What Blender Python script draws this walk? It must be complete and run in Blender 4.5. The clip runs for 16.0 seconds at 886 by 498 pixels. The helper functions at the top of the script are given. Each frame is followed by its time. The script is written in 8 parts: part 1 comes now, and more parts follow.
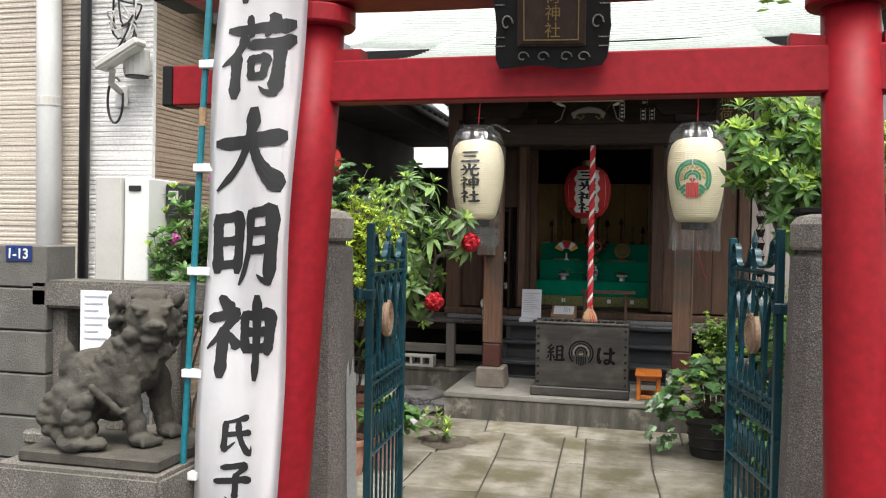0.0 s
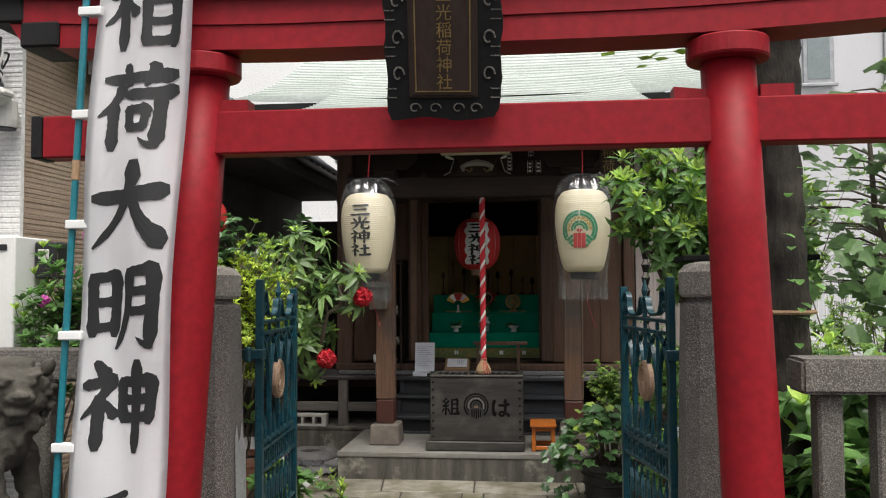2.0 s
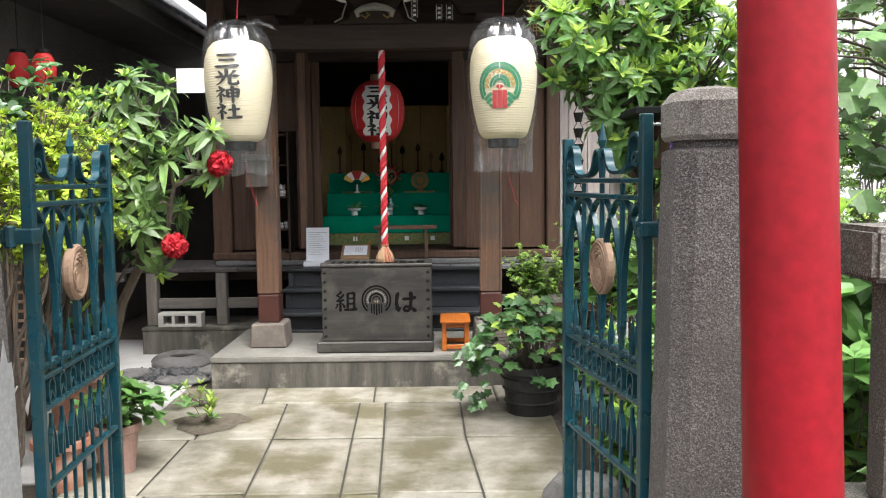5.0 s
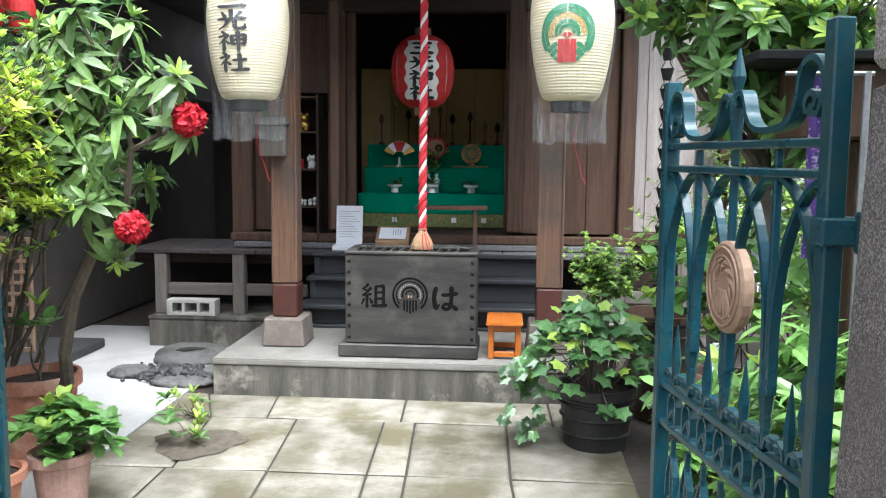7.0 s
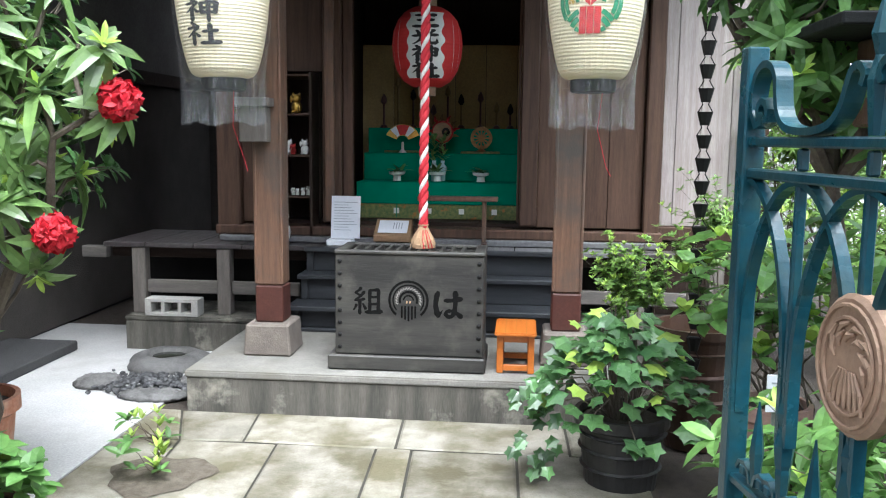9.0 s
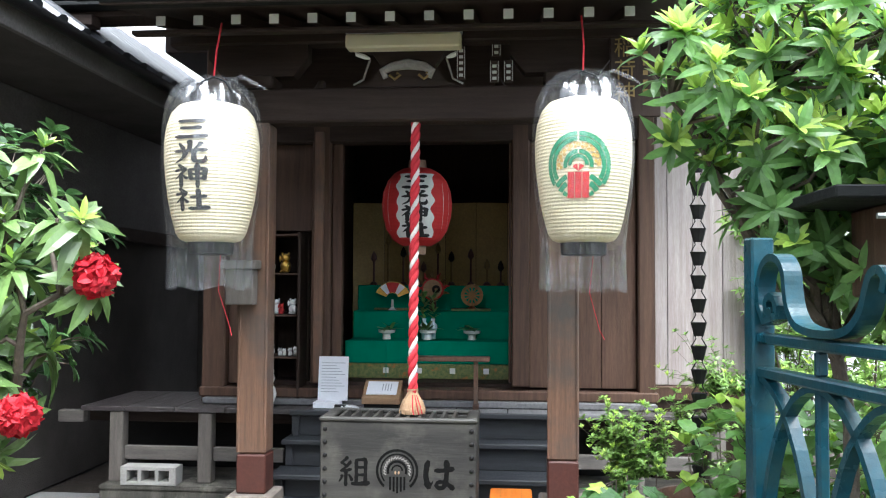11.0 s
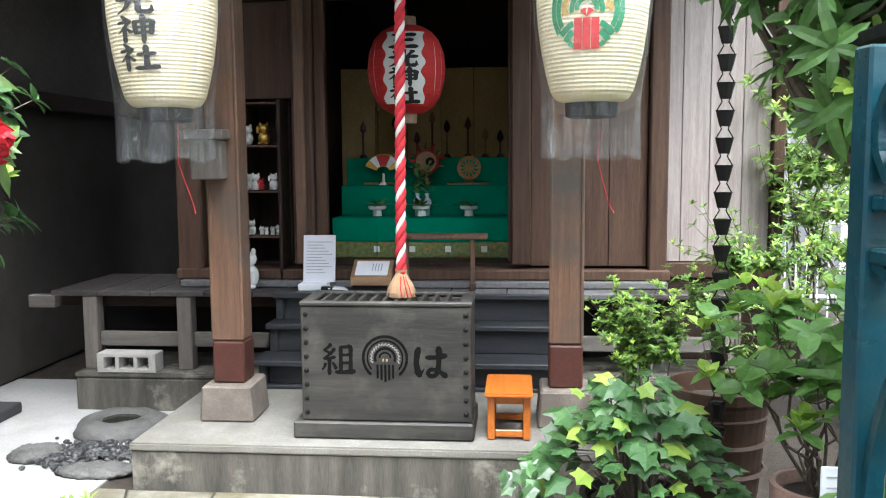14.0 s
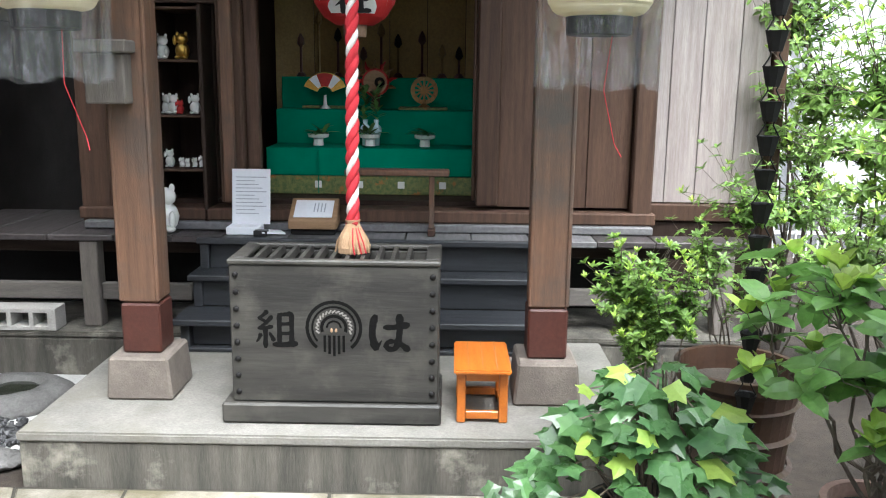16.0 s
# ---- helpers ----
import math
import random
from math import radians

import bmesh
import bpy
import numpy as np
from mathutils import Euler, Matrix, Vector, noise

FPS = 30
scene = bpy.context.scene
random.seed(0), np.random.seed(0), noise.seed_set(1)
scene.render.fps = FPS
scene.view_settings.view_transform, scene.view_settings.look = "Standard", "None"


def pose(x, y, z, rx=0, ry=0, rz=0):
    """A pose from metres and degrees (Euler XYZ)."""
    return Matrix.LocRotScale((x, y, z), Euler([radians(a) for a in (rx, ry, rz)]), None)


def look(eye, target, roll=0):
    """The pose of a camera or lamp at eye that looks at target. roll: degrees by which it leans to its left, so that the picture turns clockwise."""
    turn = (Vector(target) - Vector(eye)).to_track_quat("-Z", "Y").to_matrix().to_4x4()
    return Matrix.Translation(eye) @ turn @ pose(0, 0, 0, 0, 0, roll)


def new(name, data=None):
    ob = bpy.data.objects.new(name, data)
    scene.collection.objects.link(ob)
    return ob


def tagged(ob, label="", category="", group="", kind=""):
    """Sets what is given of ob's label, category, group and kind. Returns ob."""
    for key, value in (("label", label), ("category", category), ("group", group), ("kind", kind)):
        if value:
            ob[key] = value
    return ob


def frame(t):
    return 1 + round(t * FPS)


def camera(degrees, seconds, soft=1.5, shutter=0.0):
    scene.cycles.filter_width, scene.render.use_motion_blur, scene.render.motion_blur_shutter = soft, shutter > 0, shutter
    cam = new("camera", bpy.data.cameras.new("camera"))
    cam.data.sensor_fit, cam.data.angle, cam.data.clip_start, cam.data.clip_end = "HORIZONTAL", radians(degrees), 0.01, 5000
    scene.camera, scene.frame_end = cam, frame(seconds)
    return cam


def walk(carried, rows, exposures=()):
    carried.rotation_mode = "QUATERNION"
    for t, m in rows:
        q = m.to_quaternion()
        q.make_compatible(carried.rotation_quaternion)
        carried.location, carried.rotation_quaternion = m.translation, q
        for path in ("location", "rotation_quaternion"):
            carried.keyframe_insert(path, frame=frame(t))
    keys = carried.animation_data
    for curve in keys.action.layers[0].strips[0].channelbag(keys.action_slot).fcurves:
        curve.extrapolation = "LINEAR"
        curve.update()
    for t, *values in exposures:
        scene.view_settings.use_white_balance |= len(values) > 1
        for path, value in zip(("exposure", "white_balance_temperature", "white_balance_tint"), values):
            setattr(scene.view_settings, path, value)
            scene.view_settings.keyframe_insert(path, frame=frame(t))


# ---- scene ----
cam = camera(55.1, 16.0, 1.1)
METRES, EYE, TILT, LEAN, TURN = 8.0, 1.5, 0.0, 0.0, 12.7
PATH = [
    (0, (0.446, 0.247, 1.592), (-0.026, 2.19, 1.56), 1.0),
    (0.5, (0.445, 0.248, 1.619), (0.045, 2.205, 1.715), 1.6),
    (1, (0.445, 0.237, 1.631), (0.11, 2.196, 1.858), 2.0),
    (1.5, (0.427, 0.238, 1.627), (0.166, 2.203, 1.889), 0.9),
    (2, (0.41, 0.324, 1.595), (0.194, 2.31, 1.69), -0.3),
    (2.5, (0.406, 0.485, 1.576), (0.207, 2.475, 1.547), -0.7),
    (3, (0.392, 0.606, 1.555), (0.214, 2.597, 1.492), -0.1),
    (3.5, (0.352, 0.802, 1.525), (0.227, 2.796, 1.425), -0.2),
    (4, (0.332, 1.007, 1.514), (0.313, 3.002, 1.371), -0.8),
    (4.2, (0.345, 1.105, 1.504), (0.355, 3.098, 1.345), -0.6),
    (6.3, (0.46, 2.267, 1.432), (0.379, 4.258, 1.263), -0.3),
    (6.5, (0.473, 2.366, 1.444), (0.374, 4.355, 1.265), -0.1),
    (7, (0.463, 2.616, 1.424), (0.315, 4.599, 1.209), 0.5),
    (7.5, (0.438, 2.866, 1.463), (0.312, 4.851, 1.245), -0.1),
    (8, (0.441, 3.014, 1.461), (0.329, 4.997, 1.225), -0.5),
    (8.2, (0.45, 3.064, 1.463), (0.306, 5.044, 1.219), -0.2),
    (10.3, (0.487, 3.371, 1.433), (0.293, 5.344, 1.169), 0.9),
    (10.5, (0.473, 3.36, 1.464), (0.29, 5.343, 1.286), 0.9),
    (11, (0.477, 3.35, 1.529), (0.31, 5.341, 1.615), 0.3),
    (11.5, (0.483, 3.329, 1.571), (0.327, 5.308, 1.815), 0.2),
    (12, (0.482, 3.336, 1.572), (0.323, 5.307, 1.872), 0.2),
    (12.5, (0.463, 3.408, 1.529), (0.33, 5.4, 1.648), -0.2),
    (12.6, (0.481, 3.445, 1.525), (0.342, 5.439, 1.595), -0.2),
    (13, (0.472, 3.514, 1.484), (0.346, 5.509, 1.419), -0.3),
    (13.5, (0.502, 3.682, 1.513), (0.345, 5.67, 1.363), -0.8),
    (14, (0.503, 3.818, 1.495), (0.327, 5.8, 1.292), -0.4),
    (14.5, (0.421, 4.029, 1.507), (0.273, 6.007, 1.257), 0.3),
    (15, (0.339, 4.177, 1.544), (0.282, 6.151, 1.231), 0.5),
    (15.5, (0.314, 4.32, 1.511), (0.287, 6.274, 1.083), 0.7),
    (16, (0.332, 4.529, 1.535), (0.314, 6.489, 1.139), 0.7),
]
walk(cam, [(t, look(eye, target, roll)) for t, eye, target, roll in PATH], [(0.0, 1.2, 6600, 10), (1.0, 0.85, 6650, 10), (1.5, 0.6, 6650, 10), (2.5, 0.95, 6650, 10), (3.5, 1.35, 6650, 10), (4.2, 1.55, 6600, 10), (6.5, 2.1, 6000, 8), (8.2, 2.1, 5800, 7), (10.5, 2.15, 5800, 7), (11.0, 2.25, 5850, 7), (11.5, 1.95, 6050, 8), (12.5, 1.75, 6200, 8), (13.0, 2.1, 6000, 7), (14.5, 2.25, 6000, 7), (16.0, 2.25, 6000, 7)])

# ---- light: an overcast day, soft light from the whole sky ----
world = bpy.data.worlds.new("overcast_sky")
scene.world = world
world.use_nodes = True
wn, wl = world.node_tree.nodes, world.node_tree.links
sky = wn.new("ShaderNodeTexSky")
sky.sky_type, sky.sun_disc = "NISHITA", False
sky.sun_elevation, sky.sun_rotation = radians(66), radians(155)
sky.dust_density, sky.air_density, sky.ozone_density = 4.0, 1.0, 1.0
cloud = wn.new("ShaderNodeHueSaturation")
cloud.inputs["Saturation"].default_value = 0.22
wl.new(sky.outputs[0], cloud.inputs["Color"])
wl.new(cloud.outputs[0], wn["Background"].inputs["Color"])
wn["Background"].inputs["Strength"].default_value = 0.15
sun = new("sun", bpy.data.lights.new("sun", "SUN"))
sun.data.energy, sun.data.angle, sun.data.color = 2.2, radians(40), (1.0, 0.97, 0.93)
sun.matrix_world = look((0, 0, 20), (-20 * math.cos(radians(66)) * math.sin(radians(25)), 20 * math.cos(radians(66)) * math.cos(radians(25)), 20 - 20 * math.sin(radians(66))))


# ---- materials ----
def mat(name, c1, c2=None, rough=0.6, metal=0.0, scale=6.0, fine=60.0, bump=0.15, stretch=(1, 1, 1), stain=None, stain_scale=1.2,
        stain_cut=(0.45, 0.7), trans=0.0, spec=0.5, islands=0.0, objects=0.0, coat=0.0, speckle=None, grain=0.72):
    """A surface of two mixed tones with grain, stains and relief at real size."""
    m = bpy.data.materials.new(name)
    m.use_nodes = True
    n, l = m.node_tree.nodes, m.node_tree.links
    bsdf, out = n["Principled BSDF"], n["Material Output"]
    c2 = c2 or tuple(v * 0.7 for v in c1)
    geo = n.new("ShaderNodeNewGeometry")
    mapping = n.new("ShaderNodeMapping")
    mapping.inputs["Scale"].default_value = stretch
    l.new(geo.outputs["Position"], mapping.inputs["Vector"])

    def noise_of(s, detail=6.0, vec=mapping.outputs[0], r=0.6):
        t = n.new("ShaderNodeTexNoise")
        t.inputs["Scale"].default_value, t.inputs["Detail"].default_value, t.inputs["Roughness"].default_value = s, detail, r
        l.new(vec, t.inputs["Vector"])
        return t.outputs[0]

    def ramp(val, a, b):
        r = n.new("ShaderNodeMapRange")
        r.inputs[1].default_value, r.inputs[2].default_value = a, b
        l.new(val, r.inputs[0])
        return r.outputs[0]

    def mix(fac, a, b, mode="MIX"):
        x = n.new("ShaderNodeMix")
        x.data_type, x.blend_type = "RGBA", mode
        for sock, v in ((x.inputs[0], fac), (x.inputs[6], a), (x.inputs[7], b)):
            if hasattr(v, "is_output"):
                l.new(v, sock)
            elif isinstance(v, tuple):
                sock.default_value = (*v, 1)
            else:
                sock.default_value = v
        return x.outputs[2]

    big, small = noise_of(scale), noise_of(fine, 4.0)
    col = mix(ramp(big, 0.32, 0.68), c1, c2)
    col = mix(ramp(small, 0.3, 0.7), col, mix(1.0, col, (grain, grain, grain), "MULTIPLY"))
    if speckle:
        v = n.new("ShaderNodeTexVoronoi")
        v.inputs["Scale"].default_value = speckle[0]
        l.new(geo.outputs["Position"], v.inputs["Vector"])
        bw = n.new("ShaderNodeSeparateColor")
        l.new(v.outputs["Color"], bw.inputs[0])
        col = mix(ramp(bw.outputs[0], 0.55, 0.7), col, speckle[1])
        col = mix(ramp(bw.outputs[1], 0.72, 0.82), col, speckle[2])
    if stain:
        st = noise_of(stain_scale, 8.0, geo.outputs["Position"], 0.65)
        col = mix(ramp(st, *stain_cut), col, stain)
    if islands or objects:
        src = geo.outputs["Random Per Island"]
        if objects:
            info = n.new("ShaderNodeObjectInfo")
            src = info.outputs["Random"]
        k = islands or objects
        r = n.new("ShaderNodeMapRange")
        r.inputs[3].default_value, r.inputs[4].default_value = 1 - k, 1 + k
        l.new(src, r.inputs[0])
        col = mix(1.0, col, r.outputs[0], "MULTIPLY")
    l.new(col, bsdf.inputs["Base Color"])
    bsdf.inputs["Metallic"].default_value = metal
    bsdf.inputs["Specular IOR Level"].default_value = spec
    bsdf.inputs["Coat Weight"].default_value = coat
    rr = n.new("ShaderNodeMapRange")
    rr.inputs[3].default_value, rr.inputs[4].default_value = max(0.05, rough - 0.1), min(1.0, rough + 0.12)
    l.new(big, rr.inputs[0])
    l.new(rr.outputs[0], bsdf.inputs["Roughness"])
    if bump:
        b = n.new("ShaderNodeBump")
        b.inputs["Strength"].default_value, b.inputs["Distance"].default_value = bump, 0.01
        l.new(small, b.inputs["Height"])
        l.new(b.outputs[0], bsdf.inputs["Normal"])
    if trans:
        tr = n.new("ShaderNodeBsdfTranslucent")
        l.new(col, tr.inputs["Color"])
        ms = n.new("ShaderNodeMixShader")
        ms.inputs[0].default_value = trans
        l.new(bsdf.outputs[0], ms.inputs[1])
        l.new(tr.outputs[0], ms.inputs[2])
        l.new(ms.outputs[0], out.inputs["Surface"])
    return m


RED = mat("red_paint", (0.28, 0.009, 0.016), (0.24, 0.008, 0.014), spec=0.22, rough=0.5, scale=1.5, fine=25, bump=0.06, stain=(0.2, 0.008, 0.012), stain_scale=2.5, stain_cut=(0.55, 0.8))
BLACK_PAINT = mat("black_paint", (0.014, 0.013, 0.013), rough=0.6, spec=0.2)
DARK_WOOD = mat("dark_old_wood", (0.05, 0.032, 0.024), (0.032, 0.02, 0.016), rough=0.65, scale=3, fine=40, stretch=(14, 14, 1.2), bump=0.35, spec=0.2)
DARK_BEAM = mat("dark_beam_wood", (0.045, 0.03, 0.023), (0.028, 0.018, 0.015), rough=0.65, scale=3, fine=40, stretch=(1.2, 14, 14), bump=0.35, spec=0.2)
POST_WOOD = mat("brown_post_wood", (0.22, 0.115, 0.068), (0.13, 0.07, 0.044), rough=0.58, scale=3, fine=30, stretch=(16, 16, 0.8), bump=0.35, stain=(0.075, 0.06, 0.05), stain_scale=3)
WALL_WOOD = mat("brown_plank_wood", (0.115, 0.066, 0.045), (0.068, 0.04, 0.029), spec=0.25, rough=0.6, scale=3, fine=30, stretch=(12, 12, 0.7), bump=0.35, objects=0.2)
DECK_WOOD = mat("dark_deck_wood", (0.075, 0.064, 0.064), (0.046, 0.039, 0.039), rough=0.36, scale=3, fine=30, stretch=(14, 1, 14), bump=0.25, objects=0.15)
DECK_PALE = mat("grey_worn_deck_wood", (0.2, 0.195, 0.2), (0.13, 0.126, 0.13), rough=0.5, scale=3, fine=30, stretch=(14, 1, 14), bump=0.25, objects=0.15)
STEP_WOOD = mat("blue_black_step_wood", (0.034, 0.037, 0.043), (0.024, 0.026, 0.03), rough=0.5, scale=3, fine=30, stretch=(1, 14, 14), bump=0.25)
GREY_WOOD = mat("grey_weathered_wood", (0.2, 0.175, 0.155), (0.13, 0.115, 0.1), rough=0.75, scale=3, fine=30, stretch=(10, 10, 1), bump=0.4)
GREY_RAIL = mat("grey_weathered_rail", (0.17, 0.15, 0.135), (0.11, 0.1, 0.09), rough=0.75, scale=3, fine=30, stretch=(1, 10, 10), bump=0.4)
PALE_PLANK = mat("pale_weathered_plank", (0.5, 0.44, 0.42), (0.36, 0.3, 0.28), rough=0.75, scale=2.2, fine=24, stretch=(20, 20, 0.9), bump=0.4, objects=0.15)
BROWN_PAINT = mat("red_brown_paint", (0.088, 0.028, 0.02), rough=0.5)
CONCRETE = mat("worn_concrete", (0.25, 0.238, 0.215), (0.17, 0.162, 0.145), rough=0.85, scale=5, fine=90, bump=0.3, stain=(0.15, 0.14, 0.115), stain_scale=2.6, stain_cut=(0.48, 0.68))
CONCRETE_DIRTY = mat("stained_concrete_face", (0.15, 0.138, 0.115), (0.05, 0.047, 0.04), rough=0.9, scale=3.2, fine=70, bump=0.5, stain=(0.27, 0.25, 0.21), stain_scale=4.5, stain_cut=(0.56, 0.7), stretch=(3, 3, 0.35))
CONCRETE_YARD = mat("pale_yard_concrete", (0.52, 0.515, 0.505), (0.43, 0.425, 0.415), rough=0.85, scale=2, fine=90, bump=0.15, stain=(0.33, 0.32, 0.3), stain_scale=1.6, stain_cut=(0.55, 0.75))
SLAB = mat("paving_stone", (0.36, 0.335, 0.285), (0.19, 0.175, 0.137), rough=0.62, scale=4.5, fine=120, bump=0.35, stain=(0.1, 0.088, 0.052), stain_scale=2.3, stain_cut=(0.42, 0.6), objects=0.2)
SOIL = mat("dark_soil", (0.06, 0.045, 0.034), (0.035, 0.027, 0.021), rough=0.95, scale=20, fine=160, bump=0.8)
ASPHALT = mat("asphalt", (0.055, 0.055, 0.056), (0.045, 0.045, 0.046), rough=0.9, scale=3, fine=220, bump=0.5)
GRANITE = mat("brown_granite", (0.155, 0.137, 0.124), (0.108, 0.096, 0.087), rough=0.85, scale=5, fine=110, bump=0.9, speckle=(340, (0.235, 0.21, 0.195), (0.075, 0.062, 0.057)), stain=(0.1, 0.085, 0.075), stain_scale=2.2, stain_cut=(0.5, 0.75))
GRANITE_WORN = mat("pale_lichen_granite", (0.3, 0.275, 0.24), (0.2, 0.182, 0.16), rough=0.85, scale=5, fine=140, bump=0.5, speckle=(340, (0.36, 0.33, 0.295), (0.13, 0.115, 0.1)), stain=(0.15, 0.13, 0.11), stain_scale=6, stain_cut=(0.5, 0.7))
PILLAR_WHITE = mat("pillar_white", (0.72, 0.73, 0.72), (0.6, 0.6, 0.59), rough=0.85, scale=6)
RAILSTONE = mat("fence_stone", (0.13, 0.12, 0.105), (0.07, 0.064, 0.056), rough=0.85, scale=5, fine=130, bump=0.5, speckle=(300, (0.22, 0.2, 0.175), (0.08, 0.072, 0.063)), stain=(0.085, 0.08, 0.067), stain_scale=3.2, stain_cut=(0.48, 0.7))
LIONSTONE = mat("carved_lion_stone", (0.085, 0.076, 0.06), (0.04, 0.036, 0.028), rough=0.8, scale=7, fine=120, bump=0.4, stain=(0.026, 0.024, 0.019), stain_scale=6, stain_cut=(0.5, 0.7))
BLOCKSTONE = mat("concrete_block", (0.15, 0.145, 0.13), (0.09, 0.087, 0.077), rough=0.9, scale=6, fine=120, bump=0.5, stain=(0.12, 0.11, 0.1), stain_scale=3)
WHITE_BLOCK = mat("pale_concrete_block", (0.48, 0.46, 0.43), (0.38, 0.37, 0.34), rough=0.9, fine=120, bump=0.4)
DARK_ROCK = mat("dark_rock", (0.16, 0.155, 0.15), (0.085, 0.082, 0.079), rough=0.7, scale=8, fine=80, bump=0.6)
WATER = mat("dark_water", (0.02, 0.024, 0.016), rough=0.08, bump=0)
PLINTH_STONE = mat("smooth_brown_stone", (0.23, 0.195, 0.165), (0.16, 0.135, 0.115), rough=0.85, scale=7, fine=120, bump=0.3, stain=(0.12, 0.1, 0.085), stain_scale=5)
GRAVEL = mat("black_gravel", (0.06, 0.06, 0.063), (0.03, 0.03, 0.032), rough=0.5, scale=30, islands=0.5)
IRON = mat("blue_green_iron_paint", (0.009, 0.062, 0.086), (0.006, 0.04, 0.058), rough=0.28, spec=0.38, scale=8, fine=60, bump=0.1, stain=(0.02, 0.05, 0.05), stain_scale=14)
MEDAL_WOOD = mat("pale_carved_wood", (0.36, 0.235, 0.155), (0.27, 0.17, 0.11), rough=0.65, scale=8, fine=60, bump=0.2)
ORANGE_WOOD = mat("orange_varnished_wood", (0.56, 0.165, 0.02), (0.47, 0.125, 0.014), rough=0.35, scale=4, fine=40, stretch=(10, 1, 10), bump=0.1, coat=0.3)
BOX_WOOD = mat("grey_black_box_wood", (0.056, 0.053, 0.047), (0.024, 0.0225, 0.021), rough=0.5, spec=0.35, scale=1.6, fine=9, stretch=(1, 8, 8), bump=0.2, stain=(0.075, 0.07, 0.06), stain_scale=5, stain_cut=(0.5, 0.75), grain=0.8)
INK = mat("black_ink", (0.012, 0.012, 0.013), rough=0.6, bump=0)
CARVED = mat("carved_black", (0.009, 0.0085, 0.0085), rough=0.9, spec=0.08)
CLOTH = mat("white_banner_cloth", (0.88, 0.88, 0.89), (0.83, 0.83, 0.85), rough=0.9, scale=3, fine=300, bump=0.1, trans=0.15, grain=0.94)
POLE = mat("blue_green_pole", (0.012, 0.18, 0.22), (0.01, 0.15, 0.19), rough=0.35)
WHITE_PLASTIC = mat("white_plastic", (0.74, 0.74, 0.72), (0.66, 0.66, 0.64), rough=0.5, scale=4, bump=0.03, grain=0.94)
GREY_PLASTIC = mat("grey_plastic", (0.5, 0.49, 0.46), (0.44, 0.43, 0.4), rough=0.55, bump=0.03, grain=0.94)
BLACK_PLASTIC = mat("black_plastic", (0.018, 0.018, 0.02), rough=0.4, bump=0.02)
PAPER = mat("lantern_paper", (0.84, 0.77, 0.57), (0.8, 0.72, 0.5), rough=0.7, scale=3, fine=200, bump=0.08, trans=0.25, grain=0.94)
RED_PAPER = mat("red_lantern_paper", (0.62, 0.03, 0.03), (0.55, 0.025, 0.025), rough=0.7, scale=3, trans=0.15, grain=0.94)
EMBLEM_GREEN = mat("emblem_green", (0.02, 0.27, 0.12), rough=0.7, bump=0)
EMBLEM_GOLD = mat("emblem_yellow", (0.66, 0.42, 0.1), rough=0.7, bump=0)
EMBLEM_RED = mat("emblem_red", (0.6, 0.03, 0.03), rough=0.7, bump=0)
FELT = mat("green_felt", (0.0, 0.24, 0.14), (0.0, 0.19, 0.11), rough=0.95, scale=5, fine=250, bump=0.15, spec=0.1)
BROCADE = mat("gold_green_brocade", (0.24, 0.24, 0.07), (0.06, 0.12, 0.04), rough=0.6, scale=40, fine=160, bump=0.2, stain=(0.36, 0.14, 0.03), stain_scale=18, stain_cut=(0.58, 0.66))
GOLD = mat("gold_leaf", (0.66, 0.43, 0.1), (0.55, 0.34, 0.07), rough=0.3, metal=0.8)
DULL_GOLD = mat("dull_gold", (0.3, 0.2, 0.07), (0.2, 0.13, 0.05), rough=0.5, metal=0.4)
SCREEN_GOLD = mat("screen_gold_paper", (0.55, 0.39, 0.15), (0.42, 0.29, 0.1), rough=0.45, metal=0.2, scale=3)
PORCELAIN = mat("white_porcelain", (0.78, 0.78, 0.76), (0.7, 0.7, 0.68), rough=0.2, scale=10, grain=0.94)
CELADON = mat("pale_blue_porcelain", (0.5, 0.66, 0.7), (0.42, 0.58, 0.63), rough=0.2, scale=10, grain=0.94)
ROPE_RED = mat("rope_red", (0.56, 0.025, 0.04), (0.46, 0.02, 0.03), rough=0.85, scale=20, fine=300, bump=0.4)
ROPE_WHITE = mat("rope_white", (0.78, 0.75, 0.72), (0.65, 0.62, 0.6), rough=0.85, scale=20, fine=300, bump=0.4)
STRAW = mat("straw_tassel", (0.52, 0.34, 0.2), (0.4, 0.25, 0.14), rough=0.9, scale=30, fine=200, bump=0.6, stretch=(6, 6, 1))
WHITE_PAPER = mat("white_paper", (0.8, 0.81, 0.86), (0.76, 0.77, 0.82), rough=0.8, bump=0.02, grain=0.94)
FADED_INK = mat("faded_ink", (0.48, 0.5, 0.56), rough=0.8, bump=0)
BOX_PINE = mat("pine_box", (0.36, 0.22, 0.12), (0.28, 0.17, 0.09), rough=0.6, stretch=(1, 8, 8))
COPPER_ROOF = mat("pale_copper_roof", (0.46, 0.5, 0.47), (0.38, 0.42, 0.39), rough=0.5, scale=2, fine=40, bump=0.08, objects=0.06)
ROOF_EDGE = mat("dark_copper_edge", (0.02, 0.021, 0.021), (0.011, 0.012, 0.012), spec=0.15, rough=0.75, scale=3, stretch=(1, 10, 10), bump=0.2)
TILE_ROOF = mat("dark_roof_tile", (0.07, 0.073, 0.08), (0.045, 0.047, 0.052), rough=0.35, scale=5, objects=0.2)
GUTTER = mat("dark_gutter", (0.02, 0.02, 0.021), rough=0.35)
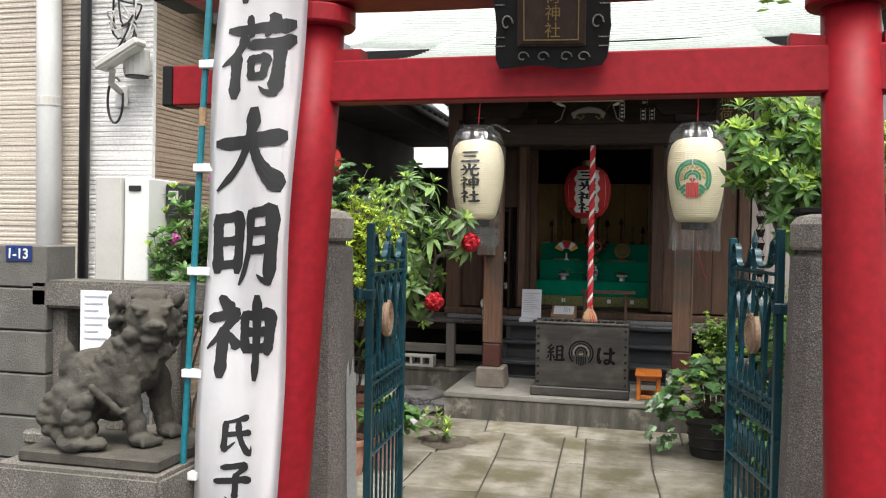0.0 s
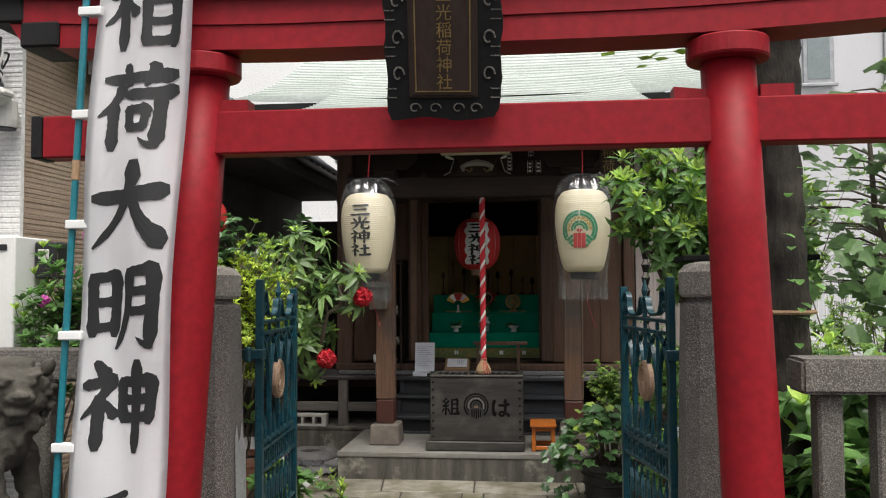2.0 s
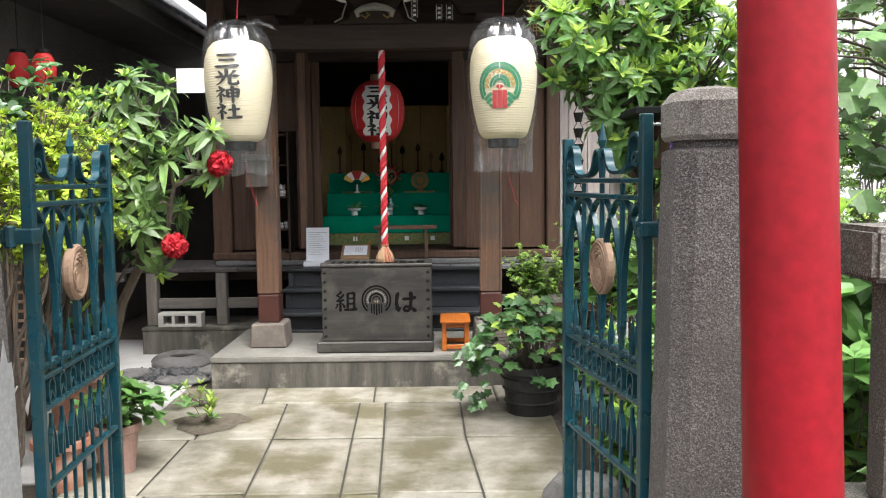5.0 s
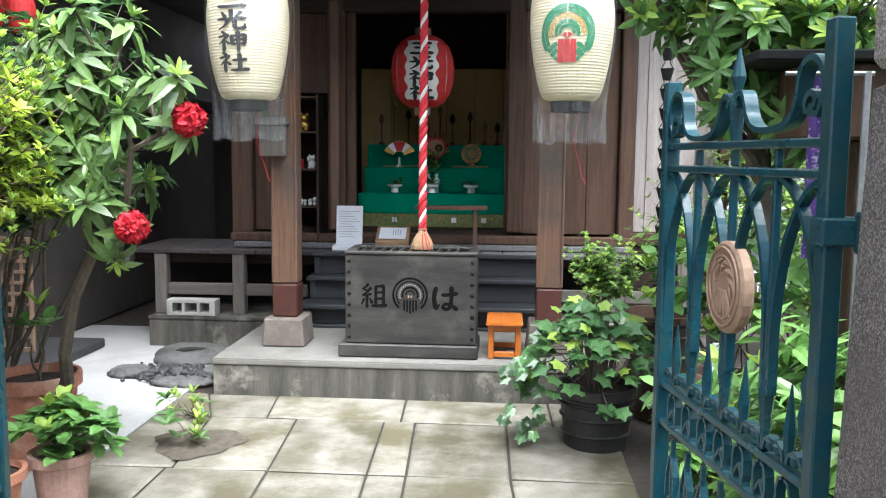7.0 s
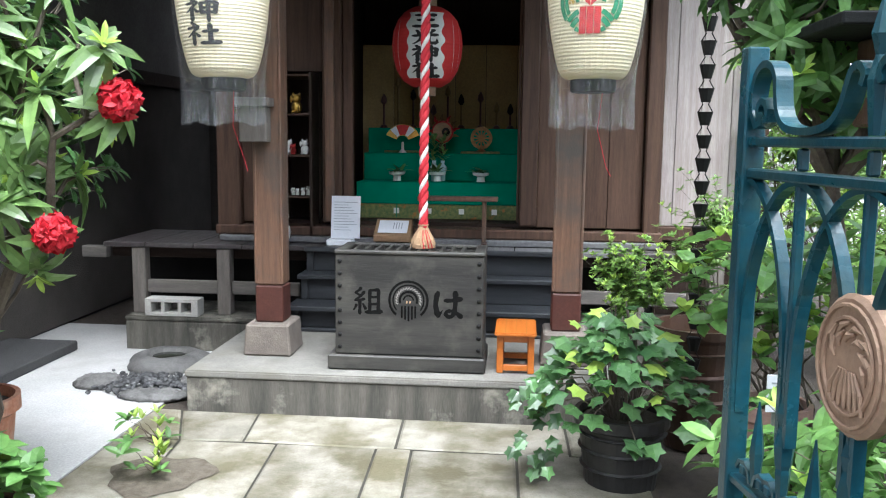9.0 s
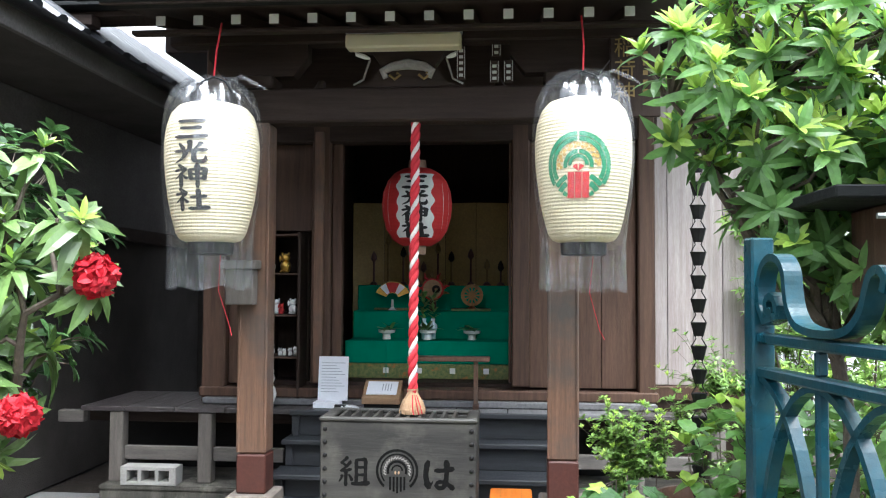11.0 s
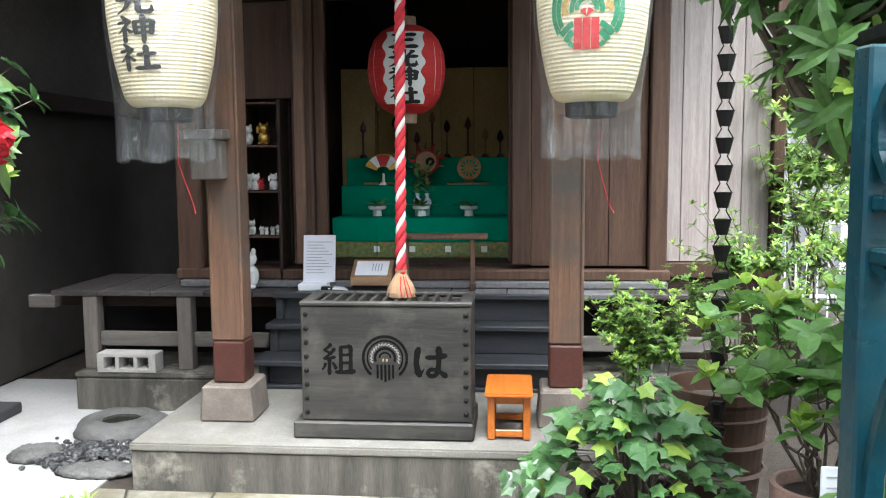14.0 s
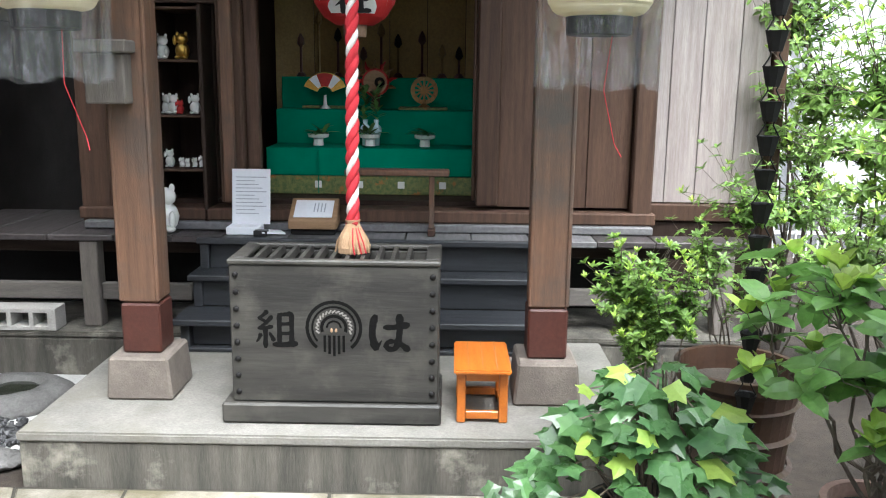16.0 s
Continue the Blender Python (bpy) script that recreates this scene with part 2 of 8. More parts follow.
DARK_WALL = mat("dark_stucco_wall", (0.1, 0.09, 0.082), (0.07, 0.063, 0.058), rough=0.95, scale=3, fine=90, bump=0.8, spec=0.2)
TRIM_GREY = mat("grey_trim", (0.3, 0.28, 0.26), (0.24, 0.225, 0.21), rough=0.7)
BEIGE_SIDING = mat("beige_siding", (0.6, 0.54, 0.46), (0.53, 0.47, 0.4), rough=0.75, scale=2, fine=60, bump=0.2, islands=0.08)
WHITE_SIDING = mat("white_siding", (0.8, 0.79, 0.77), (0.75, 0.74, 0.72), rough=0.75, scale=2, fine=60, bump=0.2)
BROWN_SIDING = mat("brown_siding", (0.41, 0.31, 0.23), (0.34, 0.25, 0.185), rough=0.75, scale=2, fine=60, bump=0.2, islands=0.12)
WHITE_WALL = mat("white_stucco", (0.82, 0.82, 0.81), (0.78, 0.78, 0.77), rough=0.8, scale=0.6, fine=30, bump=0.05)
BRICK_TILE = mat("brown_brick_tile", (0.36, 0.25, 0.2), (0.3, 0.205, 0.165), rough=0.7, islands=0.2)
JOINT = mat("dirty_joint", (0.06, 0.055, 0.042), (0.04, 0.036, 0.028), rough=0.95, scale=9, fine=150, bump=0.6)
MORTAR = mat("mortar", (0.45, 0.38, 0.33), rough=0.9)
GREY_WALL = mat("pale_grey_wall", (0.6, 0.6, 0.62), (0.55, 0.55, 0.57), rough=0.8, scale=0.6)
STEEL = mat("galvanised_steel", (0.42, 0.43, 0.44), rough=0.4, metal=0.6)
BARK = mat("rough_bark", (0.036, 0.027, 0.021), (0.01, 0.008, 0.0065), rough=0.9, scale=9, fine=40, stretch=(2.2, 2.2, 0.5), bump=1.0, stain=(0.065, 0.053, 0.042), stain_scale=5)
TWIG = mat("shrub_bark", (0.15, 0.12, 0.095), (0.09, 0.07, 0.055), rough=0.85, scale=15, fine=80, bump=0.5)
TERRACOTTA = mat("terracotta", (0.47, 0.2, 0.125), (0.38, 0.155, 0.095), rough=0.75, scale=5, fine=80, bump=0.15, stain=(0.5, 0.33, 0.25), stain_scale=6)
BLACK_TUB = mat("black_tub", (0.022, 0.021, 0.021), (0.016, 0.015, 0.015), rough=0.5, bump=0.1)
GLAZED_POT = mat("brown_glazed_pot", (0.07, 0.036, 0.022), (0.045, 0.024, 0.016), rough=0.35, scale=6)
PINK_POT = mat("pale_clay_pot", (0.46, 0.29, 0.24), (0.39, 0.24, 0.2), rough=0.7)
BLUE_SIGN = mat("blue_enamel", (0.012, 0.035, 0.16), rough=0.3, bump=0)
GLASS_DARK = mat("window_glass", (0.2, 0.24, 0.24), (0.16, 0.2, 0.2), rough=0.08, bump=0, spec=0.8)
BLUE_CLAD = mat("blue_grey_cladding", (0.27, 0.33, 0.36), (0.22, 0.28, 0.31), rough=0.5, scale=1, stretch=(1, 1, 8))
RED_PETAL = mat("red_petal", (0.6, 0.012, 0.03), (0.5, 0.008, 0.02), rough=0.6, trans=0.25, islands=0.25, bump=0)
PINK_PETAL = mat("pink_petal", (0.6, 0.1, 0.4), (0.5, 0.07, 0.33), rough=0.6, trans=0.25, islands=0.2, bump=0)
PURPLE = mat("purple_cloth", (0.16, 0.08, 0.34), (0.1, 0.05, 0.26), rough=0.8, scale=30, stain=(0.5, 0.46, 0.62), stain_scale=45, stain_cut=(0.56, 0.6))
PATCH = mat("mossy_soil_patch", (0.15, 0.125, 0.095), (0.085, 0.07, 0.05), rough=0.95, scale=25, fine=140, bump=0.8)
UPPER_WALL = mat("grey_plaster_wall", (0.17, 0.16, 0.152), (0.12, 0.113, 0.107), rough=0.9, scale=2, fine=45, bump=1.0)


def leaf_mat(name, c1, c2, rough=0.38, trans=0.35, islands=0.45):
    return mat(name, c1, c2, rough=rough, scale=7, fine=40, bump=0.08, trans=trans, islands=islands)


LEAF_DARK = leaf_mat("dark_glossy_leaf", (0.075, 0.16, 0.05), (0.045, 0.105, 0.036), rough=0.28, trans=0.25)
LEAF_MID = leaf_mat("mid_green_leaf", (0.19, 0.37, 0.1), (0.115, 0.25, 0.07))
LEAF_BRIGHT = leaf_mat("bright_young_leaf", (0.5, 0.68, 0.13), (0.36, 0.56, 0.1), trans=0.4)
LEAF_RHODO = leaf_mat("rhododendron_leaf", (0.18, 0.29, 0.09), (0.11, 0.2, 0.06), rough=0.35, trans=0.25)
LEAF_IVY = leaf_mat("ivy_leaf", (0.13, 0.26, 0.09), (0.05, 0.125, 0.045), rough=0.26, trans=0.25)
LEAF_YELLOW = leaf_mat("yellow_green_leaf", (0.5, 0.62, 0.07), (0.36, 0.5, 0.055), trans=0.4)
LEAF_BROAD = leaf_mat("hydrangea_leaf", (0.26, 0.47, 0.13), (0.16, 0.33, 0.09), rough=0.32)
LEAF_LIME = leaf_mat("lime_small_leaf", (0.25, 0.4, 0.095), (0.16, 0.29, 0.065), trans=0.4)
LEAF_BLUE = leaf_mat("pale_maple_leaf", (0.2, 0.34, 0.13), (0.15, 0.27, 0.1), trans=0.45)

FILM = bpy.data.materials.new("clear_plastic_film")
FILM.use_nodes = True
fn, fl = FILM.node_tree.nodes, FILM.node_tree.links
fn.remove(fn["Principled BSDF"])
f_clear, f_gloss, f_haze, f_mix, f_mix2, f_noise, f_bump = (fn.new("ShaderNode" + k) for k in ("BsdfTransparent", "BsdfGlossy", "BsdfDiffuse", "MixShader", "MixShader", "TexNoise", "Bump"))
f_clear.inputs[0].default_value = (0.96, 0.96, 0.97, 1)
f_gloss.inputs["Roughness"].default_value = 0.12
f_haze.inputs[0].default_value = (0.8, 0.82, 0.85, 1)
f_mix.inputs[0].default_value, f_mix2.inputs[0].default_value = 0.1, 0.02
f_noise.inputs["Scale"].default_value = 9
f_bump.inputs["Strength"].default_value, f_bump.inputs["Distance"].default_value = 0.8, 0.02
fl.new(f_noise.outputs[0], f_bump.inputs["Height"])
fl.new(f_bump.outputs[0], f_gloss.inputs["Normal"])
fl.new(f_clear.outputs[0], f_mix.inputs[1])
fl.new(f_gloss.outputs[0], f_mix.inputs[2])
fl.new(f_mix.outputs[0], f_mix2.inputs[1])
fl.new(f_haze.outputs[0], f_mix2.inputs[2])
fl.new(f_mix2.outputs[0], fn["Material Output"].inputs["Surface"])

# ---- building helpers ----
ORIGIN = {}


def thing(name, at, label, category, group="", kind=""):
    """An Empty at a thing's base, which its parts hang on."""
    ob = new(name)
    ob.empty_display_size = 0.1
    ob.location = at
    ORIGIN[ob] = Vector(at)
    return tagged(ob, label, category, group, kind)


def solid(name, bm, material, label="", category="", group="", kind="", smooth=False):
    """A thing that is one mesh."""
    me = bpy.data.meshes.new(name)
    bm.to_mesh(me)
    bm.free()
    for m in material if isinstance(material, (list, tuple)) else [material]:
        me.materials.append(m)
    if smooth:
        me.polygons.foreach_set("use_smooth", [True] * len(me.polygons))
    ob = new(name, me)
    ORIGIN[ob] = Vector((0, 0, 0))
    return tagged(ob, label, category, group, kind)


def part(name, bm, material, parent, label="", smooth=False, kind=""):
    """One mesh under a thing or under a part; the mesh is given in world places."""
    o = ORIGIN[parent]
    bm.transform(Matrix.Translation(-o))
    ob = solid(name, bm, material, label, kind=kind, smooth=smooth)
    ob.parent = parent
    ORIGIN[ob] = o
    return ob


def box(x0, x1, y0, y1, z0, z1, bevel=0.004, bm=None, seg=1):
    """A box with rounded edges, added to bm."""
    own = bmesh.new()
    bmesh.ops.create_cube(own, size=1, matrix=Matrix.Translation(((x0 + x1) / 2, (y0 + y1) / 2, (z0 + z1) / 2)) @ Matrix.Diagonal((x1 - x0, y1 - y0, z1 - z0, 1)))
    if bevel:
        bmesh.ops.bevel(own, geom=own.edges[:], offset=min(bevel, 0.45 * min(x1 - x0, y1 - y0, z1 - z0)), segments=seg, affect="EDGES")
    return merge(bm, own)


def merge(bm, own):
    if bm is None:
        return own
    me = bpy.data.meshes.new("tmp")
    own.to_mesh(me)
    own.free()
    bm.from_mesh(me)
    bpy.data.meshes.remove(me)
    return bm


def tube(points, radius, seg=8, bm=None, cap=True, squash=1.0):
    """A round bar along points; radius is one number or one for each point."""
    own = bmesh.new()
    pts = [Vector(p) for p in points]
    rads = radius if isinstance(radius, (list, tuple)) else [radius] * len(pts)
    rings, side = [], None
    for i, p in enumerate(pts):
        d = (pts[min(i + 1, len(pts) - 1)] - pts[max(i - 1, 0)]).normalized()
        if side is None:
            side = d.cross(Vector((0, 0, 1)) if abs(d.z) < 0.9 else Vector((1, 0, 0))).normalized()
        side = (side - d * side.dot(d)).normalized()
        up = d.cross(side)
        rings.append([own.verts.new(p + (side * math.cos(a) + up * math.sin(a) * squash) * rads[i]) for a in (2 * math.pi * k / seg for k in range(seg))])
    for a, b in zip(rings, rings[1:]):
        for k in range(seg):
            own.faces.new((a[k], a[(k + 1) % seg], b[(k + 1) % seg], b[k]))
    if cap:
        own.faces.new(rings[0][::-1])
        own.faces.new(rings[-1])
    return merge(bm, own)


def lathe(profile, at=(0, 0, 0), seg=24, bm=None, cap=True, dent=0.0):
    """A turned shape from (radius, height) pairs, lowest first."""
    own = bmesh.new()
    rings = []
    for r, z in profile:
        ring = []
        for k in range(seg):
            a = 2 * math.pi * k / seg
            rr = r * (1 + dent * math.sin(3 * a + z * 9) + dent * 0.6 * math.sin(7 * a - z * 15))
            ring.append(own.verts.new((at[0] + rr * math.cos(a), at[1] + rr * math.sin(a), at[2] + z)))
        rings.append(ring)
    for a, b in zip(rings, rings[1:]):
        for k in range(seg):
            own.faces.new((a[k], a[(k + 1) % seg], b[(k + 1) % seg], b[k]))
    if cap:
        own.faces.new(rings[0][::-1])
        own.faces.new(rings[-1])
    return merge(bm, own)


def prism(outline, y0, y1, bm=None, axis="y", bevel=0.0):
    """An outline in the upright plane (x, z), or (y, z) for axis x, or (x, y) for axis z, given thickness."""
    own = bmesh.new()
    put = {"y": lambda a, b, d: (a, d, b), "x": lambda a, b, d: (d, a, b), "z": lambda a, b, d: (a, b, d)}[axis]
    f0 = [own.verts.new(put(a, b, y0)) for a, b in outline]
    f1 = [own.verts.new(put(a, b, y1)) for a, b in outline]
    own.faces.new(f0)
    own.faces.new(f1[::-1])
    for k in range(len(outline)):
        j = (k + 1) % len(outline)
        own.faces.new((f0[j], f0[k], f1[k], f1[j]))
    bmesh.ops.recalc_face_normals(own, faces=own.faces[:])
    if bevel:
        bmesh.ops.bevel(own, geom=own.edges[:], offset=bevel, segments=1, affect="EDGES")
    return merge(bm, own)


def letters(text, size, depth=0.001, bold=0.0):
    """Writing as a flat mesh in x and z, about its own middle, facing -y."""
    cu = bpy.data.curves.new("writing", "FONT")
    cu.body, cu.size, cu.align_x, cu.align_y, cu.offset, cu.extrude = text, size, "CENTER", "CENTER", bold, depth
    cu.resolution_u = 3
    ob = new("writing", cu)
    dg = bpy.context.evaluated_depsgraph_get()
    dg.update()
    me = bpy.data.meshes.new_from_object(ob.evaluated_get(dg))
    bm = bmesh.new()
    bm.from_mesh(me)
    bpy.data.objects.remove(ob)
    bpy.data.curves.remove(cu)
    bpy.data.meshes.remove(me)
    if bm.verts:
        lo = [min(v.co[i] for v in bm.verts) for i in range(2)]
        hi = [max(v.co[i] for v in bm.verts) for i in range(2)]
        bm.transform(Matrix.Translation((-(lo[0] + hi[0]) / 2, -(lo[1] + hi[1]) / 2, 0)))
    bm.transform(Matrix.Rotation(radians(90), 4, "X"))
    return bm


BRUSH = {}


def strokes(ch, *rows):
    """A character as brush strokes: start, bend, end, and the width at both ends, in hundredths of its height."""
    BRUSH[ch] = rows


strokes("三", (-38, 34, 0, 31, 38, 36, 10, 14), (-30, 2, 0, -1, 30, 4, 9, 13), (-46, -37, 0, -40, 46, -33, 11, 15))
strokes("光", (0, 47, 1, 28, 0, 6, 13, 11), (-32, 36, -26, 28, -19, 13, 7, 12), (32, 40, 28, 28, 14, 13, 13, 5), (-47, 3, 0, 4, 47, 9, 9, 12), (-12, 2, -12, -28, -45, -46, 13, 4), (12, 2, 12, -20, 12, -36, 12, 12), (12, -36, 20, -46, 42, -39, 12, 13), (42, -39, 45, -30, 44, -18, 12, 3))
strokes("神", (-34, 47, -28, 42, -22, 33, 7, 13), (-47, 22, -30, 25, -11, 30, 8, 11), (-13, 29, -26, 6, -48, -14, 11, 3), (-28, 8, -28, -16, -28, -47, 12, 10), (-22, 3, -16, -3, -9, -13, 5, 10), (0, 28, 0, 10, 3, -17, 10, 10), (0, 26, 20, 27, 43, 31, 8, 11), (43, 31, 43, 8, 39, -17, 12, 9), (3, 6, 20, 6, 39, 9, 8, 8), (3, -14, 20, -14, 38, -11, 8, 8), (21, 49, 22, 0, 21, -50, 12, 8))
strokes("社", (-34, 47, -28, 42, -22, 33, 7, 13), (-47, 22, -30, 25, -11, 30, 8, 11), (-13, 29, -26, 6, -48, -14, 11, 3), (-28, 8, -28, -16, -28, -47, 12, 10), (-22, 3, -16, -3, -9, -13, 5, 10), (1, 9, 22, 10, 43, 14, 9, 11), (22, 40, 23, 0, 22, -36, 12, 11), (-5, -39, 22, -40, 49, -34, 10, 14))
strokes("大", (-47, 8, 0, 10, 47, 18, 10, 15), (3, 49, 6, 0, -46, -47, 16, 4), (4, 10, 14, -22, 48, -42, 8, 18))
strokes("明", (-45, 32, -44, 0, -43, -34, 10, 11), (-44, 30, -30, 30, -13, 35, 8, 10), (-13, 35, -13, 0, -16, -34, 12, 9), (-42, 2, -30, 2, -16, 4, 8, 8), (-42, -27, -30, -27, -16, -24, 8, 8), (6, 39, 9, -10, -12, -49, 12, 4), (6, 37, 22, 38, 41, 43, 8, 11), (41, 43, 41, 0, 38, -42, 13, 12), (38, -42, 33, -48, 20, -38, 11, 2), (8, 16, 22, 15, 39, 18, 7, 8), (6, -7, 22, -8, 39, -4, 7, 8))
strokes("荷", (-43, 31, 0, 32, 45, 38, 8, 12), (-17, 47, -15, 38, -12, 25, 8, 9), (20, 49, 17, 38, 10, 25, 12, 5), (-21, 23, -28, 4, -48, -12, 12, 3), (-32, 2, -31, -20, -32, -49, 11, 10), (-15, 13, 16, 13, 47, 19, 8, 12), (-10, -3, -9, -14, -8, -27, 9, 9), (-10, -4, 2, -5, 13, -2, 7, 9), (13, -2, 13, -12, 9, -27, 9, 7), (-8, -25, 0, -26, 10, -24, 7, 7), (29, 15, 29, -20, 27, -41, 11, 13), (27, -41, 20, -51, 7, -39, 11, 2))
strokes("稲", (-11, 47, -24, 38, -42, 33, 11, 4), (-49, 14, -30, 17, -8, 23, 8, 10), (-28, 39, -27, 0, -28, -49, 10, 10), (-28, 14, -36, -8, -51, -21, 10, 3), (-24, 6, -18, 0, -11, -9, 5, 10), (43, 47, 20, 39, -2, 36, 11, 5), (2, 29, 4, 23, 8, 15, 5, 9), (20, 31, 22, 25, 24, 17, 5, 9), (45, 31, 41, 22, 35, 15, 10, 4), (3, 8, 4, -20, 4, -45, 9, 9), (41, 10, 42, -14, 38, -45, 11, 9), (4, 6, 20, 6, 40, 10, 7, 8), (4, -18, 20, -19, 39, -15, 7, 7), (4, -41, 20, -42, 38, -38, 8, 8))
strokes("氏", (31, 46, 0, 35, -32, 30, 12, 4), (-28, 32, -28, 0, -30, -35, 11, 11), (-30, -35, -18, -31, -3, -17, 10, 3), (-26, 2, 10, 3, 41, 9, 8, 11), (4, 36, 6, -22, 40, -43, 11, 13), (40, -43, 47, -38, 46, -24, 11, 2))
strokes("子", (-31, 37, 4, 38, 35, 43, 9, 13), (35, 43, 22, 28, 4, 16, 12, 8), (4, 18, 7, -16, 4, -39, 12, 12), (4, -39, -4, -50, -19, -37, 11, 2), (-49, 3, 0, 3, 49, 10, 10, 13))
strokes("組", (-22, 47, -30, 36, -44, 29, 9, 5), (-44, 29, -32, 24, -22, 15, 6, 7), (-11, 33, -24, 14, -45, 2, 9, 5), (-45, 2, -30, 1, -10, 7, 6, 8), (-28, 4, -27, -20, -28, -47, 9, 9), (-40, -13, -42, -24, -50, -33, 8, 4), (-17, -11, -11, -19, -7, -30, 5, 9), (8, 39, 8, 0, 8, -36, 9, 9), (8, 38, 22, 38, 39, 41, 7, 9), (39, 41, 40, 0, 38, -36, 10, 9), (8, 14, 22, 13, 38, 15, 7, 7), (8, -11, 22, -12, 38, -10, 7, 7), (-7, -40, 20, -42, 51, -37, 8, 12))
strokes("は", (-35, 42, -50, 4, -34, -40, 13, 14), (-34, -40, -27, -33, -20, -20, 11, 2), (-12, 15, 16, 14, 46, 22, 9, 12), (24, 45, 27, 4, 21, -24, 14, 11), (21, -24, 14, -48, -7, -38, 11, 10), (-7, -38, -12, -21, 10, -20, 10, 9), (10, -20, 30, -26, 46, -42, 8, 13))


def brushed(ch, size, weight, wide, put, material, parent, label):
    """A brush-written character: its strokes are thin meshes with uneven edges, which put() lays on the surface."""
    r = random.Random(ord(ch))
    n, first = 14, None
    for j, (x0, z0, cx, cz, x1, z1, w0, w1) in enumerate(BRUSH[ch]):
        bm = bmesh.new()
        a, c, b = Vector((x0, z0)), Vector((cx, cz)), Vector((x1, z1))
        rows = []
        for i in range(n + 1):
            t = i / n
            p = a * (1 - t) ** 2 + c * (2 * t * (1 - t)) + b * t * t
            d = ((c - a) * (1 - t) + (b - c) * t).normalized()
            w = (w0 + (w1 - w0) * t) * 0.5 * weight * (1 - 0.2 * math.sin(math.pi * t))
            end = min(i, n - i)
            w *= (0.45, 0.9, 1.05)[end] if end < 3 else 1.0
            p = p + d * ((-0.35 if i == 0 else 0.35 if i == n else 0) * (w0 + w1) * 0.5)
            side = Vector((-d.y, d.x))
            edge = [p + side * (w * k * (1 + r.uniform(-0.08, 0.08))) for k in (-1, -0.33, 0.33, 1)]
            rows.append([bm.verts.new((q.x * wide * size / 100, -0.00004 * j, q.y * size / 100)) for q in edge])
        for p, q in zip(rows, rows[1:]):
            for k in range(3):
                bm.faces.new((p[k], p[k + 1], q[k + 1], q[k]))
        bm = put(bm)
        if first is None:
            first = part("character", bm, material, parent, label)
        else:
            part("stroke", bm, material, first)


def placed(bm, m):
    bm.transform(m)
    return bm


class Leaves:
    """Collects many leaves of one crown into one mesh."""

    def __init__(self, seed):
        self.v, self.f, self.r = [], [], random.Random(seed)

    def leaf(self, at, way, up, length, width, droop=0.25, fold=0.25):
        way, at = Vector(way).normalized(), Vector(at)
        up = Vector(up)
        side = way.cross(up)
        if side.length < 1e-3:
            side = way.cross(Vector((1, 0, 0)))
        side.normalize()
        up = side.cross(way)
        st = ((0.14, 0.32), (0.42, 0.5), (0.76, 0.4))
        c = [at + way * (length * s) + up * (-droop * length * s * s) for s in (0, 0.14, 0.42, 0.76, 1)]
        b = len(self.v)
        self.v += c
        for sg in (1, -1):
            for (s, w), q in zip(st, c[1:4]):
                self.v.append(q + side * (sg * width * w) + up * (fold * width * w))
        for o in (5, 8):
            n = [(b, b + o, b + 1), (b + 1, b + o, b + o + 1, b + 2), (b + 2, b + o + 1, b + o + 2, b + 3), (b + 3, b + o + 2, b + 4)]
            self.f += n if o == 5 else [q[::-1] for q in n]

    def lobed(self, at, way, up, length, width, points=5):
        """A lobed leaf (ivy, maple), as a fan."""
        way, at, up = Vector(way).normalized(), Vector(at), Vector(up)
        side = way.cross(up)
        side = side.normalized() if side.length > 1e-3 else way.cross(Vector((1, 0, 0))).normalized()
        up = side.cross(way)
        b = len(self.v)
        self.v.append(at + way * length * 0.35)
        n = points * 2 - 1
        for k in range(n):
            a = math.pi * (k / (n - 1) - 0.5) * 1.5
            r = length * (0.62 if k % 2 == 0 else 0.42) * (1.12 if k == n // 2 else 0.9)
            self.v.append(at + way * (length * 0.35 + r * math.cos(a)) + side * (r * math.sin(a) * width / length) - up * (0.25 * r * abs(math.sin(a)) + 0.12 * r * math.cos(a)))
        self.v.append(at)
        self.f += [(b, b + k, b + k + 1) for k in range(1, n + 1)] + [(b, b + n + 1, b + 1)]

    def whorl(self, at, axis, n, length, width, spread=0.7, droop=0.3):
        """A tuft of leaves round a twig's end."""
        axis = Vector(axis).normalized()
        a = axis.orthogonal().normalized()
        b = axis.cross(a)
        t0 = self.r.uniform(0, 6.3)
        for k in range(n):
            t = t0 + 2 * math.pi * k / n + self.r.uniform(-0.3, 0.3)
            s = spread * self.r.uniform(0.6, 1.25)
            way = axis * math.cos(s) + (a * math.cos(t) + b * math.sin(t)) * math.sin(s)
            q = self.r.uniform(0.75, 1.15)
            self.leaf(at, way, axis, length * q, width * q, droop * self.r.uniform(0.4, 1.6))

    def make(self, name, material, parent, label=""):
        me = bpy.data.meshes.new(name)
        o = ORIGIN[parent]
        me.from_pydata([tuple(v - o) for v in self.v], [], self.f)
        me.materials.append(material)
        ob = new(name, me)
        ob.parent = parent
        ORIGIN[ob] = o
        return tagged(ob, label, kind="stuff")


def wander(r, start, end, n=5, wob=0.05):
    """A crooked line from start to end."""
    a, b = Vector(start), Vector(end)
    return [a.lerp(b, k / n) + (Vector((r.uniform(-1, 1), r.uniform(-1, 1), r.uniform(-1, 1))) * wob if 0 < k < n else Vector()) for k in range(n + 1)]

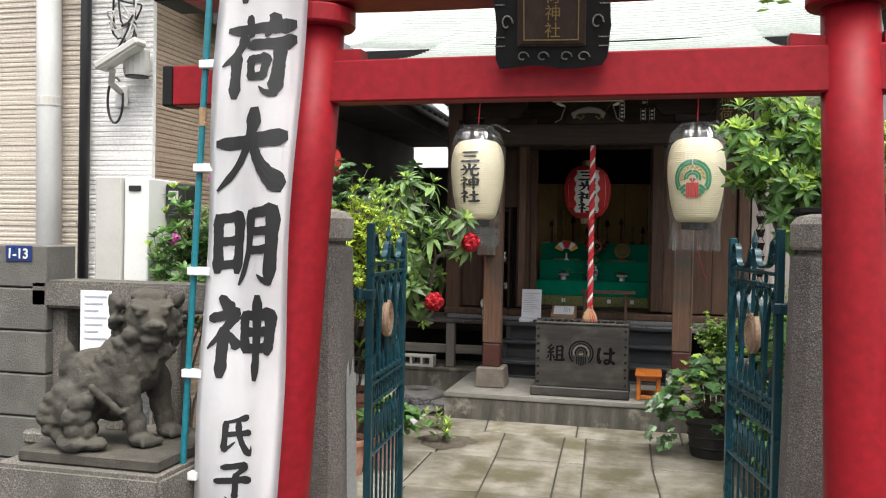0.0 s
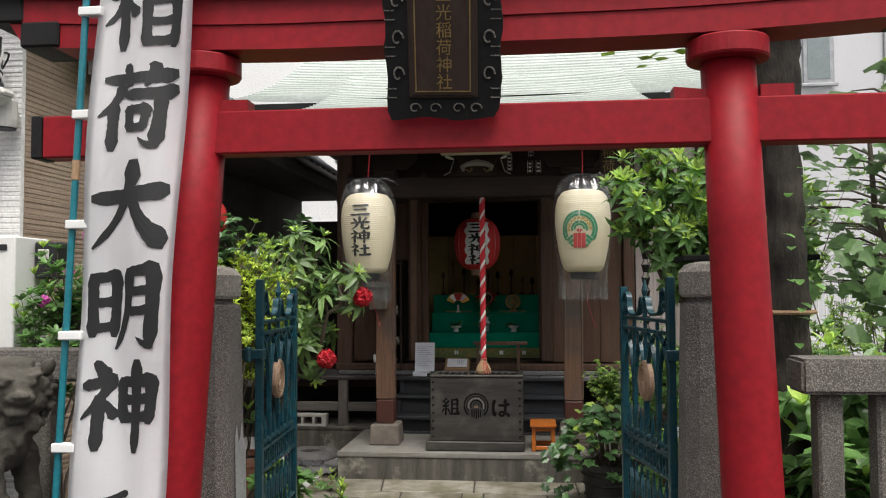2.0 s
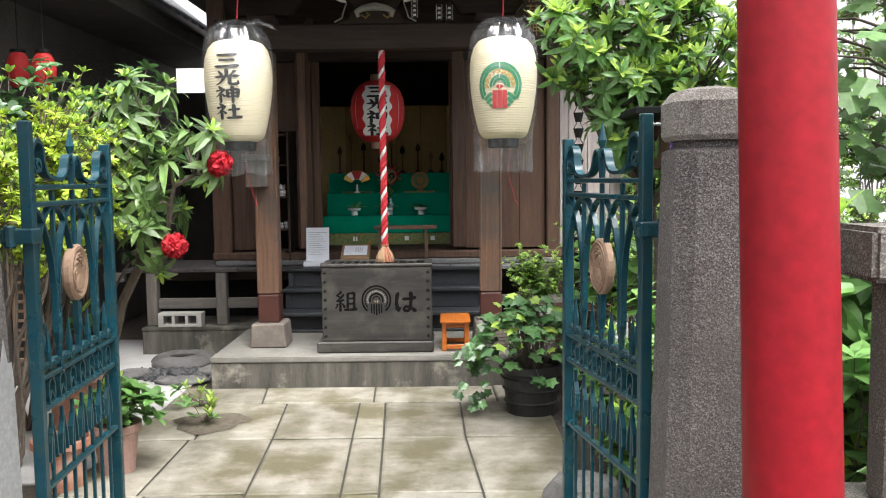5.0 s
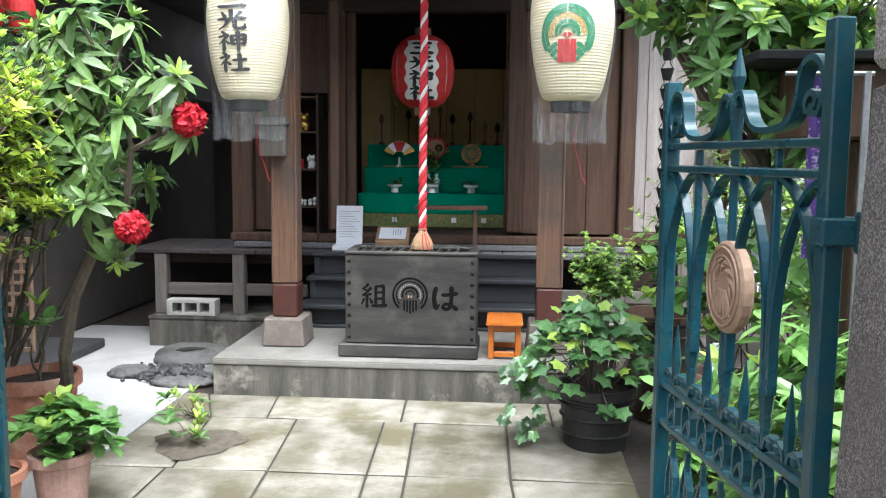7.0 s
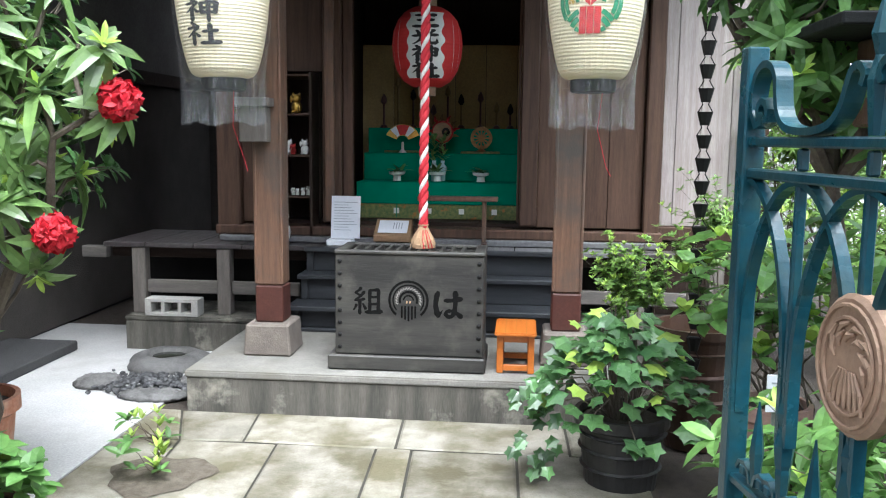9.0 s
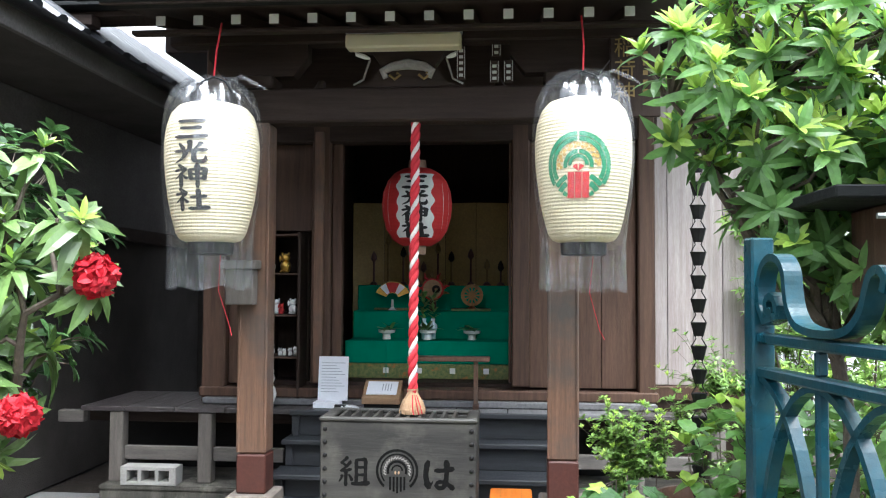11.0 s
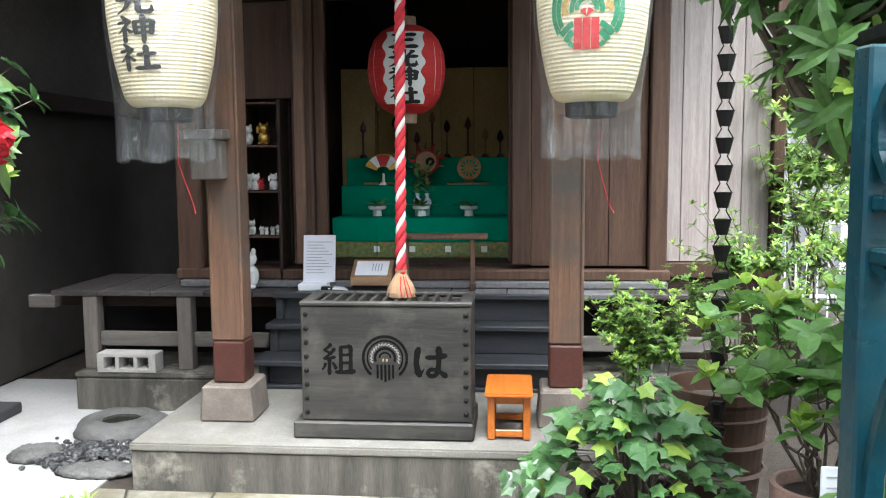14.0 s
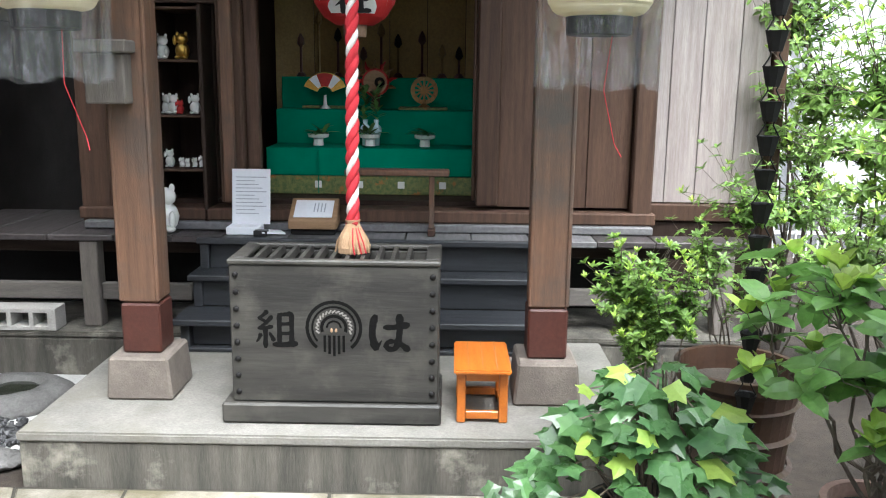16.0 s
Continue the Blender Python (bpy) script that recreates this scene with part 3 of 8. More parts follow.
# ---- setting: ground, walls and neighbouring houses ----
ground = solid("ground", box(-300, 300, -300, 300, -0.5, -0.03, 0), ASPHALT, "dark grey asphalt ground of the street", "ground", kind="structure")
yard = solid("ground_yard", box(-3.0, 4.5, 3.2, 12.5, -0.029, -0.012, 0), SOIL, "dark bare soil of the shrine garden", "ground", kind="structure")
yard_c = solid("ground_concrete", box(-3.0, -1.452, 5.6, 9.4, -0.011, -0.002, 0), CONCRETE_YARD, "pale smooth concrete strip beside the shrine", "ground", kind="structure")


def siding(name, x0, x1, y0, y1, z0, z1, material, label, step=0.045, face="y"):
    """A wall clad with thin horizontal ribs."""
    bm = box(x0, x1, y0, y1, z0, z1, 0)
    r = random.Random(7)
    z = z0
    while z < z1 - step:
        h = step * r.uniform(0.4, 0.8)
        d = r.uniform(0.002, 0.0055)
        if face == "y":
            box(x0, x1, y0 - d, y0 + 0.002, z, z + h, 0.003, bm)
        else:
            box(x1 - 0.002, x1 + d, y0, y1, z, z + h, 0.003, bm)
        z += step * r.uniform(0.7, 1.2)
    return solid(name, bm, material, label, "wall", kind="structure")


# the neighbour's house at the street corner
siding("wall_beige", -5.5, -2.78, 4.6, 4.9, 0, 3.5, BEIGE_SIDING, "beige ribbed siding of the neighbouring house", 0.03)
siding("wall_white", -2.775, -2.34, 4.6, 4.63, 0, 3.3, WHITE_SIDING, "white ribbed siding on the corner of the neighbouring house", 0.03)
siding("wall_brown", -2.6, -2.345, 4.632, 6.6, 0, 3.2, BROWN_SIDING, "brown ribbed siding of the neighbouring house", 0.03, "x")
nr = thing("neighbour_roof", (-2.6, 5.5, 3.3), "dark tiled sloping roof of the neighbouring house", "roof")
part("roof_slab", prism([(-2.04, 3.21), (-6.0, 5.17), (-6.0, 5.24), (-2.04, 3.28)], 4.35, 6.6), TRIM_GREY, nr, "pale verge board")
for k in range(14):
    z = 3.29 + 0.14 * k
    part("tile_row", prism([(-2.02 - 0.28 * k, z - 0.005), (-2.32 - 0.28 * k, z + 0.145), (-2.32 - 0.28 * k, z + 0.185), (-2.02 - 0.28 * k, z + 0.045)], 4.3, 6.6), TILE_ROOF, nr)
part("verge_tile", tube([(-2.0, 4.32, 3.31), (-6.0, 4.32, 5.3)], 0.05, 8), TILE_ROOF, nr)
part("verge_gutter", tube([(-2.0, 4.36, 3.2), (-6.0, 4.36, 5.18)], 0.03, 8), BLACK_PLASTIC, nr)
# dark house along the side of the yard, its eave towards the shrine
solid("wall_dark", box(-3.4, -3.0, 6.61, 12.5, 0, 3.3, 0.01), DARK_WALL, "dark rough stucco side wall of the old house", "wall", kind="structure")
solid("wall_back", box(-3.4, 2.2, 12.502, 12.7, 0, 2.6, 0.01), DARK_WALL, "dark plain wall closing the yard", "wall", kind="structure")

old_house = thing("old_house_roof", (-2.3, 9, 2.9), "dark tiled eave of the old wooden house", "roof")
part("eave_board", box(-2.998, -2.192, 6.62, 12.4, 2.89, 2.925, 0.004), DARK_WALL, old_house, "dark soffit board")
part("fascia", box(-2.19, -2.154, 5.0, 12.4, 2.865, 3.03, 0.004), UPPER_WALL, old_house, "grey fascia board")
bm = bmesh.new()
for k in range(12):
    a0, a1 = math.pi + math.pi * k / 12, math.pi + math.pi * (k + 1) / 12
    vs = [bm.verts.new((-2.1 + 0.05 * math.cos(a), y, 3.01 + 0.05 * math.sin(a))) for a in (a0, a1) for y in (5.0, 12.4)]
    bm.faces.new((vs[0], vs[1], vs[3], vs[2]))
bmesh.ops.remove_doubles(bm, verts=bm.verts[:], dist=1e-4)
bmesh.ops.solidify(bm, geom=bm.faces[:], thickness=0.004)
part("gutter", bm, GUTTER, old_house, "black half-round gutter")
for k in range(28):
    y = 5.05 + k * 0.265
    bm = tube([(-2.11, y, 3.04), (-2.6, y, 3.4), (-3.2, y, 3.87)], 0.055, 8, squash=0.7)
    part("cover_tile", bm, TILE_ROOF, old_house)
    bm = prism([(-2.12, 3.04), (-3.2, 3.87), (-3.2, 3.83), (-2.12, 3.0)], y + 0.045, y + 0.22)
    part("pan_tile", bm, TILE_ROOF, old_house)
solid("shutter_beam", box(-2.998, -2.9, 6.7, 12.3, 1.9, 2.02, 0.006), DARK_BEAM, "dark horizontal beam on the old house wall", "beam")

solid("wall_plaster", box(-2.996, -2.97, 6.62, 12.38, 2.03, 2.885, 0.004), UPPER_WALL, "grey plastered upper wall of the old house", "wall", kind="structure")
solid("step_slab", box(-2.996, -2.5, 7.62, 8.62, -0.001, 0.065, 0.008), ASPHALT, "dark flat stone step against the old house", "step")
lt = thing("wooden_lattice", (-2.93, 8.1, 0), "orange-brown wooden lattice panel standing on the step by the old house", "lattice")
for x0, x1, z0, z1 in ((-2.99, -2.965, 0.067, 0.86), (-2.775, -2.75, 0.067, 0.86), (-2.964, -2.776, 0.835, 0.86), (-2.964, -2.776, 0.067, 0.1)):
    part("frame_bar", box(x0, x1, 8.1, 8.13, z0, z1, 0.003), MEDAL_WOOD, lt)
for k in range(9):
    part("slat", box(-2.964, -2.776, 8.108, 8.116, 0.16 + 0.075 * k, 0.185 + 0.075 * k, 0.002), MEDAL_WOOD, lt)
for k in range(2):
    part("slat", box(-2.91 + 0.07 * k, -2.885 + 0.07 * k, 8.117, 8.125, 0.101, 0.834, 0.002), MEDAL_WOOD, lt)

# ---- paving ----
pave = solid("pavement", box(-1.45, 1.05, 3.3, 7.49, -0.014, -0.009, 0), JOINT, "worn square stone paving with dirty joints", "pavement", kind="structure")
PAVERS = []


def paver(pts, h):
    own = bmesh.new()
    lo = [own.verts.new((x, y, -0.006)) for x, y in pts]
    cx, cy = sum(p[0] for p in pts) / len(pts), sum(p[1] for p in pts) / len(pts)
    mid = [own.verts.new((x, y, h - 0.006)) for x, y in pts]
    top = [own.verts.new((x + 0.01 * (1 if x < cx else -1), y + 0.01 * (1 if y < cy else -1), h)) for x, y in pts]
    own.faces.new(top)
    for a, b in ((lo, mid), (mid, top)):
        for k in range(len(pts)):
            j = (k + 1) % len(pts)
            own.faces.new((a[k], a[j], b[j], b[k]))
    bmesh.ops.recalc_face_normals(own, faces=own.faces[:])
    PAVERS.append(own)


def grid_row(xs0, xs1, y0, y1, gap=0.0065):
    """One row of slabs between two joint lines; the joints may run aslant."""
    r = random.Random(int(y0 * 1000))
    for (a0, b0), (a1, b1) in zip(zip(xs0, xs0[1:]), zip(xs1, xs1[1:])):
        t = r.uniform(-0.012, 0.012)
        paver([(a0 + gap, y0 + gap + t), (b0 - gap, y0 + gap - t), (b1 - gap, y1 - gap), (a1 + gap, y1 - gap)], r.uniform(-0.002, 0.004))


grid_row([-1.45, -1.14, -0.83, -0.09, 0.73, 1.05], [-1.45, -1.3, -0.88, -0.11, 0.72, 1.05], 7.05, 7.48)
grid_row([-1.45, -1.05, -0.605, -0.148, 0.03, 0.5, 1.05], [-1.45, -1.14, -0.66, -0.179, -0.011, 0.48, 1.05], 6.28, 7.05)
grid_row([-1.45, -1.07, -0.56, -0.11, 0.07, 0.56, 1.05], [-1.45, -1.08, -0.605, -0.148, 0.03, 0.5, 1.05], 5.42, 6.28)
grid_row([-1.45, -1.0, -0.52, -0.07, 0.11, 0.6, 1.05], [-1.45, -1.03, -0.56, -0.11, 0.07, 0.56, 1.05], 4.6, 5.42)
grid_row([-1.45, -0.95, -0.48, -0.04, 0.14, 0.62, 1.05], [-1.45, -1.0, -0.52, -0.07, 0.11, 0.6, 1.05], 3.85, 4.6)
grid_row([-1.45, -0.9, -0.45, 0.0, 0.5, 1.05], [-1.45, -0.95, -0.48, -0.02, 0.5, 1.05], 3.31, 3.85)

# ---- red gate (torii) ----
torii = thing("torii_gate", (0.18, 3.33, 0), "red painted wooden torii gate with black ends", "torii")
for bx, tx, k in ((-0.985, -0.81, 1.0), (1.165, 1.08, 0.92)):
    pts = [(bx + (tx - bx) * s, 3.33, 2.4 * s) for s in (0, 0.25, 0.5, 0.75, 1)]
    pl = part("pillar", tube(pts, [0.118 * k, 0.113 * k, 0.108 * k, 0.104 * k, 0.1 * k], 32), RED, torii, smooth=True)
    part("collar", lathe([(0.105, 2.375), (0.135, 2.38), (0.14, 2.388), (0.14, 2.445), (0.135, 2.451), (0.1, 2.454)], (tx, 3.33, 0), 32), RED, pl, smooth=False)
    part("base_ring", lathe([(0.15, 0), (0.16, 0.02), (0.16, 0.14), (0.14, 0.17)], (bx, 3.33, 0), 24), BLACK_PAINT, pl, "black painted base ring")
part("tie_beam", box(-1.41, 1.75, 3.28, 3.38, 2.09, 2.247, 0.006), RED, torii)
part("beam_end", box(-1.455, -1.412, 3.277, 3.383, 2.088, 2.249, 0.006), BLACK_PAINT, torii, "black painted beam end")
part("beam_end", box(1.752, 1.795, 3.277, 3.383, 2.088, 2.249, 0.006), BLACK_PAINT, torii, "black painted beam end")
for tx, sgn in ((-0.825, 1), (-0.825, -1), (1.09, -1), (1.09, 1)):
    x0, x1 = sorted((tx + sgn * 0.09, tx + sgn * 0.2))
    part("wedge", prism([(x0, 2.249), (x1, 2.249), (x1, 2.277 + (0.012 if sgn > 0 else 0)), (x0, 2.289)], 3.29, 3.37), RED, torii)


def lintel(z0, z1, dy, x0, x1, material, name, label=""):
    """A top beam that curves up towards its ends."""
    n = 28
    bm = bmesh.new()
    rings = []
    for k in range(n + 1):
        s = 2 * k / n - 1
        x = 0.14 + (x1 - x0) / 2 * s
        up = 0.015 + 0.045 * (max(0, abs(s) - 0.3) / 0.7) ** 1.8
        rings.append([bm.verts.new((x + 0.06 * s * (j in (2, 3)), 3.33 + yy, zz + up)) for j, (yy, zz) in enumerate(((-dy, z0), (dy, z0), (dy, z1), (-dy, z1)))])
    for a, b in zip(rings, rings[1:]):
        for j in range(4):
            bm.faces.new((a[j], a[(j + 1) % 4], b[(j + 1) % 4], b[j]))
    bm.faces.new(rings[0][::-1])
    bm.faces.new(rings[-1])
    bmesh.ops.recalc_face_normals(bm, faces=bm.faces[:])
    part(name, bm, material, torii, label)


lintel(2.44, 2.528, 0.092, -1.46, 1.74, RED, "lower_lintel")
lintel(2.53, 2.622, 0.1, -1.5, 1.78, RED, "upper_lintel")
lintel(2.624, 2.646, 0.13, -1.56, 1.84, BLACK_PAINT, "lintel_cap", "black painted cap board")
for sx in (-1, 1):
    for xa, xb, z0, z1, name in ((1.6, 1.74, 2.588, 2.706, "upper_lintel_end"), (1.46, 1.61, 2.492, 2.587, "lower_lintel_end")):
        part(name, box(min(0.14 + sx * xa, 0.14 + sx * xb), max(0.14 + sx * xa, 0.14 + sx * xb), 3.222, 3.438, z0, z1, 0.008), BLACK_PAINT, torii, "black painted lintel end")

# ---- stone gate pillars ----
def stone_pillar(x0, x1, y0, name="gate_pillar"):
    p = thing("stone_gate_pillar", ((x0 + x1) / 2, y0 + 0.14, 0), "brown speckled granite gate pillar with a chamfered cap", "pillar", "stone gate pillars")

    def ring(x0, x1, y0, y1, c):
        return [(x0 + c, y0), (x1 - c, y0), (x1, y0 + c), (x1, y1 - c), (x1 - c, y1), (x0 + c, y1), (x0, y1 - c), (x0, y0 + c)]

    def stack(levels):
        bm = bmesh.new()
        rows = []
        for z, g, c in levels:
            rows.append([bm.verts.new((x, y, z)) for x, y in ring(x0 - g, x1 + g, y0 - g, y0 + (x1 - x0) + g, c)])
        for a, b in zip(rows, rows[1:]):
            for k in range(8):
                bm.faces.new((a[k], a[(k + 1) % 8], b[(k + 1) % 8], b[k]))
        bm.faces.new(rows[0][::-1])
        bm.faces.new(rows[-1])
        return bm

    part("shaft", stack([(0, 0.035, 0.05), (0.8, 0.018, 0.048), (1.53, 0.0, 0.045), (1.54, -0.02, 0.04)]), GRANITE, p)
    part("neck", stack([(1.541, -0.025, 0.04), (1.558, -0.025, 0.04)]), GRANITE, p)
    part("cap", stack([(1.559, -0.006, 0.05), (1.572, 0.004, 0.055), (1.66, 0.006, 0.06), (1.69, -0.015, 0.06), (1.702, -0.06, 0.05)]), GRANITE_WORN, p, "paler weathered cap stone")
    return p


lp = stone_pillar(-1.11, -0.88, 3.76)
stone_pillar(1.005, 1.235, 3.76)
# thin whitish sheet over the left pillar's lower inner side
bm = bmesh.new()
vs = [bm.verts.new((-0.84 - 0.02 * z, 3.83 + 0.13 * (k / 6), z)) for z in (0.05, 0.9) for k in range(7)]
vs2 = [bm.verts.new((-0.86, 3.835 + 0.02 * k, 0.98 + 0.05 * math.sin(k * 2.0))) for k in range(7)]
for k in range(6):
    bm.faces.new((vs[k], vs[k + 1], vs[k + 8], vs[k + 7]))
    bm.faces.new((vs[k + 7], vs[k + 8], vs2[k + 1], vs2[k]))
bmesh.ops.solidify(bm, geom=bm.faces[:], thickness=0.004)
part("paint_smear", bm, PILLAR_WHITE, lp, "whitish patch on the lower inner side of the pillar")

# ---- stone fence ----
def fence(x0, x1, y, posts, cap_z, label):
    f = thing("stone_fence", ((x0 + x1) / 2, y + 0.08, 0), label, "fence")
    part("top_rail", box(x0, x1, y, y + 0.2, cap_z - 0.12, cap_z, 0.012, seg=2), RAILSTONE, f)
    part("base", box(x0, x1, y - 0.02, y + 0.22, 0, 0.65, 0.012), RAILSTONE, f)
    part("sill", box(x0, x1, y - 0.05, y + 0.24, 0.652, 0.71, 0.012), RAILSTONE, f)
    for px in posts:
        part("post", box(px, px + 0.085, y + 0.05, y + 0.145, 0.712, cap_z - 0.122, 0.01), RAILSTONE, f)


fence(1.31, 3.6, 3.35, [1.375 + 0.195 * k for k in range(11)], 1.35, "weathered stone fence with square posts beside the gate")
fence(-2.2, -1.25, 3.45, [-2.14, -1.86, -1.58, -1.34], 1.365, "weathered stone fence with square posts behind the lion")

# ---- concrete block gate post with the street number ----
bp = thing("block_pillar", (-2.28, 3.6, 0), "grey concrete block pillar at the street corner", "pillar")
for k in range(8):
    part("block", box(-2.46, -2.12, 3.45, 3.65, k * 0.19 + 0.002, k * 0.19 + 0.186, 0.006), BLOCKSTONE, bp)
bw = thing("block_wall", (-2.9, 3.55, 0), "low wall of grey concrete blocks along the street", "wall")
for k in range(8):
    for j in range(3):
        part("block", box(-3.7 + j * 0.41, -3.7 + j * 0.41 + 0.404, 3.48, 3.62, k * 0.19 + 0.002, k * 0.19 + 0.186, 0.006), BLOCKSTONE, bw)
plate = thing("street_number_plate", (-2.27, 3.44, 1.475), "small dark blue enamel plate with white numbers", "sign")
part("plate", box(-2.325, -2.19, 3.444, 3.4495, 1.445, 1.515, 0.002), BLUE_SIGN, plate)
part("writing", placed(letters("1-13", 0.062, 0.0008, 0.001), Matrix.Translation((-2.257, 3.4425, 1.48))), WHITE_PLASTIC, plate, "white numbers")

# ---- background buildings ----
def far_building(name, x0, x1, y, z1, wall, windows, label, depth=5.0, tiles=None):
    b = thing(name, ((x0 + x1) / 2, y, 0), label, "building")
    part("wall", box(x0, x1, y, y + depth, 0, z1, 0.02), wall, b)
    part("roof", box(x0 - 0.15, x1 + 0.15, y - 0.15, y + depth + 0.15, z1 + 0.002, z1 + 0.2, 0.02), TRIM_GREY, b)
    for wx, wz, w, h in windows:
        win = part("window", box(wx, wx + w, y - 0.05, y - 0.004, wz, wz + h, 0.01), STEEL, b, "metal window frame")
        part("pane", box(wx + 0.07, wx + w - 0.07, y - 0.058, y - 0.051, wz + 0.07, wz + h - 0.07, 0.004), GLASS_DARK, win)
        part("sill", box(wx - 0.05, wx + w + 0.05, y - 0.1, y - 0.052, wz - 0.06, wz - 0.002, 0.01), STEEL, win)
    if tiles:
        bm = bmesh.new()
        for j in range(int((z1 - 6) / 0.12)):
            x = x0 + 0.002 + (0.12 if j % 2 else 0)
            z = 6 + j * 0.12
            while x < x1 - 0.24:
                if not any(wx - 0.1 < x + 0.12 < wx + w + 0.1 and wz - 0.1 < z < wz + h + 0.05 for wx, wz, w, h in windows):
                    vs = [bm.verts.new(p) for p in ((x, y - 0.012, z), (x + 0.225, y - 0.012, z), (x + 0.225, y - 0.012, z + 0.108), (x, y - 0.012, z + 0.108))]
                    bm.faces.new(vs)
                x += 0.24
        part("wall_tiles", bm, tiles, b, "brown brick tiles", kind="stuff")
    return b


far_building("white_building", -16, -0.72, 20, 16, WHITE_WALL, [(-6.83, 9.45, 1.8, 0.83), (-12, 9.45, 1.8, 0.83)], "plain white apartment building behind the shrine")
far_building("brick_building", -0.6, 3.0, 20.3, 15, MORTAR, [(0.75, 9.4, 1.75, 0.9)], "brown tiled apartment building behind the shrine", tiles=BRICK_TILE)
far_building("grey_building", 4.6, 9, 15, 13, GREY_WALL, [(4.9, 5.0, 0.5, 1.0), (4.9, 6.6, 0.5, 1.0), (6.2, 5.0, 0.9, 1.0), (6.2, 6.6, 0.9, 1.0)], "pale grey building beyond the garden")
far_building("clad_house", -9, -4.45, 9.5, 9.5, BLUE_CLAD, [(-5.9, 5.0, 0.6, 0.7)], "blue-grey clad house behind the neighbour's roof", 1.2)
# added out of view behind the camera; its height limits light from the street
far_building("unseen_street_house", -9, 9, -11, 4.2, GREY_WALL, [(-4, 1.5, 1.2, 1.2), (0, 1.5, 1.2, 1.2), (4, 1.5, 1.2, 1.2)], "plain grey block added unseen behind the camera, limiting light from the street", 4)

# ---- shrine building ----
PX = -0.1
shrine = thing("shrine_building", (PX, 9, 0), "small dark old wooden shrine hall with a curved copper roof", "shrine")
plat = thing("concrete_platform", (PX, 8, 0), "worn concrete entrance platform with a stained front face", "platform")
part("slab_top", box(-1.29, 1.1, 7.49, 8.698, 0.175, 0.215, 0.008, seg=2), CONCRETE, plat)
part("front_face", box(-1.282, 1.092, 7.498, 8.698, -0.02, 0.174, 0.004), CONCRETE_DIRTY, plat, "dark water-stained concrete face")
base = thing("deck_footing", (PX, 9, 0), "grey concrete footing under the shrine deck", "footing")
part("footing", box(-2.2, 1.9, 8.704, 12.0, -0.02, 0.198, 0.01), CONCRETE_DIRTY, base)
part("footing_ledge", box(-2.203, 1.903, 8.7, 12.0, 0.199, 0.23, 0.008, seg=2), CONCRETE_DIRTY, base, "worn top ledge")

# front posts on stone plinths
for px in (-0.94, 0.735):
    sp = part("plinth", prism([(px - 0.138, 0.216), (px + 0.138, 0.216), (px + 0.122, 0.398), (px - 0.122, 0.398)], 7.82, 8.1, bevel=0.01), PLINTH_STONE, shrine, "square granite plinth")
    po = part("post", box(px - 0.078, px + 0.078, 7.885, 8.04, 0.611, 2.42, 0.012), POST_WOOD, shrine, "chamfered brown wooden post")
    part("painted_foot", box(px - 0.081, px + 0.081, 7.882, 8.043, 0.4, 0.61, 0.008), BROWN_PAINT, po, "red-brown painted post foot")
    for e in (-0.083, 0.065):
        part("corner_bead", box(px + e, px + e + 0.018, 7.879, 7.897, 0.62, 2.4, 0.005), POST_WOOD, po)
# box-shaped end cover on the post
bz = part("rail_bracket", box(-1.07, -0.915, 7.80, 7.884, 1.42, 1.61, 0.006), GREY_WOOD, shrine, "grey wooden bracket cover")
part("cap_board", box(-1.09, -0.895, 7.77, 7.884, 1.612, 1.66, 0.006), GREY_WOOD, bz)

# porch beam, brackets and carvings
part("porch_beam", box(-1.3, 1.1, 7.89, 8.03, 2.42, 2.61, 0.012), DARK_BEAM, shrine)
part("upper_beam", box(-1.45, 1.25, 7.9, 8.02, 2.86, 2.95, 0.01), DARK_BEAM, shrine)
for px in (-0.94, 0.735):
    part("bracket_arm", prism([(px - 0.28, 2.78), (px - 0.2, 2.68), (px + 0.2, 2.68), (px + 0.28, 2.78), (px + 0.28, 2.858), (px - 0.28, 2.858)], 7.91, 8.01), DARK_BEAM, shrine)
    part("bearing_block", box(px - 0.1, px + 0.1, 7.86, 8.06, 2.612, 2.68, 0.01), DARK_BEAM, shrine)
    for s in (-1, 1):
        part("beam_nose", tube([(px + s * 0.08, 7.96, 2.53), (px + s * 0.25, 7.96, 2.55), (px + s * 0.34, 7.96, 2.6), (px + s * 0.35, 7.96, 2.66)], [0.06, 0.055, 0.04, 0.02], 8), DARK_BEAM, shrine)
# frog-leg strut with cloud carving
ks = part("frog_leg_strut", prism([(-0.38, 2.612), (-0.3, 2.64), (-0.25, 2.73), (-0.3, 2.8), (-0.36, 2.82), (-0.33, 2.85), (0.13, 2.85), (0.16, 2.82), (0.1, 2.8), (0.05, 2.73), (0.1, 2.64), (0.18, 2.612)], 7.9, 7.98), DARK_BEAM, shrine, "carved frog-leg strut")
for s in (-1, 1):
    cx = -0.1 + s * 0.21
    part("white_leaf", tube([(cx, 7.892, 2.765), (cx + s * 0.03, 7.89, 2.775), (cx + s * 0.07, 7.888, 2.79), (cx + s * 0.085, 7.887, 2.825)], [0.006, 0.014, 0.014, 0.004], 6), WHITE_PLASTIC, ks, "white painted leaf tip")
    part("leg_edge", tube([(cx, 7.894, 2.76), (cx + s * 0.02, 7.894, 2.7), (cx + s * 0.035, 7.894, 2.65), (cx + s * 0.09, 7.894, 2.622)], 0.006, 6), TRIM_GREY, ks)
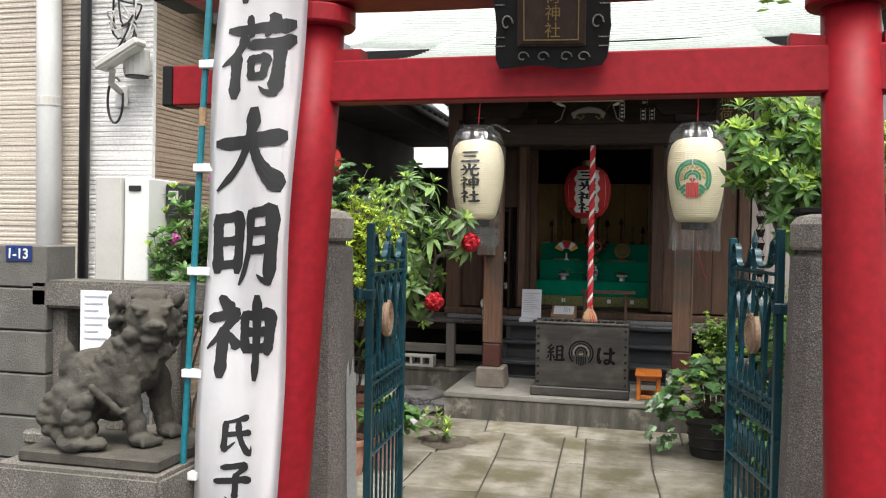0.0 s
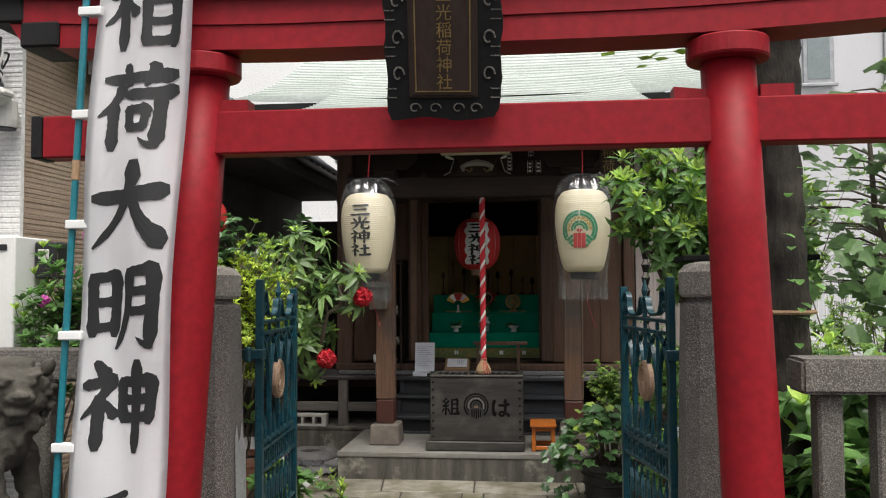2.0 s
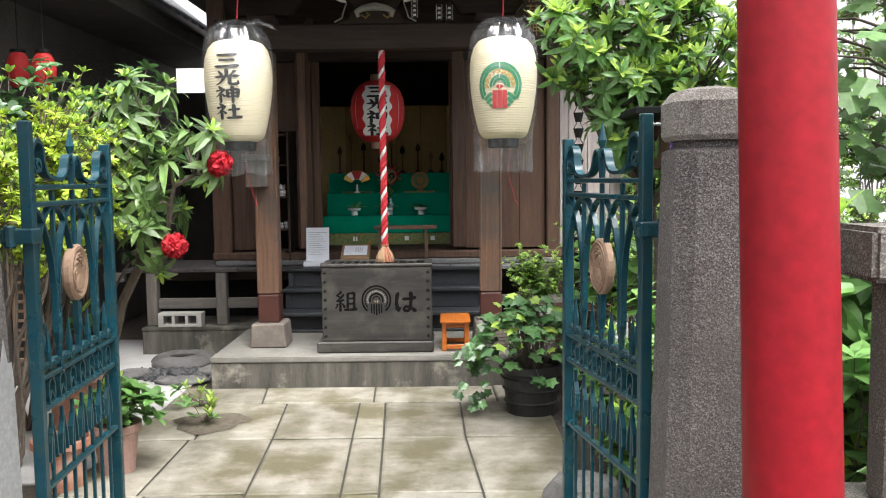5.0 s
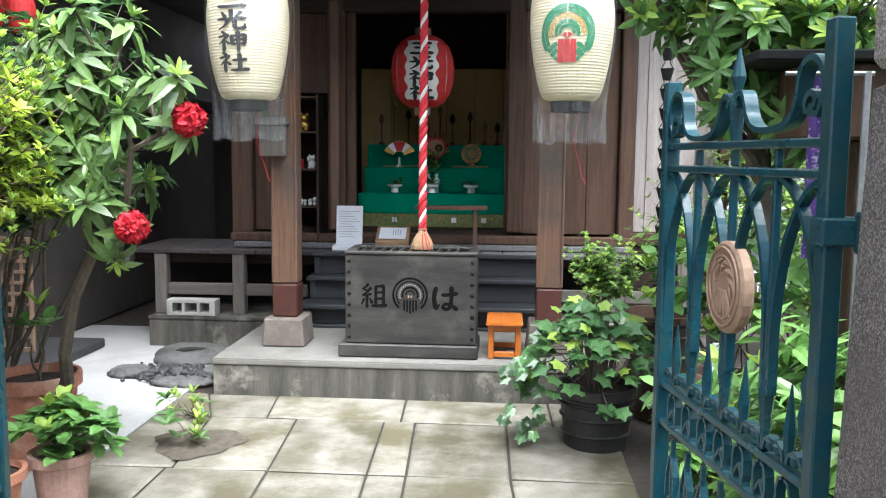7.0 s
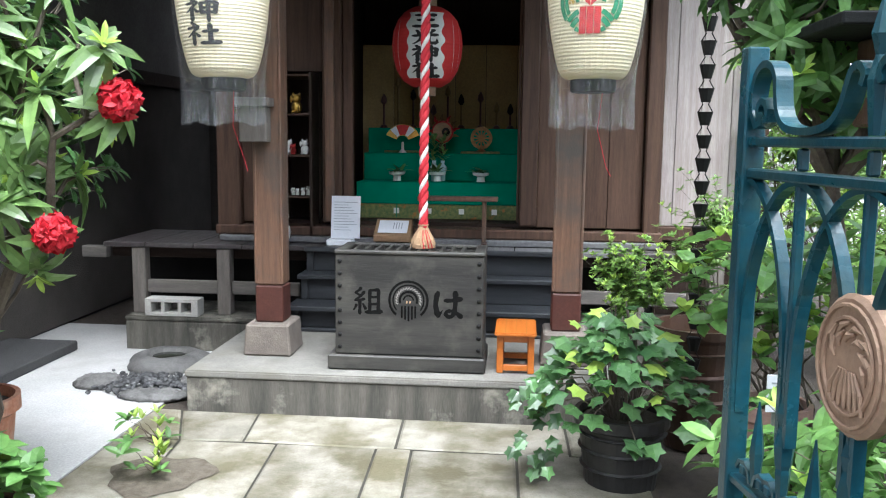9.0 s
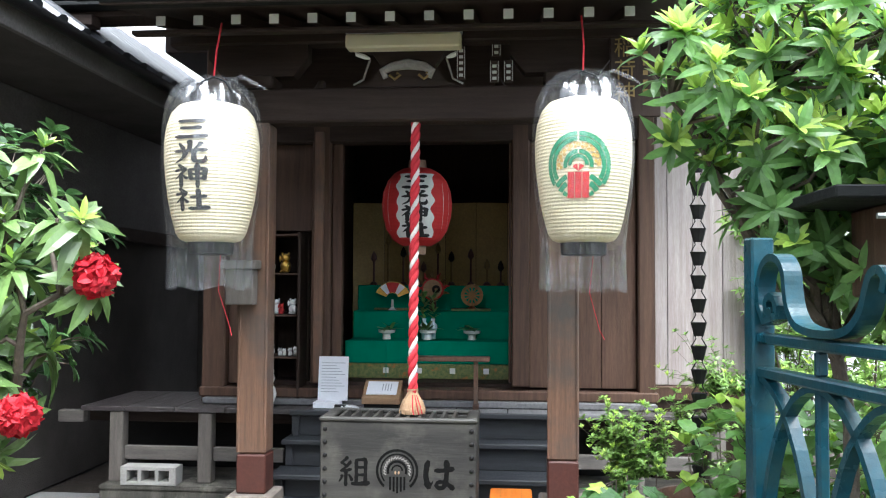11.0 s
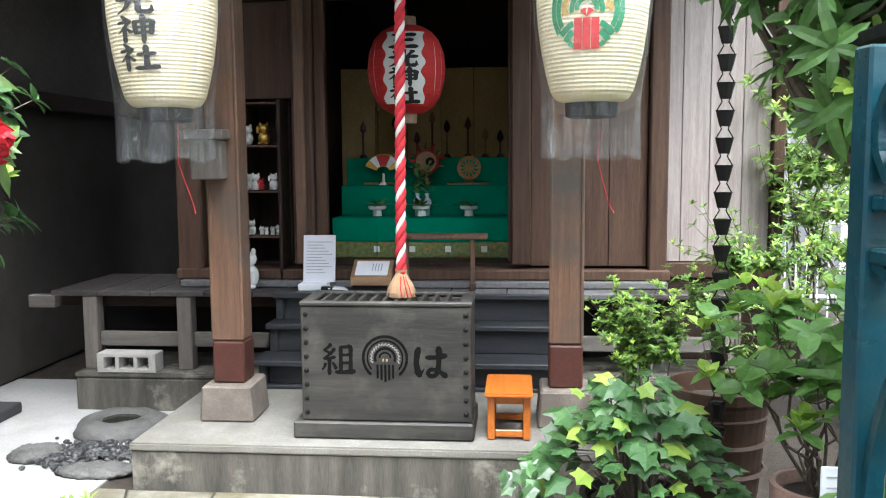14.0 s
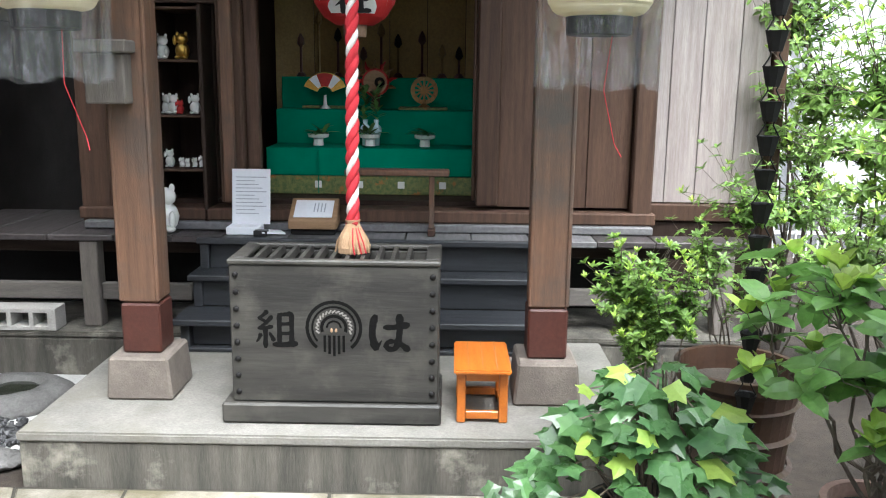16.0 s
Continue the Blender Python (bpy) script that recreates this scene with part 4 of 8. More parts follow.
part("cloud", tube([(-0.22, 7.885, 2.655), (-0.235, 7.88, 2.69), (-0.19, 7.88, 2.715), (-0.1, 7.88, 2.73), (-0.01, 7.88, 2.715), (0.03, 7.88, 2.69), (0.015, 7.885, 2.655)], [0.016, 0.024, 0.024, 0.03, 0.024, 0.024, 0.016], 8), TRIM_GREY, ks, "grey carved cloud")
for x in (-0.17, -0.01):
    part("cloud_curl", tube([(x - 0.03, 7.875, 2.67), (x, 7.872, 2.645), (x + 0.03, 7.875, 2.67), (x + 0.01, 7.872, 2.68)], 0.008, 6), DULL_GOLD, ks)

# eave: rafters with white-painted ends, boards, fascia
for k in range(13):
    x = -1.304 + k * (1.031 + 1.304) / 12
    rf = part("rafter", prism([(7.455, 2.83), (9.1, 3.2), (9.1, 3.255), (7.455, 2.882)], x - 0.026, x + 0.026, axis="x"), DARK_WOOD, shrine)
    part("white_end", box(x - 0.0245, x + 0.0245, 7.449, 7.4545, 2.832, 2.881, 0.002), WHITE_PLASTIC, rf, "white painted rafter end")
part("eave_board", prism([(7.2, 2.86), (9.1, 3.257), (9.1, 3.275), (7.2, 2.88)], -1.5, 1.3, axis="x"), DARK_WOOD, shrine)
part("eave_support", box(-1.48, 1.28, 7.5, 7.56, 2.806, 2.828, 0.004), DARK_BEAM, shrine)
part("fascia", prism([(7.1, 2.925), (7.22, 2.885), (7.24, 3.0), (7.1, 3.0)], -1.62, 1.4, axis="x"), ROOF_EDGE, shrine, "thick layered roof edge")
part("fascia_lower", box(-1.5, 1.3, 7.19, 7.3, 2.87, 2.93, 0.005), ROOF_EDGE, shrine)
for x0, x1 in ((-1.62, -1.5), (1.3, 1.4)):
    part("verge_board", prism([(7.13, 2.945), (8.9, 3.35), (8.9, 3.52), (7.13, 3.025)], x0 + 0.004, x1 - 0.004, axis="x"), ROOF_EDGE, shrine)

# main eaves that stand out at both sides
for x0, x1, s in ((-2.5, -1.45, -1), (1.25, 2.25, 1)):
    part("main_eave_edge", prism([(x0, 3.29 + (0.02 if s < 0 else 0)), (x1, 3.29 + (0.02 if s > 0 else 0)), (x1, 3.41), (x0, 3.41)], 8.3, 8.42), ROOF_EDGE, shrine)
    part("main_eave_soffit", box(x0 + 0.1, x1 - 0.05, 8.4, 8.62, 3.2, 3.235, 0.005), DARK_WOOD, shrine)
    xs = x0 + 0.12 if s < 0 else x1 - 0.2
    part("eave_beam_end", box(xs - 0.1 * (s < 0), xs + 0.25, 8.34, 8.46, 3.13, 3.2, 0.006), DARK_BEAM, shrine)
    part("eave_flashing", box(min(x0, x0 + 0.0) - (0.02 if s < 0 else -0.1), x1 - 0.1, 8.28, 8.6, 3.236, 3.262, 0.004), ROOF_EDGE, shrine, "dark metal flashing")


def roof_course(y0, z0, y1, z1, xl0, xr0, xl1, xr1):
    """One course of copper sheet; its lower edge stands proud of the course below."""
    n = 14
    bm = bmesh.new()
    rows = []
    for yy, zz, xl, xr in ((y0, z0 - 0.016, xl0, xr0), (y0, z0 + 0.014, xl0, xr0), (y1, z1, xl1, xr1)):
        row = []
        for k in range(n + 1):
            s = k / n
            row.append(bm.verts.new((xl + (xr - xl) * s, yy, zz + 0.05 * abs(2 * s - 1) ** 3 + random.uniform(-0.0015, 0.0015))))
        rows.append(row)
    for a, b in zip(rows, rows[1:]):
        for k in range(n):
            bm.faces.new((a[k], a[k + 1], b[k + 1], b[k]))
    return bm


roof = part("roof", box(-2.2, 2.0, 9.6, 11.2, 3.3, 3.5, 0.01), DARK_WOOD, shrine, "pale green-grey copper sheet roof")
N = 26
prof = [(8.3 + 2.1 * (k / N), 3.415 + 1.22 * (0.55 * (k / N) + 0.45 * (k / N) ** 2)) for k in range(N + 1)]
for k in range(N):
    (y0, z0), (y1, z1) = prof[k], prof[k + 1]
    a, b = k / N, (k + 1) / N
    part("sheet_course", roof_course(y0, z0, y1, z1, -2.5 + 0.4 * a, 2.25 - 0.3 * a, -2.5 + 0.4 * b, 2.25 - 0.3 * b), COPPER_ROOF, roof)
    part("back_course", roof_course(20.8 - y0, z0, 20.8 - y1, z1, -2.5 + 0.4 * a, 2.25 - 0.3 * a, -2.5 + 0.4 * b, 2.25 - 0.3 * b), COPPER_ROOF, roof)
M = 20
prof = [(7.1 + 2.0 * (k / M), 3.008 + 0.8 * (0.6 * (k / M) + 0.4 * (k / M) ** 2)) for k in range(M + 1)]
for k in range(M):
    (y0, z0), (y1, z1) = prof[k], prof[k + 1]
    part("sheet_course", roof_course(y0, z0, y1, z1, -1.62 + 0.1 * k / M, 1.4 - 0.1 * k / M, -1.62 + 0.1 * (k + 1) / M, 1.4 - 0.1 * (k + 1) / M), COPPER_ROOF, roof)
rg = part("ridge", box(-2.05, 1.9, 10.28, 10.52, 4.62, 4.86, 0.02), COPPER_ROOF, shrine, "boxed copper ridge")
part("ridge_cap", box(-2.15, 2.0, 10.24, 10.56, 4.862, 4.9, 0.01), ROOF_EDGE, rg)
for x in (-2.1, 1.95):
    part("ridge_end", lathe([(0.11, -0.12), (0.12, -0.1), (0.12, 0.12)], (0, 0, 0), 16), TRIM_GREY, rg).matrix_basis = Matrix.Translation(Vector((x, 10.22, 4.78)) - Vector((PX, 9, 0))) @ Matrix.Rotation(radians(90), 4, "X")

# hall: walls at the front, sides and back
for x0, x1 in ((-1.65, -1.49), (1.29, 1.4)):
    part("corner_post", box(x0, x1, 9.02, 9.18, 0.725, 3.2, 0.01), WALL_WOOD, shrine)
for x0, x1, y in ((-0.9, -0.77, 9.03), (0.44 + 0.02, 0.58, 9.03)):
    part("door_post", box(x0, x1, y, y + 0.15, 0.86, 2.62, 0.01), WALL_WOOD, shrine)
for x0, x1 in ((-0.768, -0.7), (0.44, 0.458)):
    part("door_jamb", box(x0, x1, 9.09, 9.16, 0.88, 2.5, 0.006), WALL_WOOD, shrine)
part("door_strip", box(-0.872, -0.81, 8.99, 9.028, 0.87, 2.57, 0.005), POST_WOOD, shrine, "pale worn strip on the door post")
part("ground_sill", box(-1.66, 1.42, 9.0, 9.2, 0.77, 0.835, 0.008), WALL_WOOD, shrine)
part("sill_board", box(-1.62, 1.4, 8.96, 9.2, 0.726, 0.768, 0.006), DECK_PALE, shrine)
part("lintel", box(-1.66, 1.42, 9.03, 9.17, 2.5, 2.66, 0.01), DARK_BEAM, shrine)
part("frieze", box(-1.66, 1.42, 9.06, 9.14, 2.662, 3.25, 0.006), DARK_BEAM, shrine)
x = 0.582
for w in (0.24, 0.235, 0.232):
    part("plank", box(x, x + w - 0.004, 9.08, 9.11, 0.852, 2.498, 0.003), WALL_WOOD, shrine)
    x += w
part("plank", box(-1.488, -1.25, 9.1, 9.13, 0.852, 2.498, 0.003), WALL_WOOD, shrine)
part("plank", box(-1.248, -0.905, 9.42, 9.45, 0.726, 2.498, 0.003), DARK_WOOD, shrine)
part("plank", box(-1.248, -0.902, 9.1, 9.13, 1.9, 2.498, 0.003), WALL_WOOD, shrine)
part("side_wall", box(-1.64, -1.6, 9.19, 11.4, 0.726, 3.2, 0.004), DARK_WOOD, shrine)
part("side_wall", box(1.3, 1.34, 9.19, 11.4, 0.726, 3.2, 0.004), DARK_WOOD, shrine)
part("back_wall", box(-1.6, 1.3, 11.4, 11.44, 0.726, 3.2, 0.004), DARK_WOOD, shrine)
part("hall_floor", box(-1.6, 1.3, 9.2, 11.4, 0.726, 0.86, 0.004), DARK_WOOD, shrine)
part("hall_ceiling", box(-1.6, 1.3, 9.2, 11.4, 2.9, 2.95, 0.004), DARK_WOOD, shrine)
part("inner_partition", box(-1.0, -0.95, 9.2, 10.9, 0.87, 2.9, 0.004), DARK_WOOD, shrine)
# pale plank annexe beside the hall
ann = thing("plank_annexe", (1.75, 9.4, 0), "grey weathered vertical plank wall beside the hall", "annexe")
x = 1.44
for w in (0.085, 0.17, 0.2, 0.17):
    part("plank", box(x, x + w - 0.004, 9.28, 9.31, 0.86, 3.1, 0.003), PALE_PLANK, ann)
    x += w
part("sill", box(1.42, 2.08, 9.24, 9.34, 0.76, 0.855, 0.006), WALL_WOOD, ann)
part("base", box(1.42, 2.07, 9.26, 9.33, 0.235, 0.755, 0.004), DARK_WOOD, ann)
part("corner_post", box(2.07, 2.14, 9.24, 9.34, 0.235, 3.1, 0.006), WALL_WOOD, ann)
part("body", box(1.44, 2.1, 9.35, 11.3, 0.235, 3.15, 0.006), DARK_WOOD, ann)

# deck
deck = thing("wooden_deck", (PX, 8.9, 0.23), "dark weathered wooden deck round the shrine hall", "deck")
x = -2.38
r = random.Random(3)
while x < 1.85:
    w = r.choice((0.3, 0.26, 0.34))
    y0 = 8.79 if not -1.0 < x < 0.75 else 8.78
    part("deck_board", box(x, min(x + w - 0.005, 1.86), y0, 9.6 if x < -1.7 else 8.985, 0.69, 0.722, 0.004), DECK_PALE if -1.0 < x < 0.75 else DECK_WOOD, deck)
    x += w
part("edge_beam", box(-2.4, 1.85, 8.95, 9.03, 0.6, 0.688, 0.006), DARK_BEAM, deck)
part("beam_nose", box(-2.58, -2.402, 8.87, 8.94, 0.6, 0.68, 0.006), GREY_RAIL, deck)
for px in (-2.185, -1.585, 1.2, 1.7):
    part("deck_post", box(px, px + 0.092, 8.8, 8.89, 0.231, 0.688, 0.006), GREY_WOOD, deck)
for x0, x1 in ((-2.092, -1.587), (-1.492, -1.02), (0.82, 1.198), (1.294, 1.698)):
    part("lower_rail", box(x0, x1, 8.83, 8.87, 0.37, 0.46, 0.005), GREY_RAIL, deck)
# near-black sheet across the gap under the deck, behind the posts
part("skirt", box(-2.3, 1.85, 9.3, 9.33, 0.231, 0.688, 0.004), BLACK_PAINT, deck, "near-black sheet set back under the deck")

# steps
steps = thing("wooden_steps", (PX, 8.6, 0.216), "blue-black painted wooden steps up to the deck", "steps")
for z, y0, xl, xr in ((0.385, 8.42, -1.0, 0.84), (0.555, 8.63, -0.98, 0.81)):
    part("tread", box(xl, xr, y0, y0 + 0.26, z - 0.032, z, 0.006), STEP_WOOD, steps)
part("top_tread", box(-0.96, 0.79, 8.74, 8.78, 0.69, 0.724, 0.006), STEP_WOOD, steps)
for z0, z1, y in ((0.24, 0.352, 8.5), (0.386, 0.522, 8.68), (0.556, 0.688, 8.8)):
    part("riser", box(-0.92, 0.76, y, y + 0.018, z0, z1, 0.003), STEP_WOOD, steps)
for x in (-0.97, 0.765):
    part("stringer", box(x, x + 0.045, 8.46, 8.62, 0.218, 0.352, 0.004), STEP_WOOD, steps)
    part("stringer", box(x + 0.01, x + 0.055, 8.66, 8.78, 0.386, 0.522, 0.004), STEP_WOOD, steps)
    part("stringer", box(x + 0.02, x + 0.065, 8.765, 8.8, 0.556, 0.688, 0.004), STEP_WOOD, steps)
part("foot_board", box(-0.98, 0.82, 8.45, 8.5, 0.217, 0.238, 0.004), STEP_WOOD, steps)

# ---- iron gate leaves, swung open ----
def gate_leaf(hinge, inner, group="iron gate leaves"):
    """A wrought iron leaf from its hinge post to its free end."""
    h, e = Vector((*hinge, 0)), Vector((*inner, 0))
    u = (e - h).normalized()
    L = (e - h).length
    g = thing("iron_gate_leaf", (h.x, h.y, 0.0), "blue-green painted wrought iron gate leaf standing open", "gate", group)

    def P(s, z, off=0.0):
        q = h + u * s
        return (q.x - u.y * off, q.y + u.x * off, z)

    def bar(s0, s1, z0, z1, d, name, label=""):
        bm = box(s0, s1, -d, d, z0, z1, 0.003)
        bm.transform(Matrix.Translation(h) @ Matrix.Rotation(math.atan2(u.y, u.x), 4, "Z"))
        return part(name, bm, IRON, g, label)

    def flat(pts, w, d, name, parent=None):
        """A flat iron band along points in the leaf's plane."""
        bm = bmesh.new()
        rows = []
        for i, (s, z) in enumerate(pts):
            a, b = pts[max(i - 1, 0)], pts[min(i + 1, len(pts) - 1)]
            t = Vector((b[0] - a[0], b[1] - a[1])).normalized()
            n = Vector((-t.y, t.x)) * w
            rows.append([bm.verts.new(P(s + n.x * i0, z + n.y * i0, d * j0)) for i0, j0 in ((-1, -1), (1, -1), (1, 1), (-1, 1))])
        for a, b in zip(rows, rows[1:]):
            for k in range(4):
                bm.faces.new((a[k], a[(k + 1) % 4], b[(k + 1) % 4], b[k]))
        bm.faces.new(rows[0][::-1])
        bm.faces.new(rows[-1])
        bmesh.ops.recalc_face_normals(bm, faces=bm.faces[:])
        return part(name, bm, IRON, parent or g)

    bar(-0.016, 0.016, 0.0, 1.644, 0.017, "hinge_post")
    bar(L - 0.015, L + 0.015, 0.04, 1.604, 0.018, "end_post")
    for z in (1.453, 1.402, 0.885, 0.79, 0.55, 0.1):
        bar(0.02, L - 0.014, z - 0.008, z + 0.008, 0.012, "rail")
    n = 4
    for k in range(1, n):
        s = L * k / n
        bar(s - 0.006, s + 0.006, 0.884 + 0.01, 1.393, 0.008, "bar")
        bar(s - 0.006, s + 0.006, 1.411, 1.444, 0.008, "short_bar")
    for k in range(1, 2 * n):
        s = L * k / (2 * n)
        bar(s - 0.006, s + 0.006, 0.109, 0.541, 0.006, "bar")
        bar(s - 0.006, s + 0.006, 0.559, 0.766, 0.006, "bar")
        tip = part("spear_tip", lathe([(0.007, 0.9), (0.012, 0.955), (0.009, 0.98), (0.0015, 1.04)], P(s, 0), 6), IRON, g)
        for sg in (-1, 1):
            c = [(s + sg * (0.006 + 0.026 * (1 - math.cos(a))), 0.9 + 0.028 * math.sin(a)) for a in (0, 0.7, 1.4, 2.1, 2.8)]
            flat(c, 0.0035, 0.009, "curl", tip)
            part("curl_knob", lathe([(0.003, -0.013), (0.013, -0.006), (0.013, 0.006), (0.003, 0.013)], P(s + sg * 0.03, 0.915), 8), IRON, tip)
        for sg in (-1, 1):
            c = [(s + sg * (0.004 + 0.02 * math.sin(q)), 0.872 - 0.075 * q / 3.0 + 0.012 * math.sin(2 * q)) for q in (0, 0.6, 1.2, 1.8, 2.4, 3.0)]
            flat(c, 0.0035, 0.009, "lower_curl", tip)
        flat([(s - 0.028, 0.78), (s - 0.018, 0.81), (s, 0.835), (s + 0.018, 0.81), (s + 0.028, 0.78)], 0.0035, 0.008, "small_arch")
        flat([(s - 0.026, 0.62), (s - 0.02, 0.68), (s, 0.73), (s + 0.02, 0.68), (s + 0.026, 0.62)], 0.0035, 0.008, "small_arch")
    # lancet arches that cross one another under the upper rail
    for k in range(n):
        a, b = L * k / n, L * (k + 1) / n
        for s0, s1 in ((a, b), (b, a)):
            pts = [(s0 + (s1 - s0) * (1 - math.cos(q * math.pi / 2)), 1.08 + 0.315 * math.sin(q * math.pi / 2)) for q in (i / 12 for i in range(13))]
            flat([(s0 + (0.012 if s1 > s0 else -0.012), 1.0)] + [(s + (0.012 if s1 > s0 else -0.012) * (1 - i / 13), z) for i, (s, z) in enumerate(pts)], 0.005, 0.009, "lancet_arch")
        part("leaf_drop", lathe([(0.002, 0.93), (0.013, 0.97), (0.016, 1.0), (0.01, 1.03), (0.014, 1.05), (0.008, 1.07)], P(L * (k + 0.0) / n + (0.035 if k == 0 else 0), 0), 6), IRON, g)
    # scrolls along the top
    m = L / 2
    S = m / 0.345
    curl = [(0.055 + 0.017 * math.cos(a) * q, 1.5 + 0.017 * math.sin(a) * q) for a, q in ((-0.6 - 0.7 * i, 0.35 + 0.1 * i) for i in range(10))]
    sweep = [(0.036, 1.478), (0.022, 1.5), (0.02, 1.53), (0.032, 1.558), (0.055, 1.572), (0.08, 1.568), (0.096, 1.55), (0.1, 1.525), (0.108, 1.498), (0.128, 1.477), (0.165, 1.469), (0.215, 1.469), (0.255, 1.478), (0.28, 1.5), (0.292, 1.527), (0.302, 1.545), (0.318, 1.55), (0.329, 1.538), (0.324, 1.524)]
    fine = []
    for a, b, c, d in zip(sweep, sweep[1:], sweep[2:], sweep[3:]):  # rounds the sweep
        for t in (0, 0.25, 0.5, 0.75):
            fine.append(tuple(0.5 * (2 * q + (u - p) * t + (2 * p - 5 * q + 4 * u - v) * t * t + (3 * q - p - 3 * u + v) * t ** 3) for p, q, u, v in zip(a, b, c, d)))
    for e in (0, 1):
        flat([((L - d * S) if e else d * S, z + (0.022 * (1 - d / 0.345) if not e else 0)) for d, z in curl + sweep[:1] + fine + sweep[-2:]], 0.0055, 0.0135, "top_scroll")
    part("finial", lathe([(0.01, 1.462), (0.016, 1.53), (0.008, 1.56), (0.015, 1.585), (0.002, 1.64)], P(m, 0), 8), IRON, g)
    # wooden medallion
    md = bmesh.new()
    rows = []
    for rr, off in ((0.0, -0.01), (0.06, -0.011), (0.066, -0.015), (0.078, -0.015), (0.084, -0.008), (0.084, 0.008), (0.078, 0.014), (0.0, 0.014)):
        rows.append([md.verts.new(P(m + rr * math.cos(a), 1.17 + rr * 1.12 * math.sin(a), off)) for a in (2 * math.pi * k / 24 for k in range(24))])
    for a, b in zip(rows, rows[1:]):
        for k in range(24):
            md.faces.new((a[k], a[(k + 1) % 24], b[(k + 1) % 24], b[k]))
    bmesh.ops.remove_doubles(md, verts=md.verts[:], dist=1e-5)
    bmesh.ops.recalc_face_normals(md, faces=md.faces[:])
    mo = part("medallion", md, MEDAL_WOOD, g, "round carved pale wooden medallion")
    for off in (-0.014, 0.016):
        for rr in (0.071, 0.056):
            part("relief_ring", tube([P(m + rr * math.cos(a), 1.17 + rr * 1.12 * math.sin(a), off) for a in (2 * math.pi * q / 24 for q in range(25))], 0.003, 5), MEDAL_WOOD, mo)
        for k in range(7):  # sheaf of stalks
            q = (k - 3) * 0.0115
            part("relief_stroke", tube([P(m + q * 1.15, 1.115, off), P(m + q, 1.14, off), P(m + q * 0.5, 1.165, off)], [0.003, 0.0042, 0.002], 6), MEDAL_WOOD, mo)
        for k in range(11):  # ears that bend over
            a = math.pi * (0.05 + 0.9 * k / 10)
            q = 0.03 + 0.012 * (k % 2)
            part("relief_stroke", tube([P(m + q * math.cos(a), 1.172 + q * math.sin(a), off), P(m + (q + 0.009) * math.cos(a + 0.25), 1.172 + (q + 0.009) * math.sin(a + 0.25), off), P(m + (q + 0.014) * math.cos(a + 0.6), 1.172 + (q + 0.014) * math.sin(a + 0.6), off)], [0.002, 0.0048, 0.002], 6), MEDAL_WOOD, mo)
    return g


for hx, ix in ((0.974, 0.85), (-0.81, -0.855)):
    gl = gate_leaf((hx, 4.0), (ix, 4.685))
    sg = 1 if hx > 0 else -1
    x0, x1 = sorted((hx - sg * 0.022, hx + sg * 0.075))
    part("hinge_band", box(x0, x1, 3.972, 4.028, 1.29, 1.335, 0.004), IRON, gl)
    part("hinge_eye", lathe([(0.014, 1.28), (0.017, 1.285), (0.017, 1.34), (0.014, 1.345)], (hx + sg * 0.045, 3.975, 0), 10), IRON, gl)

# ---- carved name plaque on the gate ----
plq = thing("shrine_plaque", (0.105, 3.15, 2.16), "dark carved wooden name plaque with a wavy frame", "plaque")
PM = Matrix.Translation((0.107, 3.145, 2.445)) @ Matrix.Rotation(radians(20), 4, "X") @ Matrix.Rotation(radians(1.5), 4, "Y")
outline = []
r = random.Random(5)
for k in range(64):
    a = 2 * math.pi * k / 64
    q = max(abs(math.cos(a)) / 0.197, abs(math.sin(a)) / 0.272)
    x, z = math.cos(a) / q, math.sin(a) / q
    wob = 1 + 0.022 * math.sin(8 * a) + r.uniform(-0.008, 0.008)
    outline.append((x * wob * (1.0 + 0.06 * z), z * wob))
part("frame", placed(prism(outline, -0.012, 0.03), PM), BLACK_PAINT, plq, "black carved wavy frame")
part("panel_border", placed(box(-0.118, 0.118, -0.022, -0.0125, -0.2, 0.2, 0.004), PM), DARK_WOOD, plq)
part("panel", placed(box(-0.108, 0.108, -0.026, -0.0225, -0.19, 0.19, 0.002), PM), DARK_WOOD, plq, "dark brown panel")
for x0, x1, z0, z1 in ((-0.095, 0.095, 0.174, 0.178), (-0.095, 0.095, -0.178, -0.174), (-0.095, -0.091, -0.174, 0.174), (0.091, 0.095, -0.174, 0.174)):
    part("gold_line", placed(box(x0, x1, -0.0285, -0.0262, z0, z1, 0), PM), DULL_GOLD, plq)
for k, ch in enumerate("三光稲荷神社"):
    part("character", placed(letters(ch, 0.056, 0.0008), PM @ Matrix.Translation((0.005, -0.0275, 0.142 - 0.057 * k))), DULL_GOLD, plq, "dull gold character")
for sx in (-1, 1):
    for z in (-0.12, 0.0, 0.12):
        pts = [(sx * 0.155 + 0.022 * math.cos(a) * (1 - a / 9), -0.016, z + 0.03 * math.sin(a) * (1 - a / 9)) for a in (0.6 * i for i in range(10))]
        part("carved_curl", placed(tube(pts, 0.0035, 5), PM), RAILSTONE, plq)
    for z in (-0.2, -0.17, -0.06, -0.03, 0.06, 0.09, 0.17):
        part("notch", placed(box(sx * 0.18 - 0.018, sx * 0.18 + 0.018, -0.0145, -0.0122, z, z + 0.004, 0), PM), RAILSTONE, plq)
